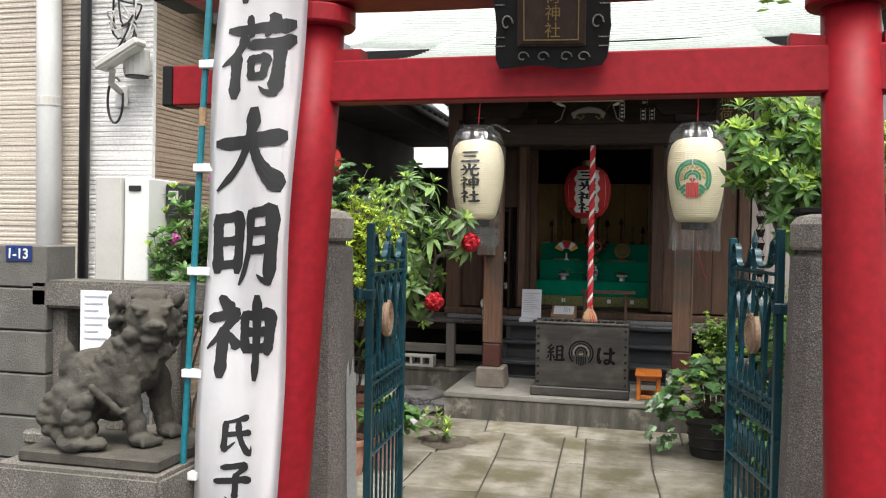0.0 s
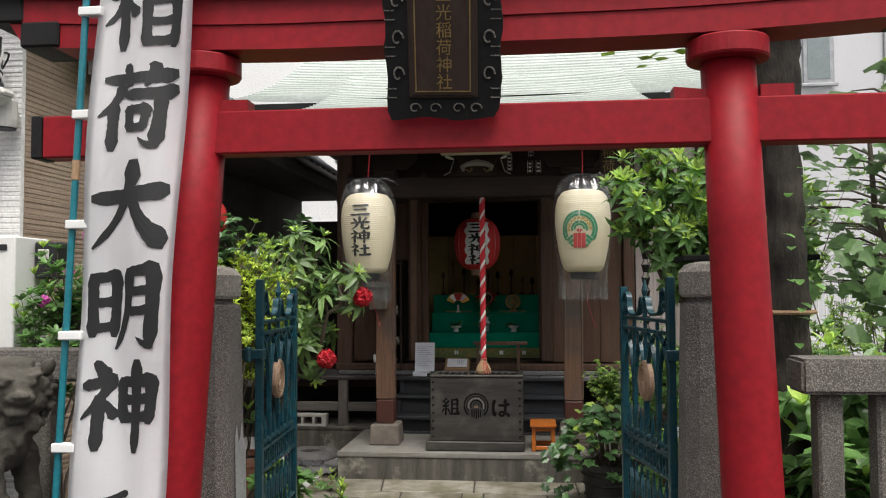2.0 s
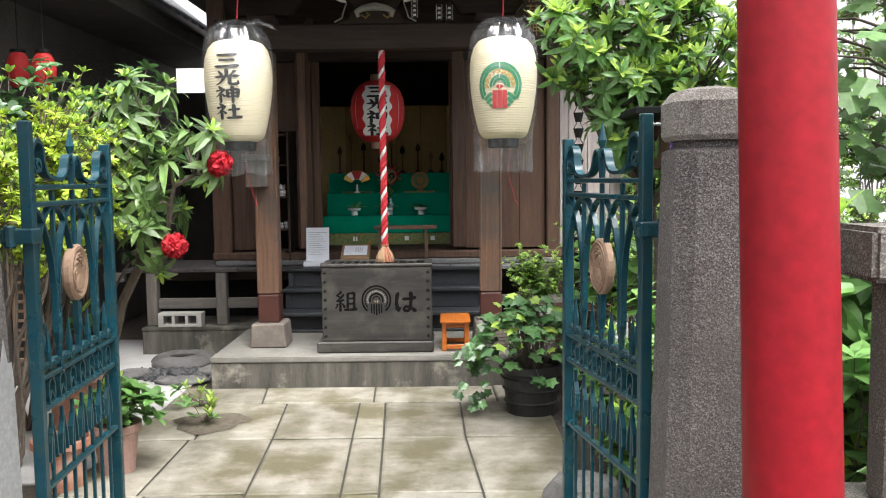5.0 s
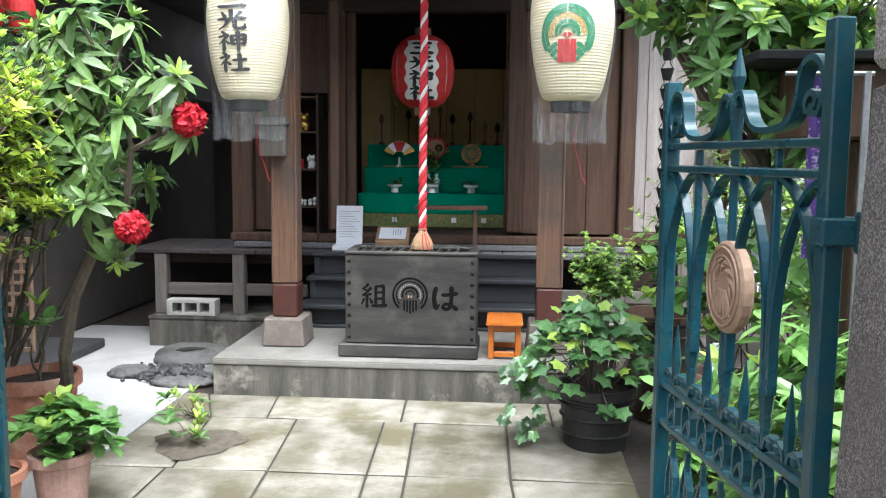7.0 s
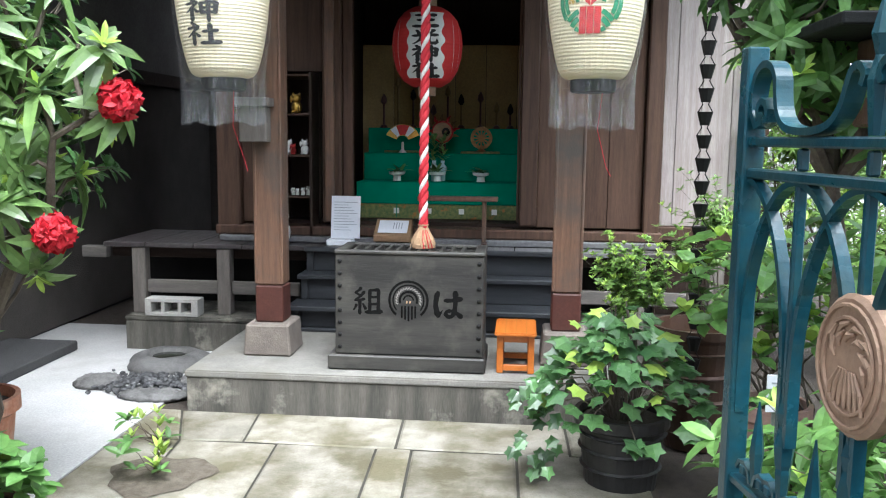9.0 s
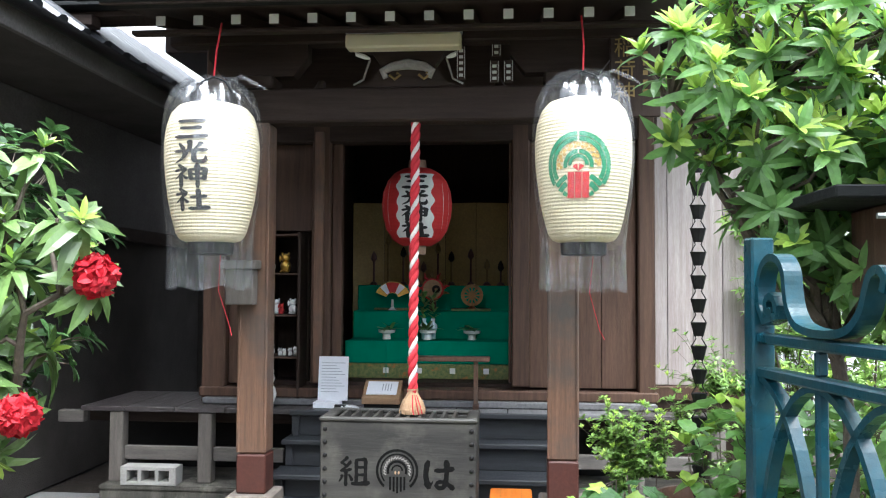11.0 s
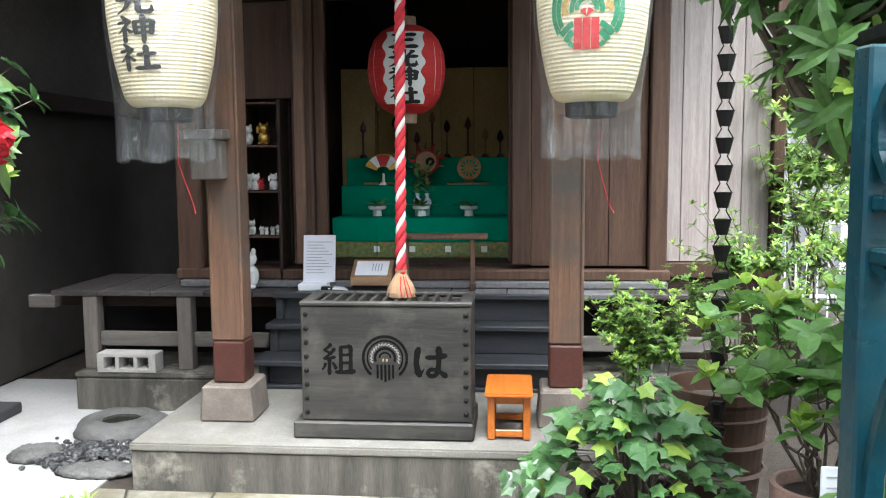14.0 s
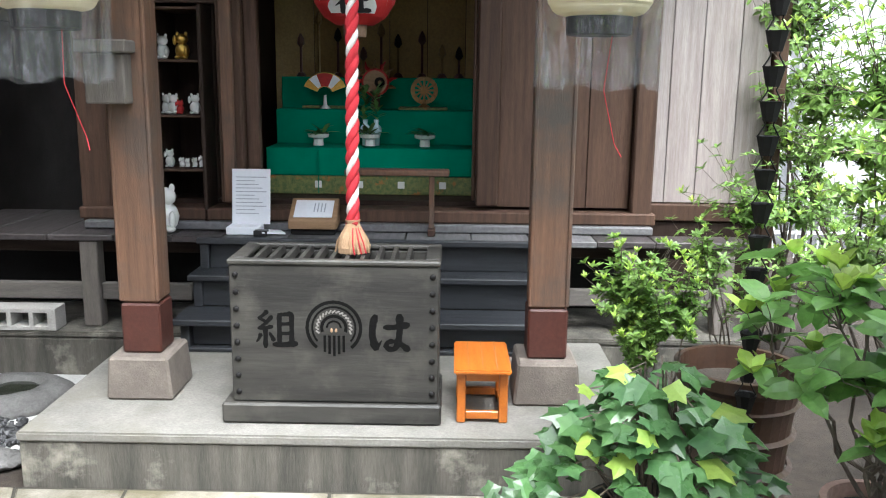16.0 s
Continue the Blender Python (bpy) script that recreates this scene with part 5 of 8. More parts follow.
for x in (-0.1, -0.03, 0.05, 0.11):
    pts = [(x + 0.022 * math.cos(a) * (1 - a / 9), -0.016, -0.235 + 0.02 * math.sin(a) * (1 - a / 9)) for a in (0.6 * i for i in range(10))]
    part("carved_curl", placed(tube(pts, 0.003, 5), PM), RAILSTONE, plq)
    part("notch", placed(box(x, x + 0.004, -0.0145, -0.0122, 0.245, 0.272, 0), PM), RAILSTONE, plq)
part("strut", tube([(0.105, 3.2, 2.55), (0.105, 3.24, 2.56)], 0.012, 6), STEEL, plq)

# ---- banner on its pole ----
ban = thing("banner_flag", (-1.3, 3.15, 0), "tall white cloth banner with black writing on a blue-green pole", "banner")


def ban_x(z):
    return -1.245 + (z - 0.57) * 0.049


def ban_pt(s, z):
    """A point of the cloth: s across from the pole side, z up."""
    y = 3.15 + 0.016 * math.sin(5.1 * z + 2.6 * s) + 0.012 * math.sin(11 * s + 2.3 * z)
    x = ban_x(z) + 0.02 + 0.345 * s + 0.012 * math.sin(2.4 * z + 1.0) * s
    return Vector((x, y, z))


bm = bmesh.new()
rows = [[bm.verts.new(ban_pt(i / 12, 0.42 + 3.13 * k / 70)) for i in range(13)] for k in range(71)]
for a, b in zip(rows, rows[1:]):
    for i in range(12):
        bm.faces.new((a[i], a[i + 1], b[i + 1], b[i]))
bmesh.ops.solidify(bm, geom=bm.faces[:], thickness=0.0012)
part("cloth", bm, CLOTH, ban, smooth=True)
part("pole", tube([(ban_x(z) - 0.035, 3.165, z) for z in (0, 0.57, 1.6, 2.6, 3.68)], 0.0125, 12), POLE, ban, smooth=True)
part("pole_joint", tube([(ban_x(2.0) - 0.035, 3.165, 1.99), (ban_x(2.06) - 0.035, 3.165, 2.06)], 0.0145, 12), STRAW, ban, "taped pole joint")
part("cross_bar", tube([(ban_x(3.58) - 0.06, 3.165, 3.585), (ban_x(3.58) + 0.39, 3.165, 3.585)], 0.008, 8), POLE, ban)
for z in (0.66, 1.05, 1.44, 1.83, 2.22, 2.59, 2.97, 3.35):
    part("clip", box(ban_x(z) - 0.052, ban_x(z) + 0.035, 3.14, 3.18, z - 0.016, z + 0.016, 0.004), WHITE_PLASTIC, ban, "white fabric loop")
for ch, z, size in (("三", 3.32, 0.31), ("光", 2.965, 0.31), ("稲", 2.605, 0.31), ("荷", 2.245, 0.31), ("大", 1.893, 0.31), ("明", 1.548, 0.31), ("神", 1.198, 0.31), ("氏", 0.83, 0.155), ("子", 0.655, 0.155)):
    def on_cloth(bm, z=z):
        for v in bm.verts:
            zz = z + v.co.z * 1.12
            p = ban_pt(0.49 + v.co.x / 0.345, zz)
            v.co = (p.x, p.y - 0.0025 + v.co.y, zz)
        return bm

    brushed(ch, size * 0.88, 1.7, 1.0, on_cloth, INK, ban, "bold black brush character")

# ---- guardian lion statue ----
def blobs(name, balls, material, label, category, voxel=0.011, rough=1.0):
    """One carved mesh grown from many overlapping rounded lumps."""
    bm = bmesh.new()
    for x, y, z, rx, ry, rz, tilt in balls:
        bmesh.ops.create_icosphere(bm, subdivisions=2, radius=1, matrix=Matrix.Translation((x, y, z)) @ Matrix.Rotation(tilt, 4, "Y") @ Matrix.Diagonal((rx, ry, rz, 1)))
    tmp = solid("tmp", bm, material)
    rm = tmp.modifiers.new("grow", "REMESH")
    rm.mode, rm.voxel_size = "VOXEL", voxel
    sm = tmp.modifiers.new("soft", "SMOOTH")
    sm.iterations = 2
    dg = bpy.context.evaluated_depsgraph_get()
    dg.update()
    me = bpy.data.meshes.new_from_object(tmp.evaluated_get(dg))
    bpy.data.objects.remove(tmp)
    me.name = name
    for v in me.vertices:
        v.co += v.normal * (0.010 * noise.noise(v.co * 38.0) + 0.005 * noise.noise(v.co * 90.0)) * (rough)
    me.polygons.foreach_set("use_smooth", [True] * len(me.polygons))
    return tagged(new(name, me), label, category)


r = random.Random(11)
LA, LZ = Vector((-1.575, 3.18, 0)), 0.752
LS, LD = Vector((0.84, 0.54, 0)), Vector((-0.54, 0.84, 0))
B = []


def lump(s, h, d, rx, ry, rz, tilt=0.0):
    """A lump of the statue: s along its side, h up, d away from the street."""
    q = LA + LS * (s - 0.25) + LD * d
    B.append((q.x, q.y, LZ + h, rx, ry, rz, tilt))


for v in ((0.18, 0.25, 0.02, 0.14, 0.11, 0.13, 0.5), (0.27, 0.3, 0, 0.12, 0.11, 0.15, 0.4), (0.33, 0.33, -0.01, 0.105, 0.1, 0.14), (0.1, 0.16, 0.02, 0.1, 0.11, 0.13), (0.24, 0.16, 0.03, 0.12, 0.07, 0.08)):
    lump(*v)
for s, h in ((0.12, 0.13), (0.11, 0.18), (0.145, 0.19), (0.09, 0.13), (0.135, 0.13), (0.1, 0.08), (0.15, 0.08)):  # haunch
    lump(s, h, -0.1, 0.034, 0.035, 0.036)
for v in ((0.17, 0.028, -0.1, 0.06, 0.04, 0.03), (0.1, 0.03, -0.09, 0.07, 0.045, 0.035), (0.1, 0.05, 0.1, 0.1, 0.05, 0.05)):
    lump(*v)
for s, h in ((0.0, 0.15), (0.02, 0.19), (0.03, 0.11), (0.015, 0.075), (0.045, 0.05), (0.05, 0.22), (-0.005, 0.12)):  # tail curls
    lump(s, h, -0.02, 0.03, 0.04, 0.032)
for v in ((0.075, 0.3, 0.02, 0.04, 0.04, 0.06, 0.2), (0.07, 0.35, 0.02, 0.03, 0.03, 0.05), (0.066, 0.385, 0.02, 0.014, 0.016, 0.035)):
    lump(*v)
for d, o in ((-0.07, 0.0), (0.07, 0.115)):  # forelegs
    lump(0.29 + o, 0.22, d, 0.055, 0.05, 0.09)
    lump(0.305 + o * 0.95, 0.15, d, 0.046, 0.043, 0.075)
    lump(0.325 + o * 0.9, 0.085, d, 0.042, 0.04, 0.065)
    lump(0.345 + o * 0.9, 0.03, d - 0.01, 0.055, 0.048, 0.03)
    for k in range(4):
        lump(0.355 + 0.018 * k + o * 0.9, 0.02, d - 0.05 + 0.012 * k, 0.013, 0.022, 0.02)
for v in ((0.37, 0.5, -0.07, 0.1, 0.09, 0.1), (0.31, 0.44, -0.09, 0.042, 0.05, 0.04), (0.43, 0.45, -0.09, 0.042, 0.05, 0.04), (0.385, 0.47, -0.145, 0.054, 0.042, 0.026), (0.388, 0.483, -0.18, 0.034, 0.02, 0.017), (0.375, 0.42, -0.135, 0.045, 0.036, 0.022), (0.37, 0.4, -0.115, 0.036, 0.03, 0.025)):
    lump(*v)
for s, t in ((0.33, 0.25), (0.425, -0.3)):  # eyes and brows
    lump(s, 0.545, -0.14, 0.042, 0.022, 0.013, t)
    lump(s, 0.523, -0.15, 0.017, 0.014, 0.013)
    lump(s, 0.56, -0.12, 0.04, 0.02, 0.012, t)
for v in ((0.365, 0.585, -0.06, 0.075, 0.065, 0.03), (0.245, 0.56, -0.05, 0.034, 0.025, 0.042, -0.5), (0.24, 0.53, -0.05, 0.025, 0.02, 0.04), (0.475, 0.565, -0.03, 0.026, 0.025, 0.042, 0.5)):
    lump(*v)
for k in range(95):  # curls of the mane round the face and down the neck
    a, q = r.uniform(0, 6.28), r.uniform(0.9, 1.15)
    s, h = 0.365 + 0.115 * q * math.cos(a), 0.465 + 0.13 * q * math.sin(a)
    if h < 0.56 and r.random() < 0.9:
        lump(s, h, r.uniform(-0.08, 0.05), 0.017, 0.026, 0.02, r.uniform(-1, 1))
for k in range(34):  # locks that fall on chest and back
    u = r.random()
    lump(0.27 - 0.14 * u + r.uniform(-0.02, 0.02), 0.4 - 0.16 * u + r.uniform(-0.02, 0.03), -0.1 + 0.05 * u, 0.03, 0.015, 0.012, 0.8)
    lump(0.3 + 0.15 * u, 0.37 + 0.03 * math.sin(9 * u) - 0.03 * r.random(), -0.1, 0.012, 0.014, 0.028, r.uniform(-0.3, 0.3))
for k in range(9):  # flame curl on the flank
    lump(0.17 + 0.012 * k, 0.24 - 0.012 * k, -0.12, 0.018, 0.014, 0.022 - 0.001 * k, -0.8)
lion = blobs("guardian_lion", B, LIONSTONE, "weathered carved stone guardian lion sitting on a pedestal", "statue", 0.0068, 0.35)
ped = thing("lion_pedestal", (-1.6, 3.2, 0), "grey granite pedestal under the stone lion", "pedestal")
part("plinth", box(-1.88, -1.28, 3.0, 3.38, 0.704, 0.752, 0.008), LIONSTONE, ped)
part("cap_block", box(-1.96, -1.24, 2.95, 3.4, 0.5, 0.702, 0.015, seg=2), RAILSTONE, ped)
part("lower_block", box(-1.92, -1.28, 2.98, 3.39, 0, 0.498, 0.012), RAILSTONE, ped)

# ---- neighbour's wall fittings ----
wp = thing("white_downpipe", (-2.95, 4.5, 0), "thick white plastic pipe along the siding", "pipe")
part("pipe", tube([(-2.93, 4.5, 0), (-2.96, 4.5, 3), (-2.99, 4.5, 7)], 0.068, 20), WHITE_PLASTIC, wp, smooth=True)
part("strap", lathe([(0.072, 2.3), (0.072, 2.35)], (-2.953, 4.5, 0), 20), GREY_PLASTIC, wp)
dp = thing("black_downpipe", (-2.72, 4.53, 0), "thin black rain pipe along the siding", "pipe")
part("pipe", tube([(-2.75, 4.54, 0), (-2.74, 4.54, 3.0), (-2.735, 4.54, 3.1)], 0.03, 14), BLACK_PLASTIC, dp, smooth=True)
part("elbow", tube([(-2.735, 4.54, 3.1), (-2.7, 4.54, 3.17), (-2.45, 4.54, 3.2), (-2.33, 4.5, 3.35)], 0.03, 14), BLACK_PLASTIC, dp, smooth=True)
for z in (1.6, 2.75):
    part("bracket", tube([(-2.735, 4.545, z), (-2.82, 4.58, z + 0.03)], 0.008, 6), STEEL, dp)
fl_ = thing("flood_light", (-2.45, 4.55, 2.5), "white flat wall lamp on an arm", "lamp")
part("arm", tube([(-2.53, 4.58, 2.38), (-2.53, 4.48, 2.42), (-2.48, 4.42, 2.48)], 0.018, 8), GREY_PLASTIC, fl_)
part("base", box(-2.57, -2.49, 4.57, 4.588, 2.3, 2.42, 0.005), WHITE_PLASTIC, fl_)
lampm = Matrix.Translation((-2.42, 4.4, 2.56)) @ Matrix.Rotation(radians(-28), 4, "Y")
part("head", placed(box(-0.15, 0.15, -0.05, 0.05, -0.022, 0.022, 0.01), lampm), GREY_PLASTIC, fl_)
part("lens", placed(box(-0.13, 0.13, -0.042, 0.042, -0.027, -0.023, 0.002), lampm), WHITE_PLASTIC, fl_)
wc = thing("wall_lamp", (-2.38, 4.52, 2.5), "grey round wall lamp with a dark underside", "lamp")
part("hood", lathe([(0.07, 2.46), (0.075, 2.5), (0.07, 2.6), (0.03, 2.63)], (-2.38, 4.5, 0), 16), GREY_PLASTIC, wc)
part("underside", lathe([(0.064, 2.452), (0.064, 2.459)], (-2.38, 4.5, 0), 16), BLACK_PLASTIC, wc)
cab = thing("service_cables", (-2.5, 4.55, 2.7), "tangle of black and grey service cables on the wall", "cable")
r = random.Random(21)
for k in range(7):
    pts = [(-2.6 + r.uniform(0, 0.25), 4.5 + r.uniform(-0.06, 0.06), 2.5 + r.uniform(0, 0.5)) for _ in range(6)]
    fine = []
    for a, b, c in zip(pts, pts[1:], pts[2:]):
        for s in (0, 0.25, 0.5, 0.75):
            a0, b0 = Vector(a).lerp(Vector(b), 0.5 + s / 2), Vector(b).lerp(Vector(c), s / 2)
            fine.append(a0.lerp(b0, s))
    part("cable", tube(fine, 0.006, 6), BLACK_PLASTIC if k % 3 else GREY_PLASTIC, cab)
part("loop", tube([(-2.53 + 0.05 * math.cos(a), 4.52, 2.33 + 0.13 * math.sin(a)) for a in (1.0 + 0.35 * i for i in range(17))], 0.007, 6), BLACK_PLASTIC, cab)
mb = thing("meter_cabinet", (-2.35, 4.4, 0), "pale beige tall utility cabinet against the house", "cabinet")
part("body", box(-2.46, -2.3, 4.25, 4.56, 0.9, 1.88, 0.008), GREY_PLASTIC, mb)
part("door", box(-2.295, -2.15, 4.27, 4.56, 0.9, 1.87, 0.006), WHITE_PLASTIC, mb, "white metal door")
part("vent", box(-2.265, -2.19, 4.262, 4.269, 1.8, 1.83, 0.003), BLACK_PLASTIC, mb)
mt = thing("electric_meter", (-2.1, 4.5, 1.75), "black electric meter box on the wall", "meter")
part("case", box(-2.145, -2.03, 4.42, 4.56, 1.66, 1.85, 0.01), BLACK_PLASTIC, mt)
part("dial", box(-2.12, -2.06, 4.412, 4.419, 1.76, 1.81, 0.003), GREY_PLASTIC, mt)
nt = thing("paper_notice", (-1.85, 3.44, 1.2), "laminated white paper notice hung on the stone fence", "notice")
part("sheet", box(-1.93, -1.78, 3.43, 3.434, 1.05, 1.33, 0), WHITE_PAPER, nt)
for k in range(7):
    part("text_line", box(-1.91, -1.8 - 0.02 * (k % 3), 3.428, 3.4295, 1.3 - 0.03 * k, 1.307 - 0.03 * k, 0), FADED_INK, nt)

# ---- paper lanterns in plastic bags ----
LANT = [(0.11, 1.732), (0.145, 1.742), (0.166, 1.775), (0.184, 1.84), (0.203, 1.93), (0.217, 2.03), (0.225, 2.12), (0.226, 2.2), (0.218, 2.28), (0.198, 2.345), (0.163, 2.388), (0.115, 2.402)]


def lant_r(z, prof):
    for (r0, z0), (r1, z1) in zip(prof, prof[1:]):
        if z0 <= z <= z1:
            s = (z - z0) / (z1 - z0)
            return r0 + (r1 - r0) * s
    return prof[0][0] if z < prof[0][1] else prof[-1][0]


def paper_body(prof, n):
    z0, z1 = prof[0][1], prof[-1][1]
    return [(lant_r(z0 + (z1 - z0) * k / n, prof) + (0.0011 if k % 2 else -0.0006), z0 + (z1 - z0) * k / n) for k in range(n + 1)]


TURNED = {0.8: -0.04, -0.99: -0.024, -0.19: 0.012}


def wrapped(bm, prof, cx, cy, z0, lift=0.005):
    """Lays a flat mesh round a lantern, facing the street."""
    for v in bm.verts:
        z = v.co.z + z0
        rr = lant_r(z, prof) + lift
        a = (v.co.x + TURNED[cx]) / rr
        v.co = (cx + rr * math.sin(a), cy - rr * math.cos(a), z)
    return bm


def arc(r0, r1, a0, a1, n=20, cx=0.0, cz=0.0):
    bm = bmesh.new()
    rows = [[bm.verts.new((cx + rr * math.cos(a), 0, cz + rr * math.sin(a))) for rr in (r0, r1)] for a in (radians(a0 + (a1 - a0) * k / n) for k in range(n + 1))]
    for a, b in zip(rows, rows[1:]):
        bm.faces.new((a[0], a[1], b[1], b[0]))
    return bm


def lantern(cx, cy, label):
    ln = thing("paper_lantern", (cx, cy, 1.72), label, "lantern", "lanterns before the shrine")
    part("paper", lathe(paper_body(LANT, 84), (cx, cy, 0), 40), PAPER, ln, smooth=False)
    part("lower_ring", lathe([(0.095, 1.672), (0.105, 1.677), (0.108, 1.731)], (cx, cy, 0), 28), BLACK_PAINT, ln, "black wooden ring")
    part("upper_ring", lathe([(0.114, 2.403), (0.106, 2.455), (0.088, 2.46)], (cx, cy, 0), 28), BLACK_PAINT, ln, "black wooden ring")
    part("handle", tube([(cx - 0.1, cy, 2.455), (cx - 0.06, cy, 2.52), (cx, cy, 2.545), (cx + 0.06, cy, 2.52), (cx + 0.1, cy, 2.455)], 0.006, 6), BLACK_PAINT, ln)
    part("cord", tube([(cx, cy, 2.545), (cx + 0.005, cy + 0.02, 2.68), (cx, cy + 0.1, 2.84)], 0.005, 6), ROPE_RED, ln, "red hanging cord")
    part("loose_cord", tube([(cx + 0.05, cy, 1.72), (cx + 0.03, cy + 0.03, 1.5), (cx + 0.08, cy + 0.06, 1.32), (cx + 0.1, cy + 0.03, 1.28)], 0.0016, 4), ROPE_RED, ln)
    r = random.Random(int(cx * 100))
    bag = bmesh.new()
    rows = []
    n = 72
    for z, rad, cr in ((2.53, 0.1, 0.3), (2.47, 0.17, 0.16), (2.4, 0.212, 0.06), (2.28, 0.236, 0.015), (2.1, 0.236, 0.012), (1.95, 0.225, 0.015), (1.82, 0.205, 0.04), (1.73, 0.192, 0.09), (1.63, 0.186, 0.13), (1.51, 0.184, 0.16)):
        rows.append([bag.verts.new((cx + (rad * (1 + cr * (0.6 * math.sin(11 * a + cx * 7) + 0.4 * math.sin(23 * a + 3 * z)))) * math.cos(a), cy + (rad * (1 + cr * (0.6 * math.sin(11 * a + cx * 7) + 0.4 * math.sin(23 * a + 3 * z)))) * math.sin(a), z + (0.012 * math.sin(5 * a) if z < 1.6 else 0))) for a in (2 * math.pi * k / n for k in range(n))])
    for a, b in zip(rows, rows[1:]):
        for k in range(n):
            bag.faces.new((a[k], b[k], b[(k + 1) % n], a[(k + 1) % n]))
    pb = part("plastic_bag", bag, FILM, ln, "clear crumpled plastic bag", smooth=True)
    pb.visible_shadow = False
    part("bag_tie", tube([(cx + 0.06, cy, 2.51), (cx + 0.14, cy - 0.02, 2.54), (cx + 0.22, cy - 0.03, 2.5), (cx + 0.27, cy - 0.03, 2.47)], [0.006, 0.012, 0.01, 0.004], 6), FILM, ln)
    return ln


l1 = lantern(-0.99, 7.36, "white paper lantern with black writing in a clear plastic bag")
for ch, z in zip("三光神社", (2.25, 2.14, 2.03, 1.922)):
    brushed(ch, 0.106, 1.55, 1.6, lambda bm, z=z: wrapped(bm, LANT, -0.99, 7.36, z, 0.0075), INK, l1, "black written character")
l2 = lantern(0.8, 7.36, "white paper lantern with a round green emblem in plastic")
EZ = 2.07
for r0, r1, a0, a1 in ((0.129, 0.15, -37, 88.5), (0.129, 0.15, 91.5, 217), (0.106, 0.126, -32, 88), (0.106, 0.126, 92, 212), (0.05, 0.068, -12, 87), (0.05, 0.068, 93, 192), (0.03, 0.046, -4, 184)):
    part("emblem_ring", wrapped(arc(r0, r1, a0, a1, 28), LANT, 0.8, 7.36, EZ), EMBLEM_GREEN, l2, "green emblem ring")
for k in range(9):
    a = radians(2 + 176 * k / 8)
    for q, rr, da in ((0.091, 0.0105, 0.0), (0.08, 0.008, 0.16), (0.098, 0.006, 0.17)):
        part("emblem_dot", wrapped(arc(0.0, rr, 0, 360, 9, q * math.cos(a + da), q * math.sin(a + da)), LANT, 0.8, 7.36, EZ), EMBLEM_GOLD, l2, "yellow petal")
for r0, r1, a0, a1 in ((0.056, 0.079, 142, 157), (0.084, 0.107, 123, 151), (0.112, 0.134, 115, 145)):
    for b0, b1 in ((a0, a1), (180 - a1, 180 - a0)):
        part("emblem_fan", wrapped(arc(r0, r1, b0, b1, 10, 0.0, -0.163), LANT, 0.8, 7.36, EZ), EMBLEM_GREEN, l2, "green hill stripe")
for x in (-0.033, 0.0, 0.033):
    own = bmesh.new()
    bmesh.ops.create_grid(own, x_segments=3, y_segments=6, size=0.5, matrix=Matrix.Translation((x, 0, -0.09)) @ Matrix.Rotation(radians(90), 4, "X") @ Matrix.Diagonal((0.03, 0.115, 1, 1)))
    part("emblem_bar", wrapped(own, LANT, 0.8, 7.36, EZ, 0.0058), EMBLEM_RED, l2, "red bar")
for a0, a1 in ((40, 82), (98, 140)):
    part("emblem_tip", wrapped(arc(0.0, 0.034, a0, a1, 5, 0.0, -0.03), LANT, 0.8, 7.36, EZ, 0.0058), EMBLEM_RED, l2, "red tip")

# ---- offering box ----
ob_ = thing("offering_box", (-0.105, 7.8, 0.216), "grey-black wooden offering box with carved characters", "offering box")
part("front", box(-0.5, 0.292, 7.62, 7.65, 0.3, 0.84, 0.006), BOX_WOOD, ob_)
part("back", box(-0.5, 0.292, 7.93, 7.96, 0.3, 0.84, 0.006), BOX_WOOD, ob_)
for x in (-0.5, 0.262):
    part("side", box(x, x + 0.03, 7.652, 7.928, 0.3, 0.84, 0.006), BOX_WOOD, ob_)
part("base", box(-0.54, 0.304, 7.6, 7.98, 0.218, 0.298, 0.008), BOX_WOOD, ob_)
part("inner_floor", box(-0.47, 0.26, 7.652, 7.928, 0.55, 0.57, 0), BLACK_PAINT, ob_)
part("top_rim", box(-0.505, 0.297, 7.612, 7.655, 0.841, 0.862, 0.006), BOX_WOOD, ob_)
part("top_rim", box(-0.505, 0.297, 7.925, 7.965, 0.841, 0.862, 0.006), BOX_WOOD, ob_)
for x in (-0.505, 0.237):
    part("top_rim", box(x, x + 0.06, 7.656, 7.924, 0.841, 0.862, 0.006), BOX_WOOD, ob_)
for k in range(11):
    x = -0.41 + k * 0.058
    part("slat", prism([(x - 0.012, 0.83), (x + 0.012, 0.83), (x + 0.008, 0.858), (x - 0.008, 0.858)], 7.657, 7.923), BOX_WOOD, ob_)
for x in (-0.475, 0.267):
    for k in range(8):
        own = bmesh.new()
        bmesh.ops.create_icosphere(own, subdivisions=1, radius=0.0135, matrix=Matrix.Translation((x, 7.618, 0.34 + 0.066 * k)) @ Matrix.Diagonal((1, 0.6, 1, 1)))
        part("stud", own, BLACK_PAINT, ob_, smooth=True)
for ch, size, x, z in (("組", 0.15, -0.325, 0.592), ("は", 0.155, 0.105, 0.582)):
    brushed(ch, size, 1.6, 1.0, lambda bm, x=x, z=z: placed(bm, Matrix.Translation((x, 7.618, z))), CARVED, ob_, "carved black character")
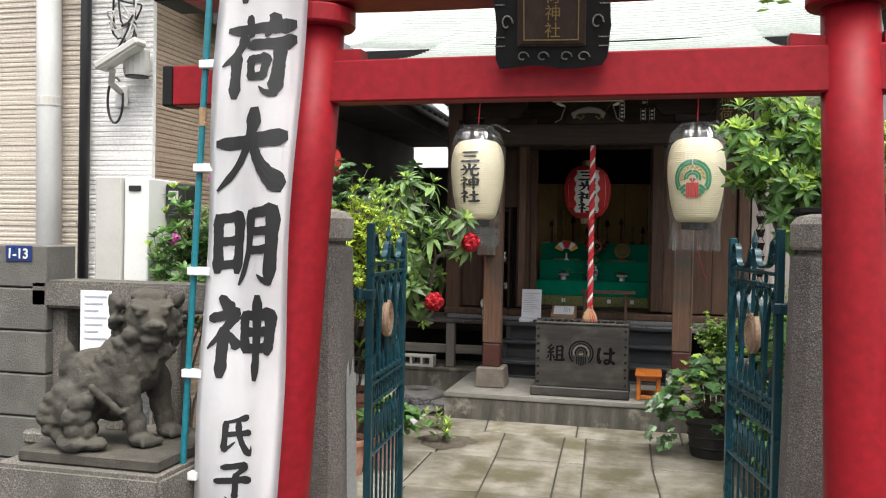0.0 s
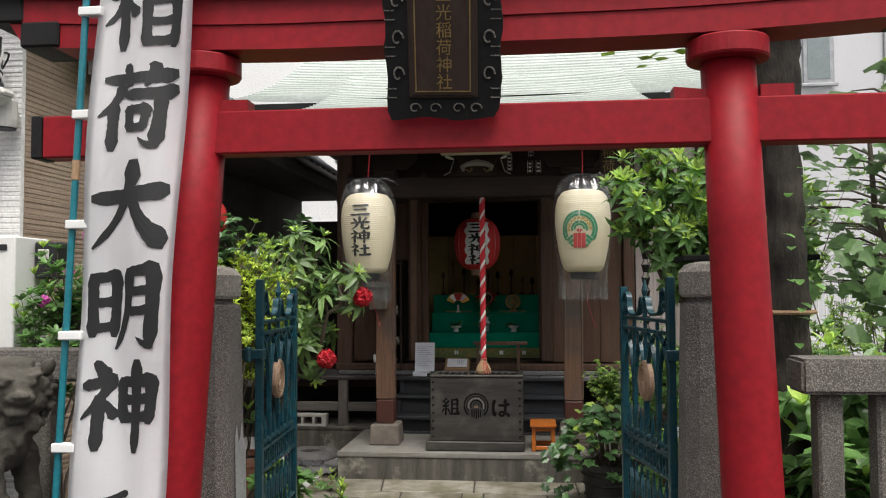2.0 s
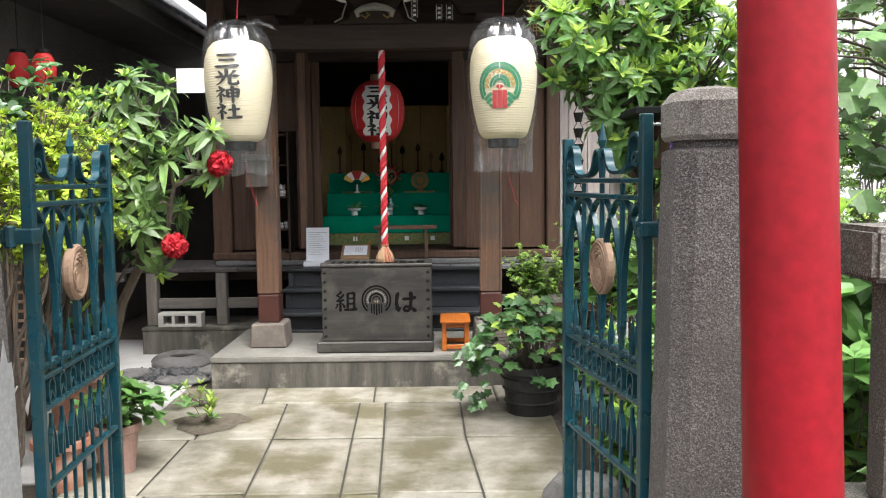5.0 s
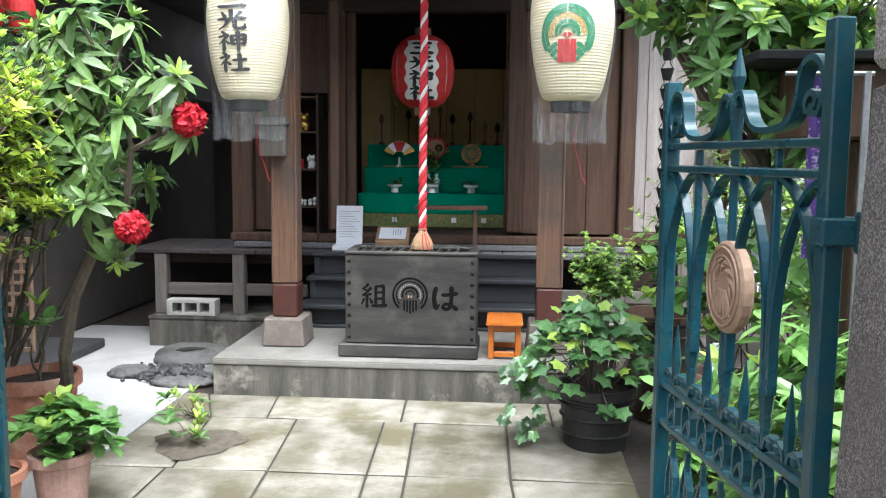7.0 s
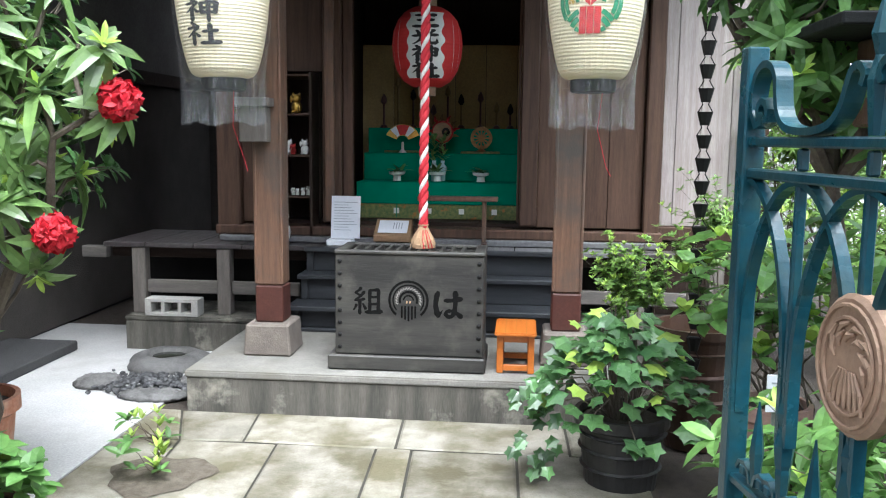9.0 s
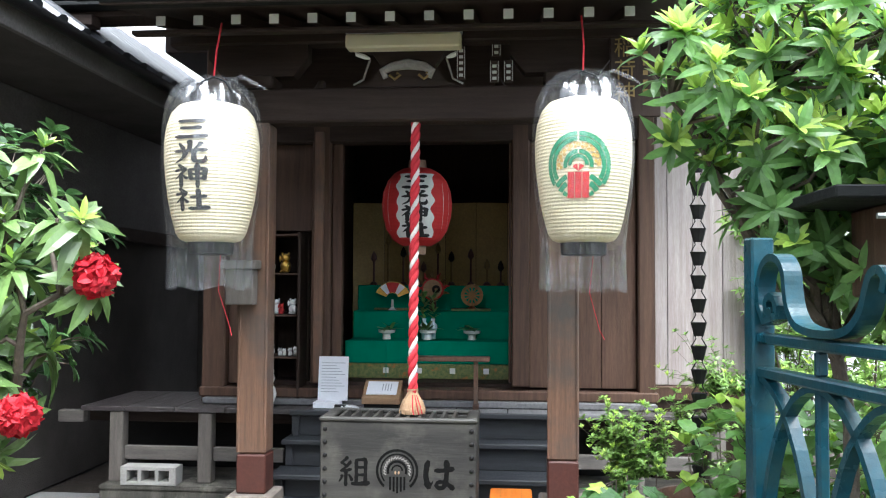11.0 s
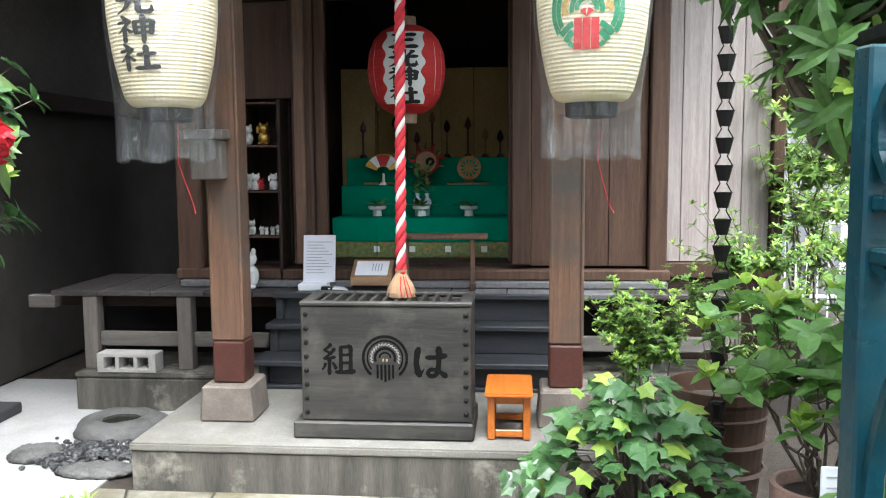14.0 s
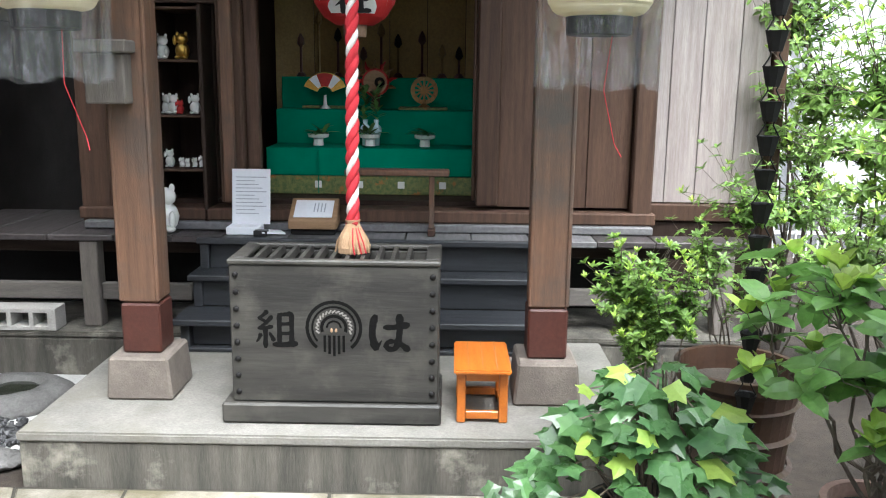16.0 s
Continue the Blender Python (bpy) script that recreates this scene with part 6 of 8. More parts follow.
for r0, r1, a0, a1, m in ((0.095, 0.108, -50, 230, CARVED), (0.078, 0.086, -40, 220, CARVED), (0.04, 0.052, -20, 200, CARVED), (0.022, 0.03, 0, 180, CARVED)):
    part("emblem_ring", placed(arc(r0, r1, a0, a1, 28), Matrix.Translation((-0.106, 7.6165, 0.6))), m, ob_)
for k in range(17):
    a = radians(-15 + 210 * k / 16)
    part("emblem_dash", placed(box(-0.008, 0.008, -0.001, 0.001, -0.003, 0.003, 0), Matrix.Translation((-0.106 + 0.064 * math.cos(a), 7.617, 0.6 + 0.064 * math.sin(a))) @ Matrix.Rotation(-a + 0.9, 4, "Y")), TRIM_GREY, ob_)
for k in range(5):
    part("emblem_bar", box(-0.146 + k * 0.018, -0.136 + k * 0.018, 7.6155, 7.619, 0.505 - 0.008 * (2 - abs(k - 2)), 0.57, 0), CARVED, ob_)
for x in (-0.115, -0.098):
    own = bmesh.new()
    bmesh.ops.create_icosphere(own, subdivisions=1, radius=0.009, matrix=Matrix.Translation((x, 7.618, 0.59)) @ Matrix.Diagonal((0.6, 0.3, 1.0, 1)))
    part("emblem_seed", own, STRAW, ob_)

# ---- bell rope ----
rope = thing("bell_rope", (-0.06, 7.85, 0.86), "twisted red and white bell rope with a straw tassel", "rope")


def rope_pt(z):
    s = (z - 0.95) / 1.47
    return Vector((-0.05 - 0.012 * s, 7.78 + 0.16 * s, z))


for k, m in enumerate((ROPE_RED, ROPE_RED, ROPE_WHITE)):
    pts = []
    for i in range(150):
        z = 0.97 + 1.46 * i / 149
        a = 2 * math.pi * (z / 0.15) + (0, 2.2, 4.35)[k]
        pts.append(rope_pt(z) + Vector((math.cos(a), math.sin(a), 0)) * 0.0125)
    part("strand", tube(pts, 0.0155 if k < 2 else 0.0125, 8), m, rope, ("red", "red", "white")[k] + " twisted strand", smooth=True)
part("tassel", lathe([(0.062, 0.863), (0.066, 0.885), (0.055, 0.92), (0.034, 0.955), (0.026, 0.975), (0.03, 0.99)], (-0.05, 7.785, 0), 20, dent=0.06), STRAW, rope, "frayed straw tassel")
r = random.Random(4)
for k in range(26):
    a = r.uniform(0, 6.28)
    part("fringe", tube([(-0.05 + 0.03 * math.cos(a), 7.785 + 0.03 * math.sin(a), 0.96), (-0.05 + 0.062 * math.cos(a), 7.785 + 0.062 * math.sin(a), 0.905), (-0.05 + 0.07 * math.cos(a + 0.1), 7.785 + 0.07 * math.sin(a + 0.1), 0.864)], 0.003, 4), STRAW if k % 4 else ROPE_RED, rope)

# ---- stool ----
st = thing("wooden_stool", (0.46, 7.78, 0.216), "small bright orange varnished wooden stool", "stool")
part("seat", box(0.352, 0.572, 7.6, 7.97, 0.425, 0.445, 0.006, seg=2), ORANGE_WOOD, st)
for k in range(3):
    part("seat_groove", box(0.352 + 0.055 * (k + 1), 0.354 + 0.055 * (k + 1), 7.602, 7.968, 0.4455, 0.447, 0), BOX_PINE, st)
for x in (0.364, 0.528):
    for y in (7.64, 7.9):
        part("leg", box(x, x + 0.034, y, y + 0.034, 0.217, 0.424, 0.004), ORANGE_WOOD, st)
    part("side_rail", box(x + 0.006, x + 0.028, 7.675, 7.899, 0.385, 0.424, 0.003), ORANGE_WOOD, st)
    part("side_foot_rail", box(x + 0.006, x + 0.028, 7.675, 7.899, 0.23, 0.258, 0.003), ORANGE_WOOD, st)
for y in (7.646, 7.906):
    part("rail", box(0.399, 0.527, y, y + 0.022, 0.385, 0.423, 0.003), ORANGE_WOOD, st)
    part("foot_rail", box(0.399, 0.527, y, y + 0.022, 0.23, 0.262, 0.003), ORANGE_WOOD, st)

# ---- things on the deck ----
ps = thing("paper_stand", (-0.7, 8.95, 0.725), "white notice sheet standing on the deck", "notice")
part("sheet", placed(box(-0.1, 0.1, -0.003, 0.003, 0, 0.29, 0), Matrix.Translation((-0.72, 8.93, 0.765)) @ Matrix.Rotation(radians(-8), 4, "X")), WHITE_PAPER, ps)
for k in range(11):
    part("text_line", placed(box(-0.08, 0.08 - 0.02 * (k * 7 % 4), -0.0055, -0.0035, 0.245 - 0.019 * k, 0.249 - 0.019 * k, 0), Matrix.Translation((-0.72, 8.93, 0.765)) @ Matrix.Rotation(radians(-8), 4, "X")), FADED_INK, ps)
part("holder_box", box(-0.83, -0.66, 8.83, 8.97, 0.725, 0.765, 0.004), WHITE_PAPER, ps)
part("leaflet", placed(box(-0.06, 0.06, -0.05, 0.05, 0, 0.008, 0), Matrix.Translation((-0.6, 8.86, 0.735)) @ pose(0, 0, 0, 0, 6, 25)), WHITE_PAPER, ps)
part("pen_case", placed(box(-0.035, 0.035, -0.025, 0.025, 0, 0.03, 0.004), Matrix.Translation((-0.645, 8.82, 0.725))), BLACK_PLASTIC, ps)
wb = thing("wooden_slope_box", (-0.38, 8.95, 0.725), "small sloped pine box with a written card", "box")
part("stand", box(-0.5, -0.27, 8.86, 9.0, 0.725, 0.755, 0.004), BLACK_PAINT, wb)
part("body", prism([(8.84, 0.757), (9.0, 0.757), (9.0, 0.9), (8.84, 0.8)], -0.51, -0.26, axis="x", bevel=0.004), BOX_PINE, wb)
WM = Matrix.Translation((-0.385, 8.92, 0.8535)) @ Matrix.Rotation(math.atan2(0.1, 0.16), 4, "X")
part("card", placed(box(-0.1, 0.1, -0.07, 0.065, 0, 0.003, 0), WM), WHITE_PAPER, wb)
for k in range(4):
    part("text_line", placed(box(0.0 + 0.018 * k, 0.006 + 0.018 * k, -0.03, 0.04, 0.0032, 0.0042, 0), WM), FADED_INK, wb)
bn = thing("low_bench", (0.05, 9.0, 0.725), "small narrow brown wooden bench before the altar", "bench")
part("top", box(-0.22, 0.32, 8.87, 8.985, 1.035, 1.065, 0.005), POST_WOOD, bn)
for x in (-0.19, 0.215):
    part("leg", box(x, x + 0.028, 8.9, 8.955, 0.76, 1.034, 0.004), POST_WOOD, bn)
    part("foot", box(x - 0.004, x + 0.034, 8.86, 8.985, 0.724, 0.759, 0.004), WALL_WOOD, bn)

# cinder block on the footing
cb = bmesh.new()
box(-2.06, -1.69, 8.705, 8.825, 0.232, 0.256, 0.003, cb)
box(-2.06, -1.69, 8.705, 8.825, 0.326, 0.35, 0.003, cb)
for x0, x1 in ((-2.06, -2.015), (-1.945, -1.92), (-1.83, -1.805), (-1.735, -1.69)):
    box(x0, x1, 8.705, 8.825, 0.251, 0.331, 0.003, cb)
solid("cinder_block", cb, WHITE_BLOCK, "pale hollow concrete block under the deck", "block")

# ---- shelf with lucky cat figures ----
sh = thing("figure_shelf", (-1.1, 9.2, 0.725), "dark narrow open shelf built into the shrine wall", "shelf")
for x in (-1.245, -0.985):
    part("side", box(x, x + 0.02, 9.0, 9.41, 0.726, 1.89, 0.003), DARK_WOOD, sh)
for z in (0.735, 1.04, 1.325, 1.61, 1.875):
    part("board", box(-1.224, -0.986, 9.02, 9.4, z - 0.012, z, 0.002), WALL_WOOD, sh)


def cat(x, y, z, s, material, label, tint=None):
    """A small sitting cat figure with one paw raised."""
    own = bmesh.new()
    for ox, oy, oz, rx, ry, rz in ((0, 0, 0.34, 0.3, 0.27, 0.36), (0, -0.02, 0.8, 0.26, 0.23, 0.22), (-0.17, -0.03, 1.0, 0.07, 0.05, 0.1), (0.17, -0.03, 1.0, 0.07, 0.05, 0.1), (-0.27, -0.12, 0.75, 0.08, 0.08, 0.2), (0.2, -0.2, 0.3, 0.08, 0.08, 0.2), (-0.15, -0.2, 0.08, 0.12, 0.14, 0.08), (0.15, -0.2, 0.08, 0.12, 0.14, 0.08)):
        bmesh.ops.create_icosphere(own, subdivisions=2, radius=1, matrix=Matrix.Translation((x + ox * s, y + oy * s, z + oz * s)) @ Matrix.Diagonal((rx * s, ry * s, rz * s, 1)))
    return solid("lucky_cat_figure", own, material, label, "figurine", "figures on the shelf", smooth=True)


cat(-1.1, 9.12, 1.612, 0.13, GOLD, "small shiny gold lucky cat figure on the shelf")
cat(-1.205, 9.12, 1.612, 0.12, PORCELAIN, "small white lucky cat figure on the shelf")
cat(-1.16, 9.12, 1.327, 0.1, PORCELAIN, "small white lucky cat figure on the shelf")
cat(-1.12, 9.1, 1.327, 0.07, EMBLEM_RED, "tiny red lucky cat figure on the shelf")
cat(-1.045, 9.12, 1.327, 0.1, PORCELAIN, "small white lucky cat figure on the shelf")
cat(-1.205, 9.14, 1.327, 0.1, PORCELAIN, "small white lucky cat figure on the shelf")
for x, s in ((-1.195, 0.09), (-1.13, 0.05), (-1.1, 0.045), (-1.06, 0.05), (-1.02, 0.06)):
    cat(x, 9.12, 1.042, s, PORCELAIN, "tiny white lucky cat figure on the shelf")
cat(-1.165, 8.92, 0.724, 0.23, PORCELAIN, "white porcelain lucky cat figure on the deck")
for x in (-1.12, -1.04):
    solid("stone_lump", placed(lathe([(0.03, 0), (0.042, 0.02), (0.04, 0.06), (0.025, 0.075)], (0, 0, 0), 9, dent=0.1), Matrix.Translation((x, 9.1, 0.736))), PALE_PLANK, "small pale stone lump on the shelf", "stone")

# ---- altar inside the hall ----
al = thing("tiered_altar", (PX - 0.04, 9.9, 0.86), "three-tiered altar covered in green felt", "altar")
for x0, x1, y0, y1, z0, z1 in ((-0.74, 0.46, 9.42, 9.76, 0.97, 1.13), (-0.745, 0.46, 9.76, 10.03, 0.97, 1.335), (-0.76, 0.46, 10.03, 10.45, 0.97, 1.53)):
    part("tier", box(x0, x1, y0, y1 + 0.002, z0, z1, 0.006), FELT, al, "green felt covered tier")
part("valance", box(-0.735, 0.455, 9.425, 9.76, 0.862, 0.968, 0.004), BROCADE, al, "gold and green brocade valance")
for k in range(4):
    part("valance_tuft", box(-0.46 + 0.24 * k, -0.42 + 0.24 * k, 9.418, 9.424, 0.9, 0.94, 0.002), PORCELAIN, al, "pale embroidered crest")
part("cloth_fold", box(-0.44, -0.435, 9.412, 9.419, 0.87, 1.12, 0.001), FELT, al)
sc = thing("gold_screen", (PX, 10.7, 0.86), "dull gold folding screen behind the altar", "screen")
for k in range(6):
    x0 = -0.93 + k * 0.27
    part("panel", prism([(x0, 10.7 + 0.05 * (k % 2)), (x0 + 0.265, 10.7 + 0.05 * ((k + 1) % 2)), (x0 + 0.265, 10.715 + 0.05 * ((k + 1) % 2)), (x0, 10.715 + 0.05 * (k % 2))], 0.862, 2.25, axis="z"), SCREEN_GOLD, sc)


def offering_stand(x, y, z):
    o = thing("offering_stand", (x, y, z), "small white offering stand with green leaves", "stand", "offerings on the altar")
    part("foot", lathe([(0.032, z + 0.001), (0.028, z + 0.035), (0.03, z + 0.04)], (x, y, 0), 8), PORCELAIN, o)
    part("tray", lathe([(0.03, z + 0.041), (0.06, z + 0.05), (0.064, z + 0.07), (0.055, z + 0.068)], (x, y, 0), 12), PORCELAIN, o)
    lv = Leaves(int(x * 1000))
    for k in range(14):
        lv.leaf((x + lv.r.uniform(-0.04, 0.04), y + lv.r.uniform(-0.03, 0.03), z + 0.07), (lv.r.uniform(-1, 1), lv.r.uniform(-1, 0.3), lv.r.uniform(0.1, 0.7)), (0, 0, 1), lv.r.uniform(0.07, 0.12), 0.032)
    lv.make("leaves", LEAF_MID, o)


offering_stand(-0.46, 9.58, 1.131)
offering_stand(0.17, 9.58, 1.131)
offering_stand(-0.155, 9.58, 1.131)
for x in (-0.185, -0.12):
    v = thing("altar_vase", (x, 9.62, 1.19), "small pale blue vase with green sprigs on the altar", "vase", "altar vases")
    part("body", lathe([(0.02, 1.132), (0.022, 1.19), (0.033, 1.215), (0.03, 1.24), (0.012, 1.26), (0.017, 1.285)], (x, 9.62, 0), 12), CELADON, v, smooth=True)
    lv = Leaves(int(-x * 999))
    for k in range(24):
        h = 1.28 + 0.19 * k / 24
        lv.leaf((x + lv.r.uniform(-0.012, 0.012), 9.62, h), (lv.r.uniform(-1, 1), lv.r.uniform(-1, 1), 0.7), (0, 0, 1), 0.07, 0.024)
    lv.make("sprig", LEAF_MID, v)
fn_ = thing("folding_fan", (-0.46, 9.86, 1.336), "open gold paper fan with a red sun on a stand", "fan")
bm = arc(0.05, 0.14, 22, 158, 18)
bmesh.ops.solidify(bm, geom=bm.faces[:], thickness=0.003)
part("paper", placed(bm, Matrix.Translation((-0.46, 9.86, 1.42)) @ Matrix.Rotation(radians(-10), 4, "X")), GOLD, fn_)
for a0, a1, m, q in ((68, 112, EMBLEM_RED, "red"), (113, 136, WHITE_PAPER, "white"), (44, 67, WHITE_PAPER, "white")):
    part("fan_field", placed(arc(0.055, 0.135, a0, a1, 8), Matrix.Translation((-0.46, 9.853, 1.42)) @ Matrix.Rotation(radians(-10), 4, "X")), m, fn_, q + " paper field")
part("stand", lathe([(0.035, 1.337), (0.012, 1.36), (0.008, 1.42)], (-0.46, 9.87, 0), 10), PORCELAIN, fn_)
for x in (-0.46, 0.15):
    solid("brocade_board", box(x - 0.15, x + 0.15, 9.8, 9.95, 1.336, 1.352, 0.003) if x > 0 else box(x - 0.15, x + 0.15, 9.9, 9.98, 1.336, 1.352, 0.003), BROCADE, "flat brocade covered board on the altar", "board")
dr_ = thing("altar_drum", (-0.145, 9.85, 1.336), "small orange ceremonial drum with a dark crest", "drum")
part("rim", placed(lathe([(0.075, -0.025), (0.085, -0.015), (0.085, 0.015), (0.075, 0.025)], (0, 0, 0), 24), Matrix.Translation((-0.145, 9.85, 1.5)) @ Matrix.Rotation(radians(90), 4, "X")), EMBLEM_RED, dr_, "orange-red drum rim")
part("skin", placed(arc(0, 0.072, 0, 360, 24), Matrix.Translation((-0.145, 9.822, 1.5))), BOX_PINE, dr_)
for k in range(3):
    a = radians(120 * k)
    part("crest_swirl", placed(arc(0.012, 0.032, 0, 230, 12, 0.028 * math.cos(a), 0.028 * math.sin(a)), Matrix.Translation((-0.145, 9.82, 1.5)) @ Matrix.Rotation(a, 4, "Y")), INK, dr_)
for k in range(9):
    a = radians(-20 + 220 * k / 8)
    x, z = -0.145 + 0.085 * math.cos(a), 1.5 + 0.085 * math.sin(a)
    part("flame", tube([(x, 9.85, z), (x + 0.022 * math.cos(a + 0.5), 9.85, z + 0.022 * math.sin(a + 0.5)), (x + 0.05 * math.cos(a), 9.85, z + 0.045 * math.sin(a) + 0.01)], [0.014, 0.012, 0.002], 6), EMBLEM_RED if k % 2 else DULL_GOLD, dr_, "red and gold flame")
part("stand", box(-0.17, -0.12, 9.84, 9.88, 1.337, 1.42, 0.004), BROWN_PAINT, dr_)
hp = thing("ornate_metal_crest", (0.155, 9.88, 1.352), "dull gold openwork crest ornament on the altar", "ornament")
part("ring", placed(arc(0.06, 0.085, 0, 360, 24), Matrix.Translation((0.155, 9.88, 1.455))), DULL_GOLD, hp)
for k in range(6):
    part("spoke", placed(box(-0.006, 0.006, -0.004, 0.004, -0.08, 0.08, 0.002), Matrix.Translation((0.155, 9.879, 1.455)) @ Matrix.Rotation(radians(30 * k), 4, "Y")), DULL_GOLD, hp)
part("foot", lathe([(0.04, 1.353), (0.01, 1.375), (0.01, 1.4)], (0.155, 9.88, 0), 8), DULL_GOLD, hp)
r = random.Random(9)
for k in range(9):
    x = -0.66 + 0.13 * k + r.uniform(-0.02, 0.02)
    h = r.uniform(0.14, 0.42)
    o = thing("altar_ornament", (x, 10.2, 1.531), "slender dark red and gold ritual ornament on the altar", "ornament", "ornaments on the altar")
    part("stem", tube([(x, 10.2, 1.531), (x, 10.2, 1.531 + h)], 0.009, 6), DULL_GOLD if k % 2 else BROWN_PAINT, o)
    part("base", lathe([(0.035, 1.531), (0.02, 1.555), (0.008, 1.56)], (x, 10.2, 0), 8), BROWN_PAINT, o)
    part("head", lathe([(0.006, 1.531 + h - 0.06), (0.026, 1.531 + h - 0.035), (0.02, 1.531 + h), (0.004, 1.531 + h + 0.03)], (x, 10.2, 0), 8), (BROWN_PAINT, DULL_GOLD, CARVED)[k % 3], o)

# red lantern in the doorway
RL = [(0.1, 1.8), (0.165, 1.84), (0.21, 1.91), (0.235, 2.0), (0.242, 2.08), (0.232, 2.17), (0.2, 2.25), (0.155, 2.3), (0.1, 2.33)]
rl = thing("red_lantern", (-0.19, 9.15, 1.75), "round red and white paper lantern with black writing", "lantern")
part("paper", lathe(paper_body(RL, 44), (-0.19, 9.15, 0), 36), RED_PAPER, rl)
part("lower_ring", lathe([(0.06, 1.74), (0.065, 1.8)], (-0.19, 9.15, 0), 20), MEDAL_WOOD, rl, "pale wooden ring")
part("upper_ring", lathe([(0.065, 2.33), (0.06, 2.39)], (-0.19, 9.15, 0), 20), MEDAL_WOOD, rl, "pale wooden ring")
part("cord", tube([(-0.19, 9.15, 2.39), (-0.19, 9.12, 2.5)], 0.006, 6), BLACK_PAINT, rl)
rows = []
own = bmesh.new()
for k in range(29):
    z = -0.215 + 0.43 * k / 28
    w = 0.122 + 0.012 * math.sin(z * 60)
    rows.append([own.verts.new((w * (q / 4 - 1) + 0.006 * math.sin(z * 41), 0, z)) for q in range(9)])
for a, b in zip(rows, rows[1:]):
    for q in range(8):
        own.faces.new((a[q], a[q + 1], b[q + 1], b[q]))
part("white_field", wrapped(own, RL, -0.19, 9.15, 2.065, 0.005), PORCELAIN, rl, "white wavy field behind the writing")
for s in (-1, 1):
    for q, w in ((0.2, 0.022), (0.265, 0.012)):
        pts = [(s * (q + 0.014 * math.cos(z * 9)), 0, z) for z in (-0.17, -0.12, -0.04, 0.04, 0.12, 0.17)]
        part("white_flame", wrapped(tube(pts, [0.003, w * 0.7, w, w, w * 0.7, 0.003], 6, squash=0.1), RL, -0.19, 9.15, 2.065, 0.004), PORCELAIN, rl, "white wavy stripe")
for ch, z in zip("三光神社", (2.22, 2.115, 2.005, 1.9)):
    brushed(ch, 0.106, 1.8, 1.7, lambda bm, z=z: wrapped(bm, RL, -0.19, 9.15, z, 0.009), INK, rl, "bold black character")

# fluorescent lamp and small signs under the eave
ft = thing("fluorescent_lamp", (-0.11, 7.82, 2.8), "unlit pale yellowish fluorescent lamp under the eave", "lamp")
part("housing", box(-0.43, 0.2, 7.78, 7.87, 2.872, 2.91, 0.01), GREY_PLASTIC, ft)
part("diffuser", box(-0.425, 0.195, 7.775, 7.875, 2.795, 2.871, 0.01), PAPER, ft)
for x, z0, z1, m in ((0.37, 2.62, 2.74, DARK_WOOD), (0.445, 2.62, 2.74, DARK_WOOD), (0.19, 2.64, 2.82, DARK_WOOD), (0.38, 2.76, 2.83, DARK_WOOD)):
    sg = thing("votive_label", (x, 7.88, z0), "small narrow dark votive name slip with pale writing", "sign", "votive slips")
    part("slip", box(x - 0.025, x + 0.025, 7.872, 7.8795, z0, z1, 0.002), m, sg)
    part("border", box(x - 0.021, x - 0.019, 7.869, 7.8715, z0 + 0.005, z1 - 0.005, 0), WHITE_PLASTIC, sg)
    part("border", box(x + 0.019, x + 0.021, 7.869, 7.8715, z0 + 0.005, z1 - 0.005, 0), WHITE_PLASTIC, sg)
    n = max(2, int((z1 - z0) / 0.035))
    for k in range(n):
        part("text_bar", box(x - 0.011, x + 0.011, 7.869, 7.8715, z0 + 0.014 + 0.033 * k, z0 + 0.03 + 0.033 * k, 0), GREY_PLASTIC if m is DARK_WOOD else DULL_GOLD, sg)
sgn = thing("hanging_board_sign", (1.08, 7.95, 2.55), "dark wooden signboard with gold characters", "sign")
part("board", box(0.98, 1.24, 7.84, 7.868, 2.42, 2.84, 0.004), DARK_WOOD, sgn)
for ch, z in zip("稲荷神", (2.79, 2.67, 2.55)):
    part("character", placed(letters(ch, 0.115, 0.001), Matrix.Translation((1.055, 7.838, z))), DULL_GOLD, sgn, "gold character")
for k in range(6):
    part("text_bar", box(1.15, 1.175, 7.8375, 7.8395, 2.79 - 0.05 * k, 2.815 - 0.05 * k, 0), DULL_GOLD, sgn)

# rain chain
rc = thing("rain_chain", (1.26, 7.05, 0.4), "rain chain of small dark metal cups", "rain chain")
for k in range(24):
    z = 2.72 - 0.1 * k
    part("cup", lathe([(0.02, z), (0.034, z + 0.055), (0.036, z + 0.058), (0.03, z + 0.055), (0.018, z + 0.006)], (1.26, 7.05, 0), 8, cap=False), BLACK_PAINT, rc)
    for s in (-1, 1):
        part("wire", tube([(1.26 + s * 0.032, 7.05, z + 0.055), (1.26 + s * 0.012, 7.05, z + 0.09), (1.26 + s * 0.016, 7.05, z + 0.102)], 0.0025, 4), BLACK_PAINT, rc)
part("outlet", lathe([(0.05, 2.8), (0.06, 2.88), (0.05, 2.92)], (1.26, 7.1, 0), 10), ROOF_EDGE, rc)

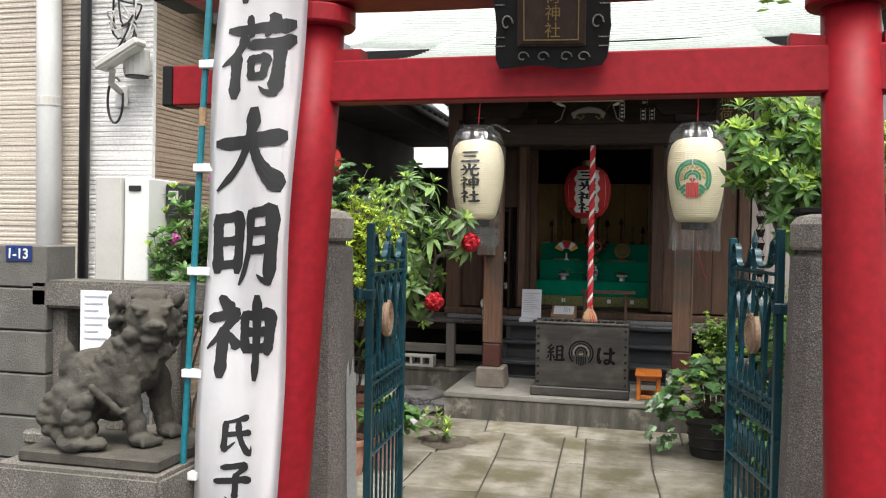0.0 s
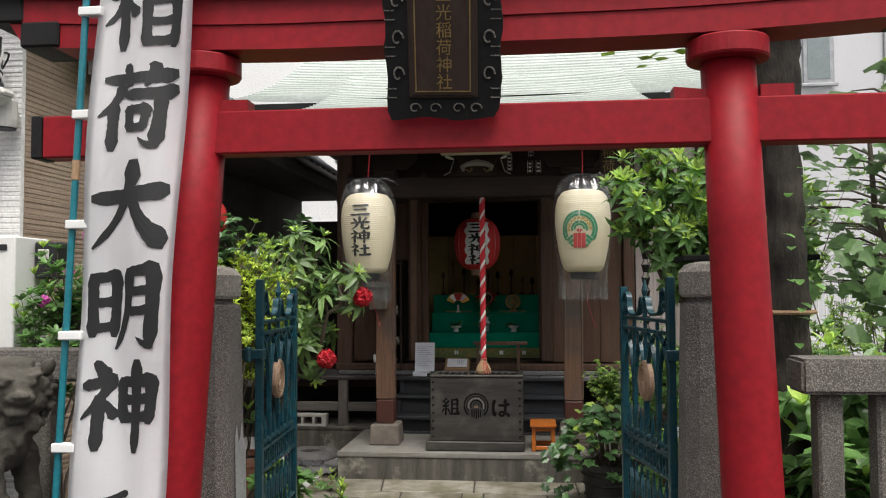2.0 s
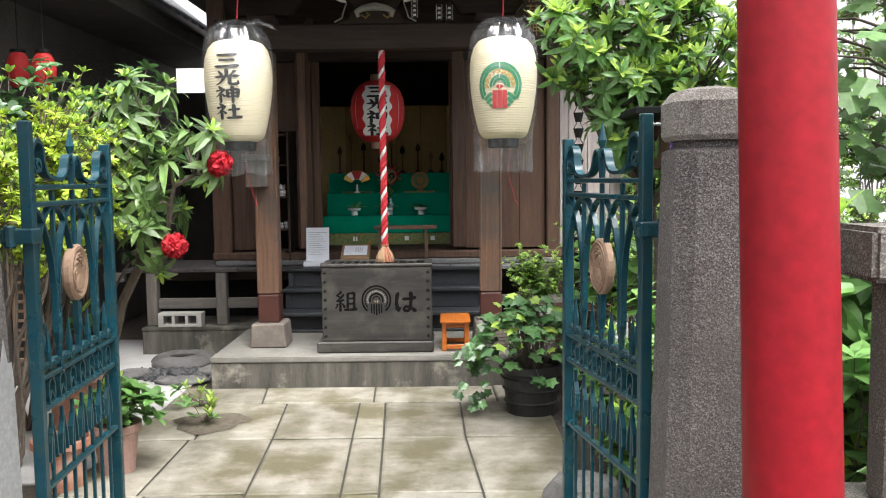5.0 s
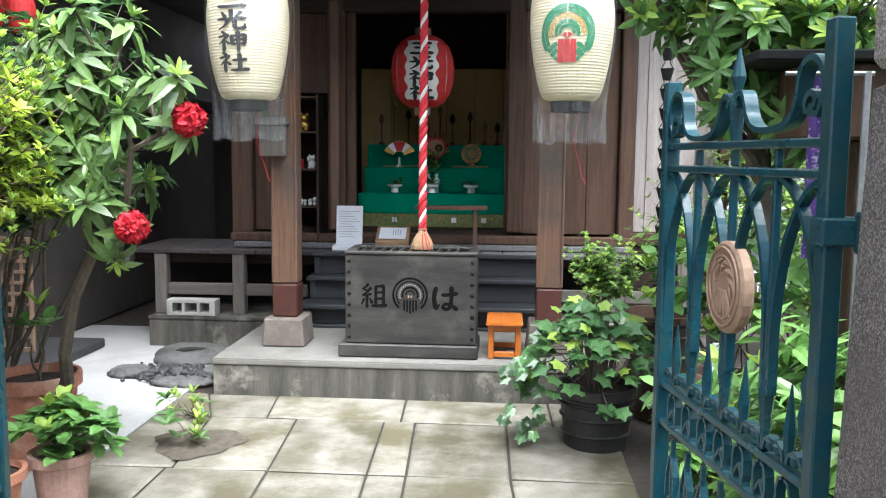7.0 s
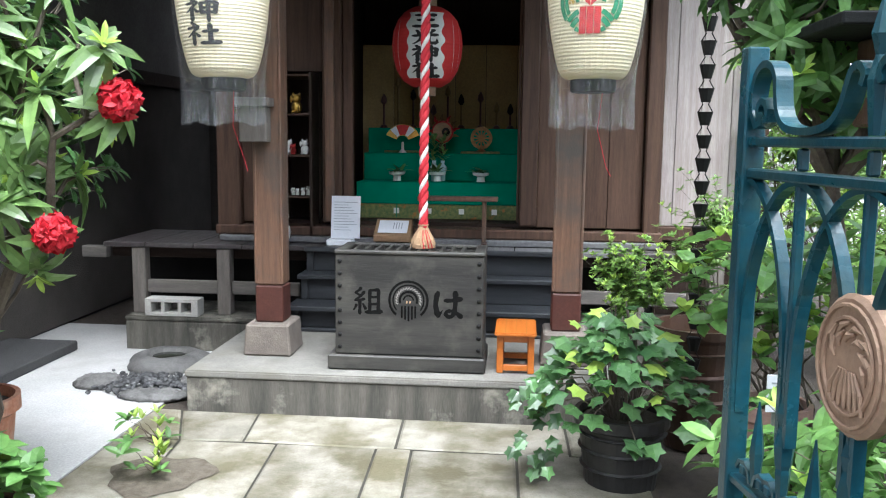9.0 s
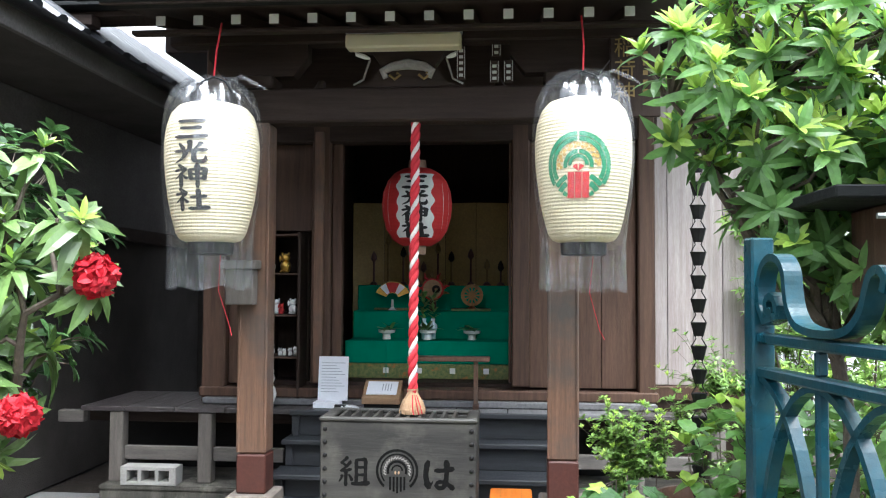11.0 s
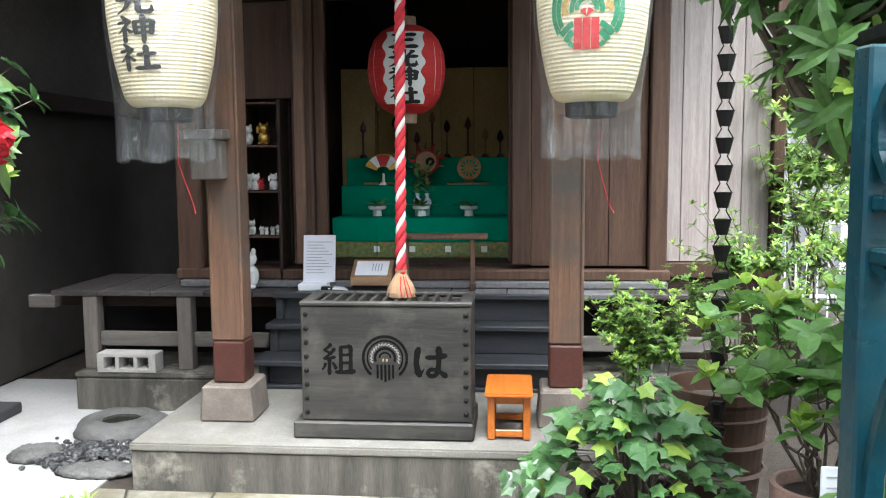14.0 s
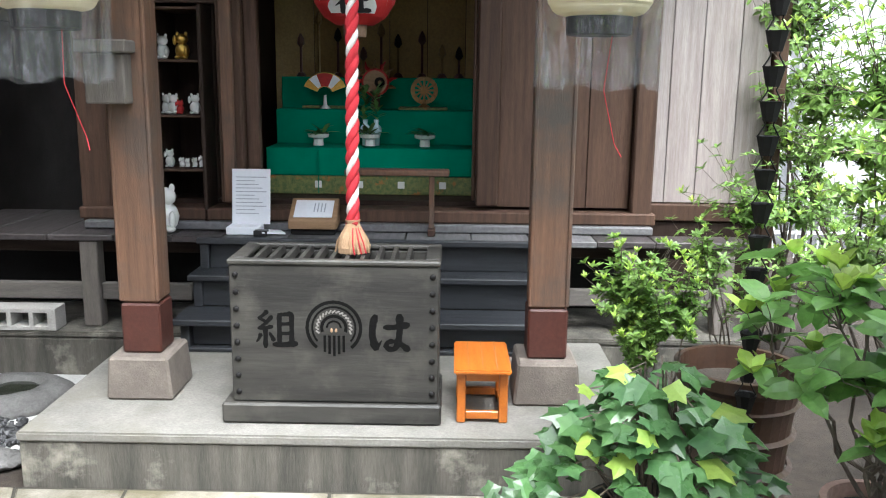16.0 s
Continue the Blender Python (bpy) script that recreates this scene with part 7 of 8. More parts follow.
# stones, gravel and basin beside the platform
bs = thing("stone_basin", (-1.74, 8.34, 0), "low dark natural stone basin holding a little water", "basin")
part("bowl", lathe([(0.26, -0.01), (0.265, 0.02), (0.24, 0.05), (0.2, 0.072), (0.15, 0.08), (0.125, 0.076), (0.11, 0.055), (0.095, 0.045)], (-1.74, 8.34, 0), 40, dent=0.06), DARK_ROCK, bs, "rough hollowed stone", smooth=True)
part("water", lathe([(0.108, 0.052), (0.108, 0.056)], (-1.74, 8.34, 0), 24, dent=0.05), WATER, bs, "dark still water")
for x, y, rx, ry, h in ((-1.55, 7.66, 0.2, 0.1, 0.035), (-1.98, 7.86, 0.13, 0.12, 0.05), (-1.42, 7.95, 0.09, 0.1, 0.05)):
    blobs("flat_stone", [(x, y, 0.012, rx, ry, h, 0), (x + 0.3 * rx, y + 0.2 * ry, 0.012, rx * 0.8, ry * 0.8, h, 0)], DARK_ROCK, "flat grey stepping stone beside the gravel", "stone", 0.012)
gv = bmesh.new()
r = random.Random(2)
for k in range(330):
    x, y = r.gauss(-1.68, 0.15), r.gauss(7.88, 0.09)
    s = r.uniform(0.008, 0.019)
    bmesh.ops.create_icosphere(gv, subdivisions=1, radius=s, matrix=Matrix.Translation((x, y, 0.005 + s * 0.6 + 0.03 * math.exp(-((x + 1.68) ** 2 + (y - 7.88) ** 2) / 0.02))) @ pose(0, 0, 0, r.uniform(0, 90), 0, r.uniform(0, 90)) @ Matrix.Diagonal((1.4, 1, 0.7, 1)))
solid("gravel", gv, GRAVEL, "small heap of shiny black gravel", "gravel", kind="stuff")
# small lantern house on the right, offering shelf roof
tb = thing("small_roofed_stand", (1.85, 5.8, 0), "dark small roofed wooden stand among the plants", "stand")
part("roof_board", box(1.3, 2.1, 5.6, 6.05, 1.76, 1.795, 0.005), ROOF_EDGE, tb)
part("cabinet", box(1.48, 1.98, 5.66, 5.98, 1.5, 1.758, 0.008), WALL_WOOD, tb)
part("post", box(1.7, 1.78, 5.75, 5.83, 0, 1.498, 0.006), WALL_WOOD, tb)
pc = thing("purple_curtain", (1.33, 5.2, 1.1), "purple patterned cloth hung behind the gate", "cloth")
bm = bmesh.new()
rows = [[bm.verts.new((1.44 + 0.014 * i, 5.5 + 0.012 * math.sin(i * 1.3), z)) for i in range(9)] for z in (1.1, 1.3, 1.5, 1.7)]
for a, b in zip(rows, rows[1:]):
    for i in range(8):
        bm.faces.new((a[i], a[i + 1], b[i + 1], b[i]))
bmesh.ops.solidify(bm, geom=bm.faces[:], thickness=0.002)
part("cloth", bm, PURPLE, pc)
part("rod", tube([(1.36, 5.5, 1.705), (1.64, 5.5, 1.705)], 0.008, 6), STEEL, pc)
part("rod_post", tube([(1.62, 5.5, 0), (1.62, 5.5, 1.71)], 0.012, 6), STEEL, pc)
# far garden fence
ff = thing("white_metal_fence", (5.4, 12, 0), "white metal mesh fence beyond the garden", "fence")
for k in range(60):
    part("picket", box(2.4 + 0.1 * k, 2.412 + 0.1 * k, 12.0, 12.015, -0.03, 1.95, 0), WHITE_PLASTIC, ff)
for z in (0.2, 0.9, 1.7):
    part("rail", box(2.35, 8.4, 12.017, 12.03, z, z + 0.03, 0), WHITE_PLASTIC, ff)

# ---- plants ----
def pot(name, x, y, rim_z, r_top, r_bot, h, material, label, soil=True):
    p = thing(name, (x, y, rim_z - h), label, "plant pot")
    z0 = rim_z - h
    part("body", lathe([(r_bot, 0), (r_bot + (r_top - r_bot) * 0.8, h * 0.82), (r_top * 0.97, h * 0.83), (r_top + 0.012, h * 0.86), (r_top + 0.012, h), (r_top - 0.008, h), (r_top - 0.012, h * 0.9)], (x, y, z0), 28, cap=False), material, p, smooth=False)
    part("base", lathe([(r_bot, 0.0), (r_bot, 0.006)], (x, y, z0), 28), material, p)
    part("soil", lathe([(r_top - 0.014, h * 0.86), (r_top - 0.02, h * 0.9), (0.02, h * 0.92)], (x, y, z0), 20, dent=0.02), SOIL, p, "dark potting soil")
    return p


def shrub(name, base, ends, leafer, material, label, seed, twig_r=0.012, bark=TWIG, wob=0.05, extra=None, category="shrub", reach=0.35):
    """Stems from the base to each end; leafer puts the leaves at and near the ends."""
    t = thing(name, base, label, category)
    lv = Leaves(seed)
    lv2 = Leaves(seed + 1)
    bm = bmesh.new()
    b = Vector(base)
    limbs = []
    for e in ends[:: max(1, len(ends) // 9)][:10]:
        pts = wander(lv.r, base, b.lerp(Vector(e), 0.8), 5, wob)
        tube(pts, [twig_r * (1 - 0.12 * k) for k in range(6)], 5, bm)
        limbs += pts[2:]
    for e in ends:
        e = Vector(e)
        root = min(limbs, key=lambda q: (q - e).length + 0.6 * max(0.0, q.z - e.z))
        pts = wander(lv.r, root, e, 5, min(wob * 0.4, 0.06 * (e - root).length))
        tube(pts, [twig_r * 0.35 * (1 - 0.12 * k) for k in range(6)], 4, bm)
        leafer(lv, lv2, pts)
    part("branchwork", bm, bark, t, "thin brown stems", kind="stuff")
    lv.make("crown", material, t)
    if lv2.v:
        lv2.make("young_leaves" if extra is None else extra[0], LEAF_BRIGHT if extra is None else extra[1], t)
    return t


def cloud_points(r, centre, size, n, inner=0.35):
    """Points in an uneven lump."""
    out = []
    while len(out) < n:
        v = Vector((r.uniform(-1, 1), r.uniform(-1, 1), r.uniform(-1, 1)))
        if inner < v.length < 1 + 0.25 * math.sin(7 * v.x + 5 * v.z):
            out.append((centre[0] + v.x * size[0], centre[1] + v.y * size[1], centre[2] + v.z * size[2]))
    return out


def tufts(n, length, width, spread=0.9, droop=0.3, young=0.15, along=3, yl=0.8):
    def leafer(lv, lv2, pts):
        for k in range(along):
            i = len(pts) - 1 - k
            axis = (pts[i] - pts[i - 1]) + Vector((0, 0, 0.05))
            at = pts[i].lerp(pts[i - 1], lv.r.uniform(0, 0.8)) if k else pts[i]
            if k == 0 and lv.r.random() < young:
                lv2.whorl(at, Vector((axis.x, axis.y, abs(axis.z) + 0.1)), max(4, n - 1), length * yl, width * 0.75, spread * 0.6, droop * 0.5)
            else:
                lv.whorl(at, axis, n, length, width, spread * (1 + 0.2 * k), droop)
    return leafer


r = random.Random(31)
# dark camellia against the old house
shrub("camellia_shrub", (-2.1, 6.5, 0), cloud_points(r, (-1.55, 6.3, 1.62), (0.55, 0.45, 0.52), 150), tufts(6, 0.075, 0.042, 1.15, 0.35, 0.22, 4), LEAF_DARK, "dark glossy camellia shrub beside the path", 41, 0.016)
shrub("camellia_shrub", (-2.1, 6.0, 0), cloud_points(r, (-2.05, 5.9, 1.6), (0.4, 0.5, 0.5), 110), tufts(6, 0.075, 0.042, 1.15, 0.35, 0.22, 4), LEAF_DARK, "dark glossy camellia shrub beside the old house", 43, 0.016)
# light green azalea behind the left gate pillar
shrub("azalea_shrub", (-1.6, 5.2, 0), cloud_points(r, (-1.34, 5.25, 1.5), (0.34, 0.42, 0.44), 260), tufts(8, 0.045, 0.019, 1.0, 0.2, 0.85, 3), LEAF_YELLOW, "light green azalea shrub behind the stone pillar", 45, 0.012)
shrub("azalea_shrub", (-1.9, 5.75, 0), cloud_points(r, (-1.6, 5.75, 1.4), (0.34, 0.3, 0.36), 170), tufts(7, 0.047, 0.021, 1.0, 0.2, 0.7, 3), LEAF_LIME, "leafy green azalea shrub beside the path", 46, 0.012)
# azalea with pink blossoms by the neighbour's cabinet
az = shrub("pink_azalea", (-1.95, 4.3, 0), cloud_points(r, (-1.9, 4.3, 1.45), (0.24, 0.28, 0.4), 90), tufts(8, 0.06, 0.024, 1.0, 0.2, 0.3, 3), LEAF_MID, "azalea shrub with a few pink blossoms", 47, 0.012)


def blossom(at, radius, material, parent, petals=10, seed=0, name="blossom", label=""):
    """A blossom head of many ruffled florets."""
    lv = Leaves(seed)
    for k in range(petals):
        d = Vector((lv.r.gauss(0, 1), lv.r.gauss(-0.35, 1), lv.r.gauss(0.25, 1))).normalized()
        c = Vector(at) + d * radius * 0.55
        a = d.orthogonal().normalized()
        b = d.cross(a)
        t0 = lv.r.uniform(0, 6.3)
        for j in range(6):  # a funnel of broad ruffled petals
            t = t0 + j * 1.047 + lv.r.uniform(-0.2, 0.2)
            q = (d * 0.75 + (a * math.cos(t) + b * math.sin(t)) * lv.r.uniform(0.6, 1.0)).normalized()
            lv.leaf(c, q, d, radius * lv.r.uniform(0.42, 0.58), radius * 0.44, lv.r.uniform(0.3, 0.9), lv.r.uniform(-0.7, 0.5))
    return lv.make(name, material, parent, label)


for k, p in enumerate(((-1.78, 4.12, 1.68), (-1.73, 4.2, 1.86), (-1.86, 4.05, 1.55))):
    blossom(p, 0.035, PINK_PETAL, az, 4, 60 + k, label="pink blossom")

# rhododendron leaning over the path, with red blossom heads
rh = thing("rhododendron", (-1.55, 5.95, 0), "rhododendron leaning over the path with red blossom heads", "shrub")
lv, lv2 = Leaves(71), Leaves(72)
bm = bmesh.new()
fork = Vector((-1.05, 5.55, 1.05))
tube(wander(lv.r, (-1.55, 5.95, 0), fork, 5, 0.03), [0.035, 0.032, 0.03, 0.027, 0.025, 0.022], 8, bm)
heads = [(-0.6, 5.4, 1.53), (-0.84, 5.44, 1.135)]
tips = heads + [(-0.6, 5.3, 1.7), (-0.75, 5.45, 1.72), (-0.95, 5.5, 1.72), (-0.72, 5.55, 1.48), (-0.85, 5.4, 1.58), (-1.05, 5.45, 1.5), (-0.95, 5.6, 1.38), (-0.92, 5.45, 1.02), (-1.1, 5.6, 1.28), (-0.85, 5.6, 1.32), (-1.15, 5.4, 1.68), (-1.02, 5.62, 1.85), (-0.9, 5.62, 1.95), (-1.2, 5.55, 1.9), (-0.98, 5.35, 1.25), (-0.78, 5.6, 1.65), (-1.2, 5.4, 1.4)]
tips += cloud_points(lv.r, (-1.12, 5.5, 1.62), (0.24, 0.16, 0.36), 26, 0.1)
limbs = [fork]
for e in ((-0.72, 5.42, 1.5), (-0.98, 5.55, 1.65), (-0.95, 5.45, 1.15)):
    pts = wander(lv.r, fork, e, 5, 0.04)
    tube(pts, [0.02, 0.018, 0.016, 0.013, 0.011, 0.009], 7, bm)
    limbs += pts[1:]
for t in tips:
    near = min(limbs, key=lambda q: (q - Vector(t)).length)
    mid = near.lerp(Vector(t), 0.5) + Vector((lv.r.uniform(-0.03, 0.03), lv.r.uniform(-0.03, 0.03), lv.r.uniform(-0.02, 0.04)))
    tube([near, mid, Vector(t)], [0.009, 0.007, 0.005], 6, bm)
    axis = (Vector(t) - mid).normalized() + Vector((0.2, -0.2, 0.25))
    at = Vector(t) - axis.normalized() * 0.015
    lv.whorl(at, axis, 7, 0.105, 0.043, 1.35, 0.85)
    lv.whorl(at + Vector((0, 0, 0.02)), axis, 4, 0.075, 0.025, 0.7, 0.35)
    lv.whorl(Vector(t).lerp(mid, 0.3), axis, 5, 0.11, 0.045, 1.7, 0.9)
    if lv.r.random() < 0.6:
        lv2.whorl(at + axis.normalized() * 0.02, axis, 6, 0.06, 0.018, 0.7, 0.2)
part("branchwork", bm, TWIG, rh, "crooked grey-brown stems", kind="stuff")
lv.make("leaves", LEAF_RHODO, rh)
lv2.make("young_leaves", LEAF_BRIGHT, rh, "bright young leaves")
for k, hpt in enumerate(heads):
    blossom((hpt[0] + 0.02, hpt[1] - 0.05, hpt[2] + 0.02), 0.072, RED_PETAL, rh, 38, 80 + k, label="round bright red blossom head")

rh.location += Vector((-0.1, 0.27, 0.0))

# pots on the left
pot("clay_pot", -1.69, 6.3, 0.42, 0.185, 0.135, 0.42, TERRACOTTA, "large terracotta pot with a young plant beside the path")
shrub("young_plant", (-1.66, 6.28, 0.385), [(-1.6, 6.25, 0.66), (-1.65, 6.27, 0.74), (-1.72, 6.26, 0.64)], tufts(4, 0.13, 0.06, 1.1, 0.2, 0.5, 1), LEAF_MID, "young green plant in the terracotta pot", 90, 0.008, wob=0.01, category="plant")
pot("clay_pot", -1.29, 5.77, 0.25, 0.115, 0.085, 0.26, PINK_POT, "pale clay pot with a leafy plant beside the path")
shrub("potted_plant", (-1.29, 5.77, 0.235), cloud_points(r, (-1.24, 5.75, 0.36), (0.2, 0.15, 0.1), 26), tufts(4, 0.085, 0.055, 1.1, 0.3, 0.4, 2), LEAF_MID, "leafy green plant in a pale clay pot", 92, 0.005, wob=0.02, category="plant")
pot("clay_pot", -1.47, 5.56, 0.24, 0.13, 0.09, 0.25, TERRACOTTA, "plain terracotta pot beside the gate")
shrub("ground_weed", (-1.08, 6.62, 0), cloud_points(r, (-1.08, 6.58, 0.1), (0.11, 0.1, 0.08), 12), tufts(4, 0.075, 0.03, 1.0, 0.4, 0.6, 1), LEAF_MID, "small green weed growing from a joint of the paving", 94, 0.003, wob=0.01, category="plant")
solid("soil_patch", lathe([(0.22, 0.0042), (0.2, 0.008), (0.1, 0.014), (0.01, 0.016)], (-1.05, 6.61, 0), 26, dent=0.12), PATCH, "round patch of soil and rootlets on the paving", "soil")
shrub("ground_weed", (-1.22, 7.0, 0), cloud_points(r, (-1.24, 6.95, 0.1), (0.1, 0.1, 0.08), 10), tufts(4, 0.07, 0.03, 1.0, 0.4, 0.6, 1), LEAF_MID, "small green weed at the paving's edge", 95, 0.003, wob=0.01, category="plant")

# broad-leaved tree on the right
bt = thing("broadleaf_tree", (1.7, 6.35, 0), "broad-leaved evergreen with toothed leaves and bright young shoots", "tree")
lv, lv2 = Leaves(101), Leaves(102)
bm = bmesh.new()
fork = Vector((1.55, 6.3, 1.3))
tube(wander(lv.r, (1.7, 6.35, 0), fork, 5, 0.03), [0.034, 0.031, 0.028, 0.026, 0.024, 0.022], 10, bm)
ends = cloud_points(lv.r, (1.6, 6.2, 1.68), (0.4, 0.35, 0.22), 60, 0.1) + cloud_points(lv.r, (1.42, 6.2, 2.14), (0.46, 0.42, 0.42), 215, 0.25) + cloud_points(lv.r, (1.85, 6.15, 1.95), (0.45, 0.4, 0.45), 110, 0.3) + [(0.95, 6.15, 2.2), (0.9, 6.2, 2.3), (0.98, 6.1, 1.98), (1.0, 6.1, 2.45)]
limbs = []
for e in ends[::36] + ends[-4:-2]:
    pts = wander(lv.r, fork, fork.lerp(Vector(e), 0.85), 6, 0.04)
    tube(pts, [0.024, 0.021, 0.018, 0.015, 0.012, 0.009, 0.006], 6, bm)
    limbs += pts[2:]
for e in ends:
    e = Vector(e)
    if e.z < 1.6 and e.x < 1.2:
        continue
    root = min(limbs, key=lambda q: (q - e).length)
    mid = root.lerp(e, 0.5) + Vector((lv.r.uniform(-0.03, 0.03), lv.r.uniform(-0.03, 0.03), lv.r.uniform(-0.02, 0.03)))
    tube([root, mid, e], [0.008, 0.006, 0.004], 5, bm)
    axis = (e - mid).normalized() + Vector((0, -0.15, 0.3))
    top = e.z > 1.92 or lv.r.random() < 0.4
    lv.whorl(e, axis, 6, 0.1, 0.032, 1.2, 0.55)
    if not top:
        lv.whorl(e.lerp(mid, 0.25), axis, 5, 0.1, 0.034, 1.45, 0.55)
    if top:
        lv2.whorl(e + Vector((0, 0, 0.015)), axis + Vector((0, 0, 0.6)), 7, 0.088, 0.028, 0.75, 0.15)
part("trunk", bm, TWIG, bt, "thin branching trunk")
lv.make("leaves", LEAF_MID, bt)
lv2.make("young_growth", LEAF_BRIGHT, bt, "bright yellow-green young shoots")

# ivy in a black tub
tubp = pot("black_tub", 0.925, 6.8, 0.31, 0.19, 0.15, 0.33, BLACK_TUB, "black ribbed plastic tub on the paving")
for z in (0.07, 0.15, 0.22):
    part("hoop", lathe([(0.155 + 0.12 * z, z), (0.166 + 0.12 * z, z + 0.008), (0.155 + 0.12 * z, z + 0.016)], (0.925, 6.8, 0), 28, cap=False), BLACK_TUB, tubp)
iv = thing("ivy", (0.925, 6.8, 0.28), "trailing ivy with large lobed leaves in the tub", "ivy")
lv, lv2 = Leaves(111), Leaves(112)
bm = bmesh.new()
for k in range(230):
    a, q = lv.r.uniform(0, 6.28), lv.r.random() ** 0.5
    x = 0.9 + 0.36 * q * math.cos(a)
    y = 6.77 + 0.31 * q * math.sin(a)
    z = 0.36 + 0.33 * (1 - q * q) + lv.r.uniform(-0.06, 0.08) - 0.12 * max(0, q - 0.75) * 4 * lv.r.random()
    if k % 3 == 0:
        tube([(0.925 + 0.05 * math.cos(a), 6.8 + 0.05 * math.sin(a), 0.27), ((0.925 + x) / 2, (6.8 + y) / 2, z + 0.02), (x, y, z)], 0.003, 4, bm)
    way = (math.cos(a) + lv.r.uniform(-0.6, 0.6), math.sin(a) - 0.5 + lv.r.uniform(-0.4, 0.4), lv.r.uniform(-0.8, 0.2))
    s = lv.r.choice((0.045, 0.06, 0.07, 0.085, 0.1))
    (lv2 if lv.r.random() < 0.07 else lv).lobed((x, y, z), way, (lv.r.uniform(-0.6, 0.6), lv.r.uniform(-0.9, 0.1), 1), s, s)
for k in range(34):
    x, y, z = 0.56 + lv.r.uniform(-0.1, 0.1), 6.7 + lv.r.uniform(-0.12, 0.15), 0.06 + lv.r.random() * 0.42
    lv.lobed((x, y, z), (lv.r.uniform(-1, 0.3), -0.6, -0.6), (0, -0.6, 1), 0.06, 0.06)
part("vines", bm, TWIG, iv, "thin brown vines")
lv.make("leaves", LEAF_IVY, iv)
lv2.make("young_leaves", LEAF_BRIGHT, iv, "bright young leaves")

# feathery shrub before the deck
shrub("feathery_shrub", (1.02, 7.42, 0), cloud_points(r, (1.0, 7.38, 0.8), (0.21, 0.18, 0.2), 220, 0.1), tufts(8, 0.03, 0.013, 1.1, 0.2, 0.6, 5, 0.9), LEAF_LIME, "bright feathery green shrub before the deck", 121, 0.006, wob=0.03)
shrub("feathery_shrub", (1.6, 7.9, 0), cloud_points(r, (1.55, 7.85, 0.95), (0.4, 0.3, 0.35), 150, 0.1), tufts(6, 0.034, 0.014, 1.1, 0.2, 0.3, 4, 0.9), LEAF_LIME, "thin feathery green shrub beside the rain chain", 123, 0.006, wob=0.04)
gp_ = thing("glazed_pot", (1.32, 7.25, 0), "large brown glazed pot behind the ivy", "plant pot")
part("body", lathe([(0.13, 0), (0.15, 0.08), (0.165, 0.16), (0.175, 0.28), (0.185, 0.4), (0.2, 0.53), (0.215, 0.55), (0.215, 0.59), (0.195, 0.59), (0.185, 0.51)], (1.32, 7.3, 0), 30, cap=False), GLAZED_POT, gp_, smooth=False)
for z in (0.24, 0.36, 0.47):
    part("rib", lathe([(0.174 + 0.03 * z, z), (0.192 + 0.03 * z, z + 0.01), (0.174 + 0.03 * z, z + 0.02)], (1.32, 7.3, 0), 30, cap=False), GLAZED_POT, gp_)
part("soil", lathe([(0.19, 0.51), (0.1, 0.53), (0.01, 0.535)], (1.32, 7.3, 0), 20), SOIL, gp_)
# large-leaved hydrangea in a clay pot
pot("clay_pot", 1.5, 6.65, 0.42, 0.14, 0.1, 0.4, PINK_POT, "pale clay pot with a hydrangea")
shrub("hydrangea", (1.5, 6.65, 0.38), cloud_points(r, (1.42, 6.75, 0.84), (0.36, 0.3, 0.26), 46, 0.2), tufts(3, 0.095, 0.064, 1.1, 0.35, 0.3, 2), LEAF_BROAD, "hydrangea with large glossy oval leaves", 131, 0.008, wob=0.04)
shrub("hydrangea", (1.75, 6.6, 0), cloud_points(r, (1.75, 6.5, 0.75), (0.35, 0.3, 0.45), 46, 0.2), tufts(3, 0.095, 0.064, 1.1, 0.35, 0.3, 2), LEAF_BROAD, "hydrangea with large glossy oval leaves", 133, 0.008, wob=0.04)
lb = thing("plant_label", (1.3, 6.1, 0), "small white plant label on a stake", "label")
part("stake", box(1.335, 1.345, 6.1, 6.11, 0, 0.62, 0), STEEL, lb)
part("card", box(1.31, 1.38, 6.092, 6.098, 0.55, 0.68, 0.002), WHITE_PAPER, lb)
for k in range(3):
    part("text_line", box(1.325, 1.365, 6.089, 6.0915, 0.65 - 0.03 * k, 0.655 - 0.03 * k, 0), FADED_INK, lb)
# low plants inside the right gate pillar
shrub("low_shrub", (1.35, 5.0, 0), cloud_points(r, (1.35, 5.0, 0.55), (0.28, 0.4, 0.45), 90, 0.2), tufts(5, 0.1, 0.035, 1.1, 0.4, 0.2, 3), LEAF_BROAD, "green low shrub beside the gate pillar", 141, 0.008)
shrub("low_shrub", (1.3, 5.6, 0), cloud_points(r, (1.28, 5.65, 0.4), (0.25, 0.3, 0.35), 70, 0.2), tufts(5, 0.1, 0.04, 1.1, 0.4, 0.2, 3), LEAF_BROAD, "green low shrub behind the gate leaf", 143, 0.008)
shrub("low_shrub", (2.0, 4.5, 0), cloud_points(r, (2.0, 4.5, 0.8), (0.5, 0.5, 0.6), 110, 0.2), tufts(5, 0.14, 0.06, 1.1, 0.4, 0.3, 3), LEAF_MID, "leafy green shrub behind the stone fence", 145, 0.01)
solid("garden_rock", lathe([(0.17, 0), (0.19, 0.06), (0.14, 0.13), (0.05, 0.16)], (1.0, 5.2, 0), 14, dent=0.08), DARK_ROCK, "grey rounded garden rock beside the paving", "rock")
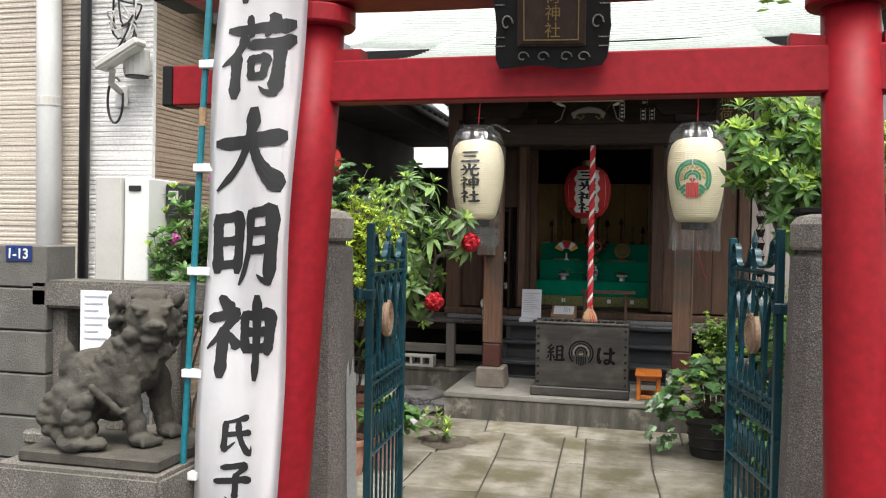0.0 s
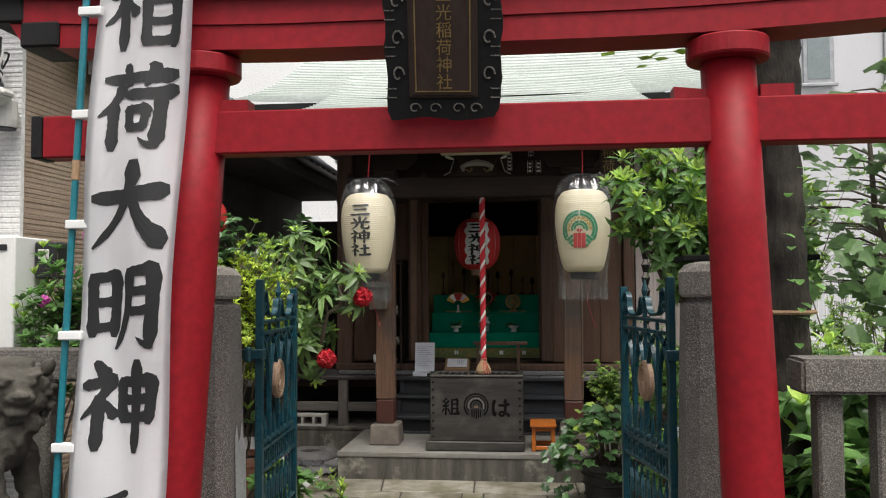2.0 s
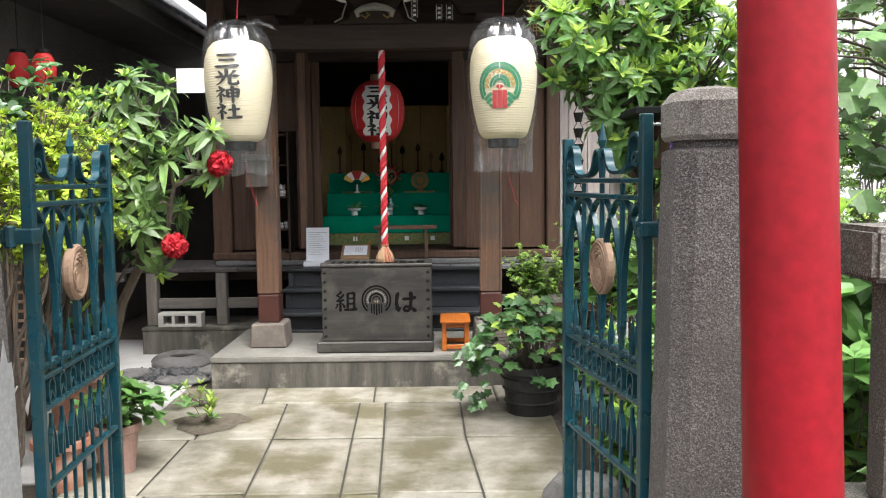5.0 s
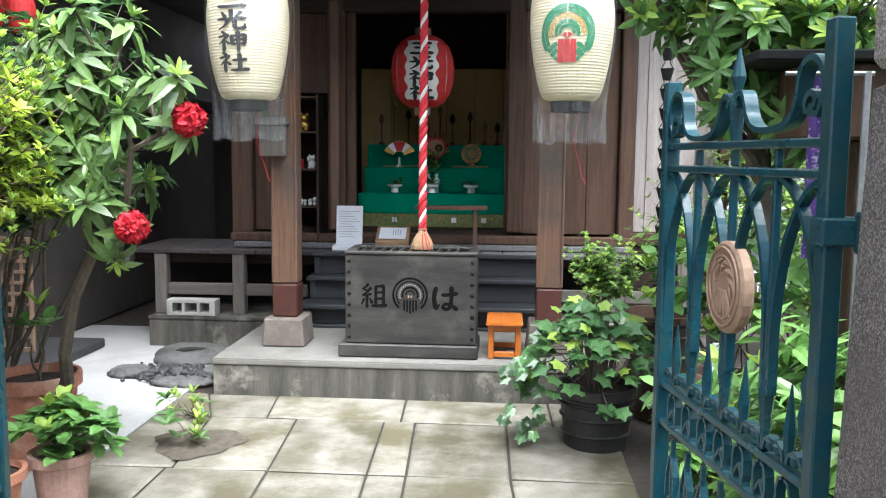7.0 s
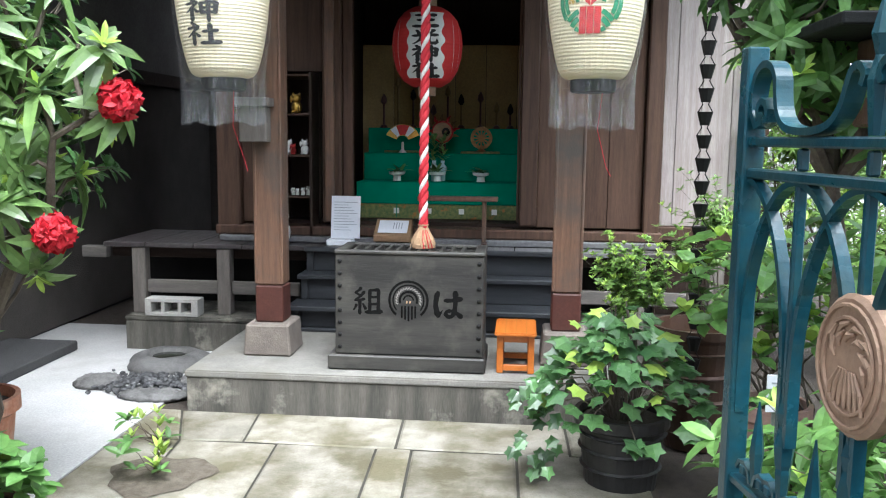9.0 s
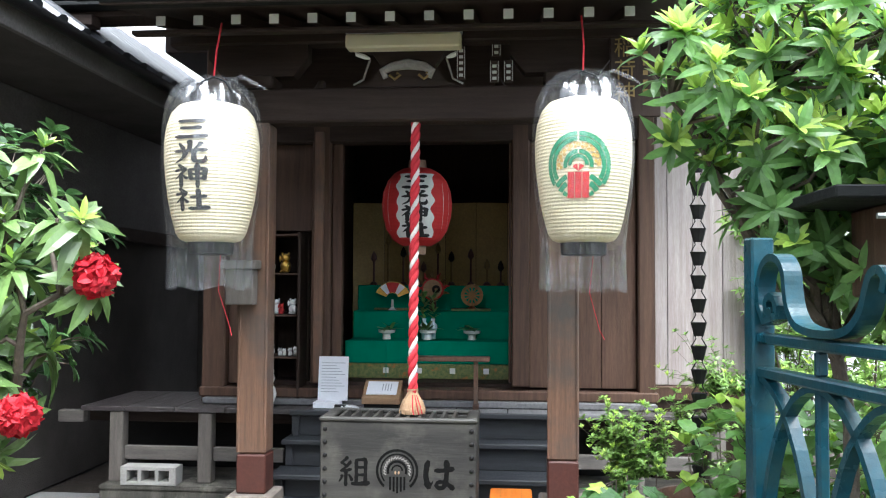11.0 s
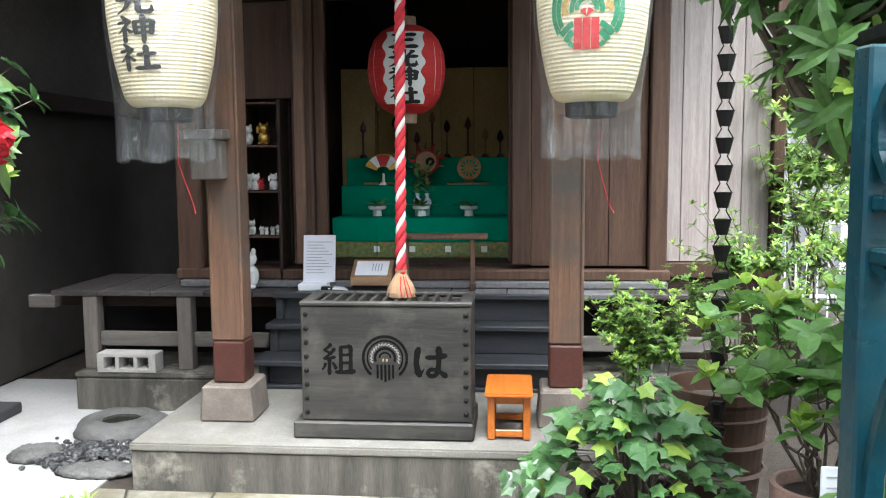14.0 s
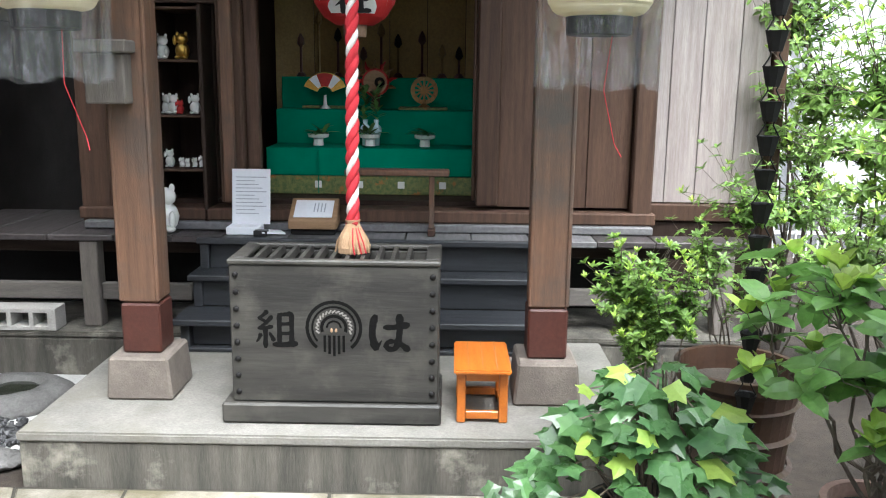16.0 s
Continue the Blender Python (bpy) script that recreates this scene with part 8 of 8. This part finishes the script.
# light garden growth at the back
for k, (x, y, z, sx, sz, n) in enumerate(((2.25, 9.3, 1.75, 0.4, 0.7, 150), (2.5, 8.6, 1.2, 0.55, 0.8, 190), (3.2, 7.6, 1.5, 0.7, 1.0, 200), (2.3, 7.2, 0.8, 0.45, 0.6, 130), (4.2, 9.0, 2.2, 0.9, 1.5, 200), (3.3, 10.5, 1.0, 0.9, 0.8, 150))):
    shrub("garden_shrub", (x, y, 0), cloud_points(r, (x, y, z), (sx, 0.5, sz), n, 0.15), tufts(6, 0.06, 0.022, 1.1, 0.3, 0.5, 4), LEAF_LIME, "light green garden shrub at the back of the garden", 151 + k, 0.012)

# old tree behind the stone fence
tr = thing("old_tree", (1.78, 4.85, 0), "old tree with rough bark and a forked trunk", "tree")
lv, lv2 = Leaves(161), Leaves(162)
bm = tube([(1.74 - 0.085 * (z / 3.15), 4.86, z) for z in (0.063 * k for k in range(51))], [0.094 + 0.06 * math.exp(-0.063 * k / 0.25) + 0.08 * max(0, 0.063 * k - 2.5) for k in range(51)], 28)
tube([(1.57, 4.82, 3.1), (1.58, 4.8, 3.5), (1.66, 4.8, 4.2), (1.6, 4.9, 5.0)], [0.15, 0.12, 0.1, 0.05], 10, bm)
tube([(1.55, 4.82, 3.1), (1.35, 4.7, 3.3), (1.15, 4.6, 3.45), (0.95, 4.5, 3.75)], [0.14, 0.12, 0.1, 0.06], 10, bm)
tube([(1.6, 4.82, 3.05), (1.8, 4.85, 3.3), (1.95, 4.9, 3.6), (2.3, 5.0, 4.4)], [0.12, 0.09, 0.08, 0.04], 10, bm)
tube([(1.5, 4.8, 2.95), (1.36, 4.75, 2.98), (1.25, 4.7, 3.05), (1.0, 4.7, 3.0)], [0.03, 0.025, 0.018, 0.008], 6, bm)
for v in bm.verts:
    d = noise.noise(v.co * 6.0) * 0.02 + noise.noise(Vector((v.co.x * 34, v.co.y * 34, v.co.z * 8))) * 0.026
    v.co += Vector((v.co.x - 1.7, v.co.y - 4.86, 0)).normalized() * d
part("trunk", bm, BARK, tr, "rough furrowed bark", smooth=True)
tw = bmesh.new()
starts = [(Vector((1.0, 4.55, 3.65)), 0.5), (Vector((2.15, 4.95, 3.7)), 0.6), (Vector((1.05, 4.7, 3.0)), 0.35), (Vector((2.0, 4.9, 3.2)), 0.9)]
for s, q in starts:
    for k in range(26):
        e = s + Vector((lv.r.uniform(-1, 1) * q, lv.r.uniform(-0.6, 0.6) * q, lv.r.uniform(-0.4, 0.6) * q))
        tube([s, s.lerp(e, 0.5) + Vector((0, 0, 0.04)), e], [0.01, 0.006, 0.003], 4, tw)
        for j in range(6):
            at = e + Vector((lv.r.gauss(0, 0.07), lv.r.gauss(0, 0.07), lv.r.gauss(0, 0.05)))
            lv.lobed(at, (lv.r.uniform(-1, 1), lv.r.uniform(-1, 1), lv.r.uniform(-0.6, 0.2)), (0, 0, 1), 0.085, 0.085, 4)
part("twigs", tw, TWIG, tr)
lv.make("leaves", LEAF_BRIGHT, tr, "fresh light green lobed leaves")
part("straw_cord", tube([(1.7 + 0.125 * math.cos(a), 4.86 + 0.125 * math.sin(a), 1.47) for a in (0.4 * k for k in range(17))], 0.012, 6), STRAW, tr, "straw cord round the trunk")
for k in range(30):
    z = lv.r.uniform(1.2, 2.4)
    lv2.leaf((1.76 - 0.1 * (z - 1.6) + lv.r.uniform(-0.1, 0.1), 4.7, z), (lv.r.uniform(-1, 1), -1, lv.r.uniform(-0.3, 0.5)), (0, 0, 1), 0.07, 0.045)
lv2.make("climbing_leaves", LEAF_MID, tr, "small leaves climbing the trunk")
# large-lobed plant by the street fence
lp_ = thing("lobed_leaf_tree", (2.6, 5.2, 0), "tall plant with large pale lobed leaves", "tree")
lv = Leaves(171)
bm = bmesh.new()
for k in range(3):
    tube(wander(lv.r, (2.4 + 0.25 * k, 5.2, 0), (2.2 + 0.4 * k, 5.1, 2.6), 5, 0.06), [0.03, 0.027, 0.024, 0.02, 0.016, 0.01], 7, bm)
for e in cloud_points(lv.r, (2.55, 5.1, 1.9), (0.75, 0.5, 0.95), 140, 0.2):
    e = Vector(e)
    s = Vector((2.45, 5.15, e.z - 0.15))
    tube([s, s.lerp(e, 0.6) + Vector((0, 0, 0.05)), e], [0.008, 0.006, 0.003], 4, bm)
    for j in range(3):
        z = lv.r.uniform(0.07, 0.14)
        lv.lobed(e + Vector((lv.r.gauss(0, 0.06), lv.r.gauss(0, 0.06), lv.r.gauss(0, 0.05))), (lv.r.uniform(-1, 1), lv.r.uniform(-1, 0.2), lv.r.uniform(-0.8, 0)), (0, -0.4, 1), z, z, 6)
part("branchwork", bm, TWIG, lp_)
lv.make("leaves", LEAF_BLUE, lp_)
rf_ = shrub("red_flower_shrub", (2.05, 4.0, 0), cloud_points(r, (2.1, 4.0, 1.15), (0.25, 0.2, 0.25), 30, 0.2), tufts(5, 0.1, 0.04, 1.1, 0.4, 0.3, 2), LEAF_MID, "green shrub with a red blossom behind the stone fence", 175, 0.008)
blossom((2.0, 3.85, 1.42), 0.045, RED_PETAL, rf_, 16, 177, label="red blossom")
# red lanterns far left on the old house
for k in range(2):
    x, y, z = -2.3 - 0.22 * k, 7.35 + 0.1 * k, 2.22 + 0.02 * k
    q = thing("small_red_lantern", (x, y, z - 0.12), "small round red paper lantern under the old house eave", "lantern", "red lanterns on the old house")
    part("paper", lathe([(0.04, -0.12), (0.066, -0.085), (0.078, -0.04), (0.082, 0), (0.078, 0.04), (0.066, 0.085), (0.04, 0.12)], (x, y, z), 18), RED_PAPER, q)
    part("cap", lathe([(0.05, 0.121), (0.05, 0.14)], (x, y, z), 12), BLACK_PAINT, q)
    part("foot_ring", lathe([(0.045, -0.138), (0.045, -0.121)], (x, y, z), 12), BLACK_PAINT, q)
    part("cord", tube([(x, y, z + 0.14), (x, y, 2.89)], 0.004, 4), BLACK_PAINT, q)

# ---- the single paving stones ----
for own in PAVERS:
    part("slab", own, SLAB, pave)
